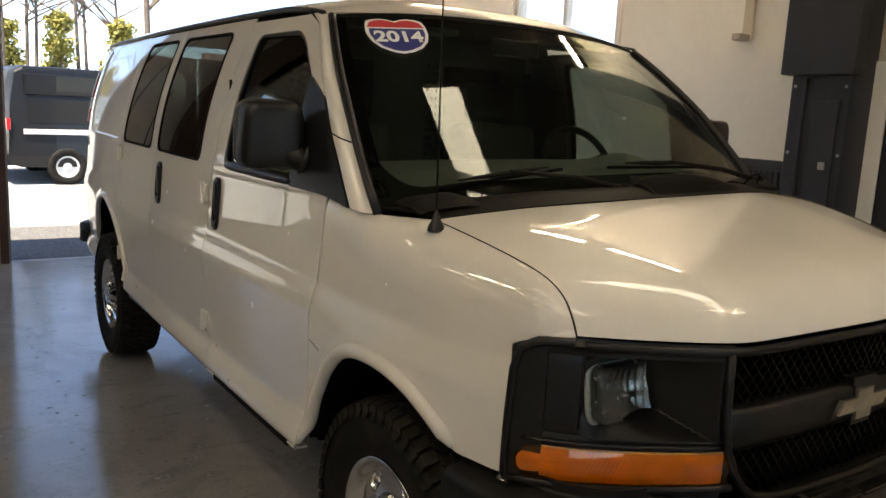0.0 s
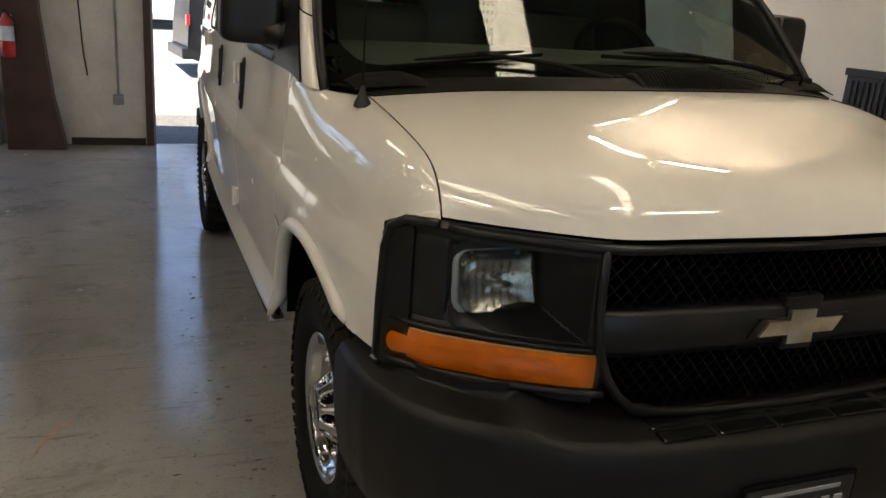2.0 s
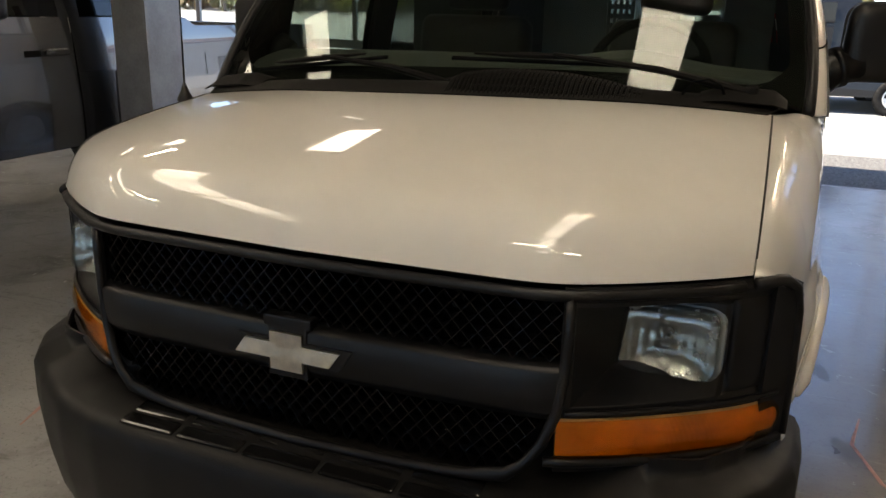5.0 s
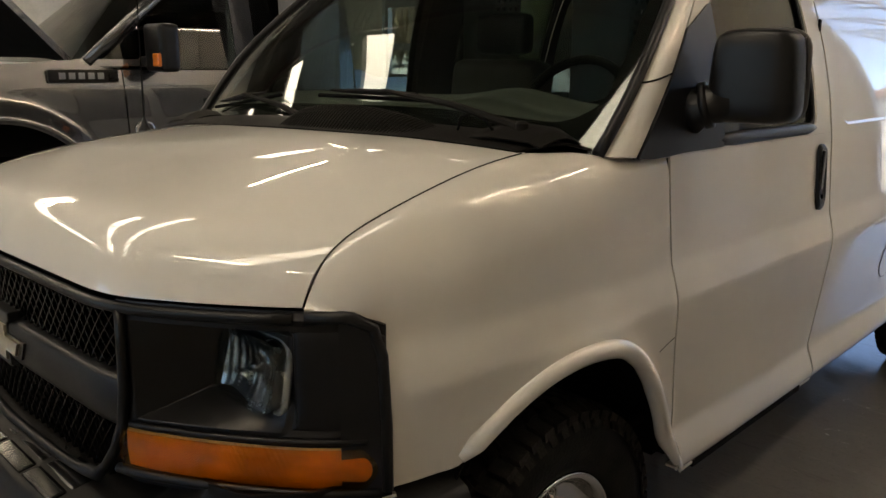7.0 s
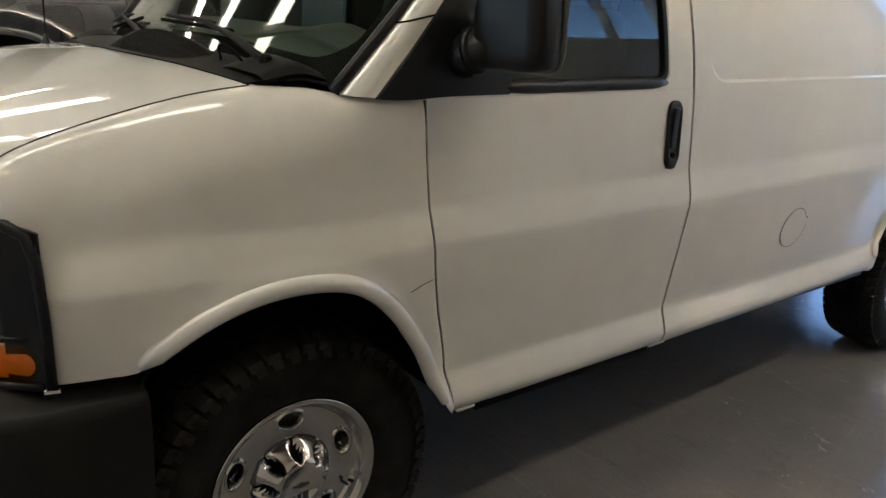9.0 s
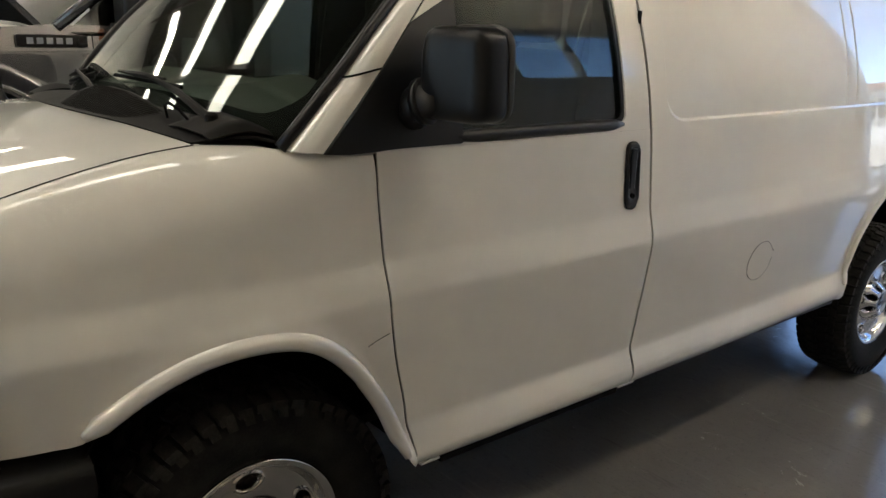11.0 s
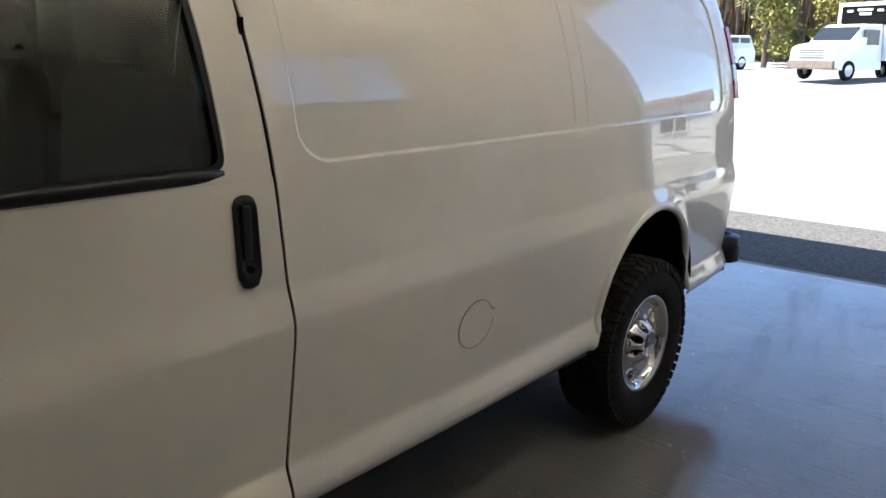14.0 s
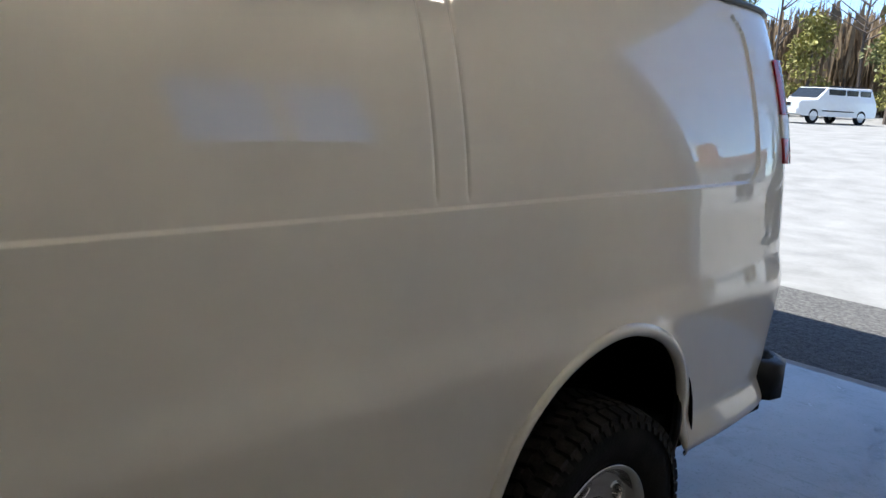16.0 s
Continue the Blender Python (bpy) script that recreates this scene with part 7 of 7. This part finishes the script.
def evergreen(x, y, h, w, seed, mat):
    z = ground_z(x, y)
    t = empty("evergreen_tree", "dense sunlit evergreen with yellow-green foliage", "tree", (x, y, z), "trees along the yard")
    part("trunk", sweep([(0, 0, 0), (0.05, 0, h * 0.5), (0, 0.03, h * 0.95)], [0.16, 0.09, 0.02], 8), M_BARK, t)
    r = random.Random(seed)
    bits = []
    for k in range(26):
        f = r.random() ** 0.8
        rad = w * (1 - f * 0.85) * r.uniform(0.5, 1.0)
        a = r.uniform(0, 2 * math.pi)
        v_, f_ = leaf_clump(seed * 100 + k, 130, (0.55 * w * 0.6, 0.55 * w * 0.6, h * 0.11), 0.16)
        bits.append(([(p[0] + rad * math.cos(a) * 0.7, p[1] + rad * math.sin(a) * 0.7, p[2] + h * (0.08 + 0.85 * f)) for p in v_], f_))
    part("crown", joined(*bits), mat, t)
    return t


def bare_tree(x, y, h, seed):
    z = ground_z(x, y)
    t = empty("bare_tree", "leafless tree with thin grey-brown branches", "tree", (x, y, z), "trees along the yard")
    r = random.Random(seed)
    part("trunk", sweep([(0, 0, 0), (r.uniform(-.2, .2), 0, h * 0.4), (r.uniform(-.4, .4), r.uniform(-.3, .3), h)], [0.13, 0.085, 0.015], 8), M_BARK, t)
    limbs = []
    for k in range(22):
        f = r.uniform(0.3, 0.92)
        a, L = r.uniform(0, 2 * math.pi), h * 0.42 * (1.15 - f)
        p = Vector((0, 0, h * f)); d = Vector((math.cos(a), math.sin(a), r.uniform(0.4, 1.0))).normalized()
        q = p + d * L
        limbs.append(sweep([p, p.lerp(q, 0.5) + Vector((r.uniform(-.1, .1), r.uniform(-.1, .1), 0.05)), q], [0.06, 0.035, 0.008], 5))
        for _ in range(4):
            s0 = p.lerp(q, r.uniform(0.3, 0.95)); e = s0 + Vector((r.gauss(0, .5), r.gauss(0, .5), r.uniform(0.1, .9))) * L * 0.4
            limbs.append(sweep([s0, e], [0.02, 0.005], 4))
    part("branchwork", joined(*limbs), M_BARK, t)
    return t


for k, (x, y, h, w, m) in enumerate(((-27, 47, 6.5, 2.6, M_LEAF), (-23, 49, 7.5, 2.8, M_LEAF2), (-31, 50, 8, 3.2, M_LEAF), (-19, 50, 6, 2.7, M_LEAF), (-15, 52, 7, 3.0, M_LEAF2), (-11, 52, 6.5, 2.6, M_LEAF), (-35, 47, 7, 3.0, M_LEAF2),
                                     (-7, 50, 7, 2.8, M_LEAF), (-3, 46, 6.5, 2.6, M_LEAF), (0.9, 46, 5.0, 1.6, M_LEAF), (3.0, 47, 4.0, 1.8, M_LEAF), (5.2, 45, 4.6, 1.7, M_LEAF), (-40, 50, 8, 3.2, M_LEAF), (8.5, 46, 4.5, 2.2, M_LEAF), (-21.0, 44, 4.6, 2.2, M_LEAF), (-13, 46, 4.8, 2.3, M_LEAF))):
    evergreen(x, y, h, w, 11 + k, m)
for k, (x, y, h) in enumerate(((-29, 54, 13), (-24, 56, 14), (-18, 55, 13), (-12, 56, 14), (-6, 54, 13), (-2, 50, 12), (1.5, 50, 13), (5, 52, 13), (9, 50, 12), (-34, 54, 13), (4.6, 25.0, 11), (17, 33, 13), (0.3, 47, 12), (2.6, 45, 13), (4.4, 51, 14), (6.3, 46, 12), (3.4, 56, 14), (8.0, 53, 13), (1.2, 54, 13))):
    bare_tree(x, y, h, 70 + k)
woods = []
rng = random.Random(3)
for k in range(150):
    a = rng.uniform(-0.95, -0.06)
    d = rng.uniform(62, 78)
    x, y = math.sin(a) * d, math.cos(a) * d
    v_, f_ = leaf_clump(900 + k, 190, (2.4, 2.4, 2.6), 0.24)
    woods.append(([(p[0] + x, p[1] + y, p[2] + ground_z(x, y) + rng.uniform(1.0, 6.0)) for p in v_], f_))
tagged(part("far_woods", joined(*woods), material("brown_woods", (0.2, 0.14, 0.08), 0.9, vary=0.4, scale=0.4, second=(0.3, 0.21, 0.12))), "brown leafless woods behind the yard", "woods", kind="stuff")


def simple_wheel(at, r, parent, face):
    w = part("wheel", ([(x * 0.8, y * r / 0.395, z * r / 0.395) for x, y, z in TYRE[0]], TYRE[1]), M_RUBBER, parent, smooth=True)
    w.matrix_basis = Matrix.Translation(at) @ pose(0, 0, 0, 0, 0, face)
    v_, f_ = lathe([(0.03, 0.22), (0.088, 0.228), (0.06, 0.19), (0.045, 0.12), (0.07, 0.06), (0.075, 0.0005)], 28)
    part("rim", ([(x, y * r / 0.395, z * r / 0.395) for x, y, z in v_], f_), M_STEELWHEEL, w, smooth=True)


def car_shell(name, parent, length, half, prof, mat, z0):
    """Body from a side outline (along, height), rounded across the width."""
    verts, faces = [], []
    n = len(prof)
    xs_ = [(-1.0, 0.10), (-0.97, 0.03), (-0.9, 0.0), (0.0, -0.0), (0.9, 0.0), (0.97, 0.03), (1.0, 0.10)]
    for u, ins in xs_:
        for a, z in prof:
            f = max(0.0, (z - 1.0) / 1.2)
            verts.append((u * (half - 0.16 * f), a * (1 - ins * 0.05), z - ins * (0.6 if z > z0 + 0.1 else 0)))
    for i in range(len(xs_) - 1):
        for k in range(n):
            j = (k + 1) % n
            faces.append((i * n + k, i * n + j, (i + 1) * n + j, (i + 1) * n + k))
    faces += [tuple(range(n))[::-1], tuple((len(xs_) - 1) * n + k for k in range(n))]
    bm = bmesh.new()
    me_ = bpy.data.meshes.new("tmp"); me_.from_pydata(verts, [], faces); bm.from_mesh(me_); bpy.data.meshes.remove(me_)
    bmesh.ops.recalc_face_normals(bm, faces=bm.faces)
    return part(name, bm, mat, parent)


# dark high-roof van, side on, across the yard
bv = empty("parked_van", "black high-roof cargo van parked in the yard", "van")
bv.matrix_basis = Matrix.Translation((-0.36, 17.4, -0.20)) @ pose(0, 0, 0, 0, 0, -85) @ Matrix.Scale(1.10, 4)
car_shell("body", bv, 4.0, 1.0, [(0.05, 0.40), (0.0, 0.62), (0.02, 1.0), (0.06, 1.5), (0.16, 2.04), (0.30, 2.12), (2.3, 2.12), (2.85, 1.55), (3.75, 1.28), (3.95, 1.0), (4.0, 0.5), (3.85, 0.35), (0.2, 0.35)], M_BLACKPAINT, 0.35)
box("moulding", (0.985, 0.25, 0.93), (1.012, 2.6, 1.02), M_STEELWHEEL, bv)
for z0, z1, y0, y1 in ((1.12, 1.56, 0.35, 2.0), (1.62, 1.98, 0.30, 2.0)):
    box("pressed_panel", (0.90, y0, z0), (0.965, y1, z1), M_BLACKPAINT, bv, bevel=0.02)
box("tail_lamp", (0.90, -0.015, 1.0), (1.003, 0.05, 1.2), M_RED, bv, bevel=0.01)
box("rear_bumper", (-0.98, -0.10, 0.38), (0.99, 0.10, 0.58), M_TRIM, bv, bevel=0.03)
for y in (0.95, 3.15):
    simple_wheel((0.94, y, 0.35), 0.35, bv, 0)
    simple_wheel((-0.94, y, 0.35), 0.35, bv, 180)
# pale vehicle beyond it
pv = empty("parked_car", "pale silver car parked behind the van", "car")
pv.matrix_basis = Matrix.Translation((-0.45, 24.0, ground_z(-1, 24) - 0.05)) @ pose(0, 0, 0, 0, 0, 10)
car_shell("body", pv, 4.6, 0.88, [(0.0, 0.5), (0.05, 0.95), (0.9, 1.02), (1.5, 1.45), (3.2, 1.48), (4.0, 1.0), (4.6, 0.9), (4.6, 0.4), (0.1, 0.35)], M_CARWHITE, 0.35)
box("rear_glass", (-0.6, 0.95, 1.06), (0.6, 1.30, 1.34), M_GAP, pv, bevel=0.02)
for x in (-0.72, 0.72):
    box("tail_lamp", (x - 0.12, -0.02, 0.72), (x + 0.12, 0.06, 0.9), M_RED, pv)
for y in (0.9, 3.6):
    simple_wheel((0.80, y, 0.32), 0.32, pv, 0); simple_wheel((-0.80, y, 0.32), 0.32, pv, 180)


M_CARWINDOW = material("dark_car_window", (0.02, 0.024, 0.027), 0.12, vary=0.2, spec=0.5)
M_BUMPERTAN = material("dusty_brown_bumper", (0.20, 0.155, 0.12), 0.7, vary=0.2)
# white estate car by the trees
sv = empty("parked_suv", "white sport utility car parked by the trees", "car")
SUV_AT = (-13.9, 40.5)
sv.matrix_basis = Matrix.Translation((SUV_AT[0], SUV_AT[1], ground_z(*SUV_AT))) @ pose(0, 0, 0, 0, 0, -18) @ Matrix.Scale(0.92, 4)
car_shell("body", sv, 5.4, 0.98, [(-2.7, 0.55), (-2.72, 1.0), (-2.55, 1.12), (-1.45, 1.2), (-0.75, 1.78), (2.3, 1.84), (2.62, 1.2), (2.7, 0.9), (2.68, 0.5), (2.4, 0.38), (-2.4, 0.38)], M_CARWHITE, 0.38)
for s in (1, -1):
    for y0, y1 in ((-0.72, 0.42), (0.52, 1.32), (1.46, 2.22)):
        box("side_window", (s * 0.885 - 0.03, y0, 1.24), (s * 0.885 + 0.03, y1, 1.70), M_CARWINDOW, sv, bevel=0.02)
    box("headlamp", (s * 0.72 - 0.16, -2.76, 0.85), (s * 0.72 + 0.16, -2.68, 1.03), M_LENS, sv, bevel=0.01)
    for y in (-1.65, 1.65):
        simple_wheel((s * 0.88, y, 0.38), 0.38, sv, 0 if s > 0 else 180)
part("windscreen", box_piece((-0.80, -0.02, -0.36), (0.80, 0.02, 0.36)), M_CARWINDOW, sv).matrix_basis = Matrix.Translation((0, -1.13, 1.50)) @ pose(0, 0, 0, -50, 0, 0)
for s in (1, -1):
    part("roof_rail", sweep([(s * 0.74, -0.55, 1.84), (s * 0.74, 2.1, 1.88)], 0.022, 6), M_TRIM, sv)
    box("sill_moulding", (s * 0.97 - 0.012, -1.1, 0.62), (s * 0.97 + 0.012, 1.1, 0.68), M_TRIM, sv, bevel=0.004)
box("grille", (-0.5, -2.76, 0.82), (0.5, -2.70, 1.0), M_TRIM, sv, bevel=0.01)
box("front_bumper", (-0.95, -2.80, 0.45), (0.95, -2.62, 0.72), M_CARWHITE, sv, bevel=0.04)
# white box truck
bt = empty("box_truck", "white cab box truck with dark cargo opening above the cab", "truck")
BT_AT = (-5.3, 31.7)
bt.matrix_basis = Matrix.Translation((BT_AT[0], BT_AT[1], ground_z(*BT_AT))) @ pose(0, 0, 0, 0, 0, -22) @ Matrix.Scale(0.88, 4)
car_shell("cab", bt, 3, 1.0, [(-1.9, 0.45), (-1.97, 0.72), (-1.97, 1.16), (-1.90, 1.28), (-1.70, 1.34), (-1.05, 1.44), (-0.40, 2.04), (-0.2, 2.12), (0.8, 2.14), (0.8, 0.42), (-1.6, 0.40)], M_CARWHITE, 0.5)
box("cargo_box", (-1.2, 0.85, 0.75), (1.2, 5.2, 3.0), M_CARWHITE, bt, bevel=0.02)
box("box_recess", (-1.0, 0.80, 2.12), (1.0, 0.846, 2.85), M_GAP, bt, bevel=0.01)
for x0, x1, z0 in ((-0.75, -0.5, 2.62), (-0.3, 0.35, 2.66), (-0.2, 0.3, 2.5), (0.55, 0.8, 2.62)):
    box("sign_bar", (x0, 0.77, z0), (x1, 0.796, z0 + 0.09), M_CARWHITE, bt, bevel=0.004)
part("windscreen", box_piece((-0.84, -0.02, -0.36), (0.84, 0.02, 0.36)), M_CARWINDOW, bt).matrix_basis = Matrix.Translation((0, -0.745, 1.75)) @ pose(0, 0, 0, -47, 0, 0)
for s in (1, -1):
    for k in range(6):
        box("sign_bar", (s * 1.2 - 0.004 + (0.004 if s > 0 else -0.004), 1.3, 2.7 - 0.3 * k), (s * 1.2 + 0.004 + (0.004 if s > 0 else -0.004), 4.8 - 0.5 * (k % 3), 2.86 - 0.3 * k), M_PARTITION, bt, bevel=0)
for s in (1, -1):
    box("side_window", (s * 0.93 - 0.03, -0.35, 1.35), (s * 0.93 + 0.03, 0.55, 1.90), M_CARWINDOW, bt, bevel=0.02)
    box("headlamp", (s * 0.78 - 0.14, -1.995, 0.88), (s * 0.78 + 0.14, -1.93, 1.14), M_LENS, bt)
    simple_wheel((s * 0.93, -1.1, 0.38), 0.38, bt, 0 if s > 0 else 180)
    simple_wheel((s * 0.95, 3.8, 0.38), 0.38, bt, 0 if s > 0 else 180)
    soft_box("door_mirror", (s * 1.12 - 0.06, -0.62, 1.25), (s * 1.12 + 0.06, -0.5, 1.6), M_CARWHITE, bt, 0.02)
box("front_bumper", (-1.0, -2.06, 0.44), (1.0, -1.9, 0.74), M_BUMPERTAN, bt, bevel=0.03)
box("grille", (-0.6, -2.0, 0.80), (0.6, -1.95, 1.18), M_STEELWHEEL, bt, bevel=0.02)
for k in range(4):
    box("grille_bar", (-0.56, -2.01, 0.84 + 0.085 * k), (0.56, -2.001, 0.865 + 0.085 * k), M_GAP, bt, bevel=0)

# white clapboard house with a red roof and a chimney, mirrored in the van's flank
hs = empty("house", "white clapboard house with red-brown roof and brick chimney", "house")
hs.matrix_basis = Matrix.Translation((9.4, 20.0, ground_z(9.4, 20.0))) @ pose(0, 0, 0, 0, 0, 75) @ Matrix.Scale(0.8, 4)
box("wall", (0, -5, 0), (8, 5, 3.1), M_HOUSE, hs, bevel=0.01)
part("roof", ([(-0.5, -5.5, 3.1), (8.5, -5.5, 3.1), (8.5, 5.5, 3.1), (-0.5, 5.5, 3.1), (4, -5.5, 3.8), (4, 5.5, 3.8), (-0.5, -5.5, 2.95), (8.5, -5.5, 2.95), (8.5, 5.5, 2.95), (-0.5, 5.5, 2.95)],
              [(0, 4, 5, 3), (1, 2, 5, 4), (0, 6, 7, 1), (0, 1, 4), (2, 8, 9, 3), (3, 5, 2), (0, 3, 9, 6), (1, 7, 8, 2), (6, 9, 8, 7)]), M_REDROOF, hs)
box("chimney", (1.6, 1.5, 3.2), (2.3, 2.2, 4.7), M_BRICK, hs, bevel=0.02)
box("cornice", (-0.35, -5.2, 2.78), (-0.002, 5.2, 2.945), M_HOUSE, hs, bevel=0.02)
for y in (-3.6, -1.4, 1.2, 3.4):
    wd = box("window", (-0.05, y - 0.45, 0.9), (-0.004, y + 0.45, 2.3), M_GAP, hs, bevel=0.01)
    box("window_frame", (-0.09, y - 0.55, 2.3), (-0.003, y + 0.55, 2.42), M_HOUSE, wd)
    box("window_bar", (-0.08, y - 0.03, 0.9), (-0.052, y + 0.03, 2.3), M_HOUSE, wd)
    box("sill", (-0.12, y - 0.55, 0.8), (-0.003, y + 0.55, 0.898), M_HOUSE, wd)
for k in range(16):
    box("clapboard", (-0.03, -5.0, 0.2 + 0.16 * k), (-0.002, 5.0, 0.33 + 0.16 * k), M_HOUSE, hs, bevel=0)
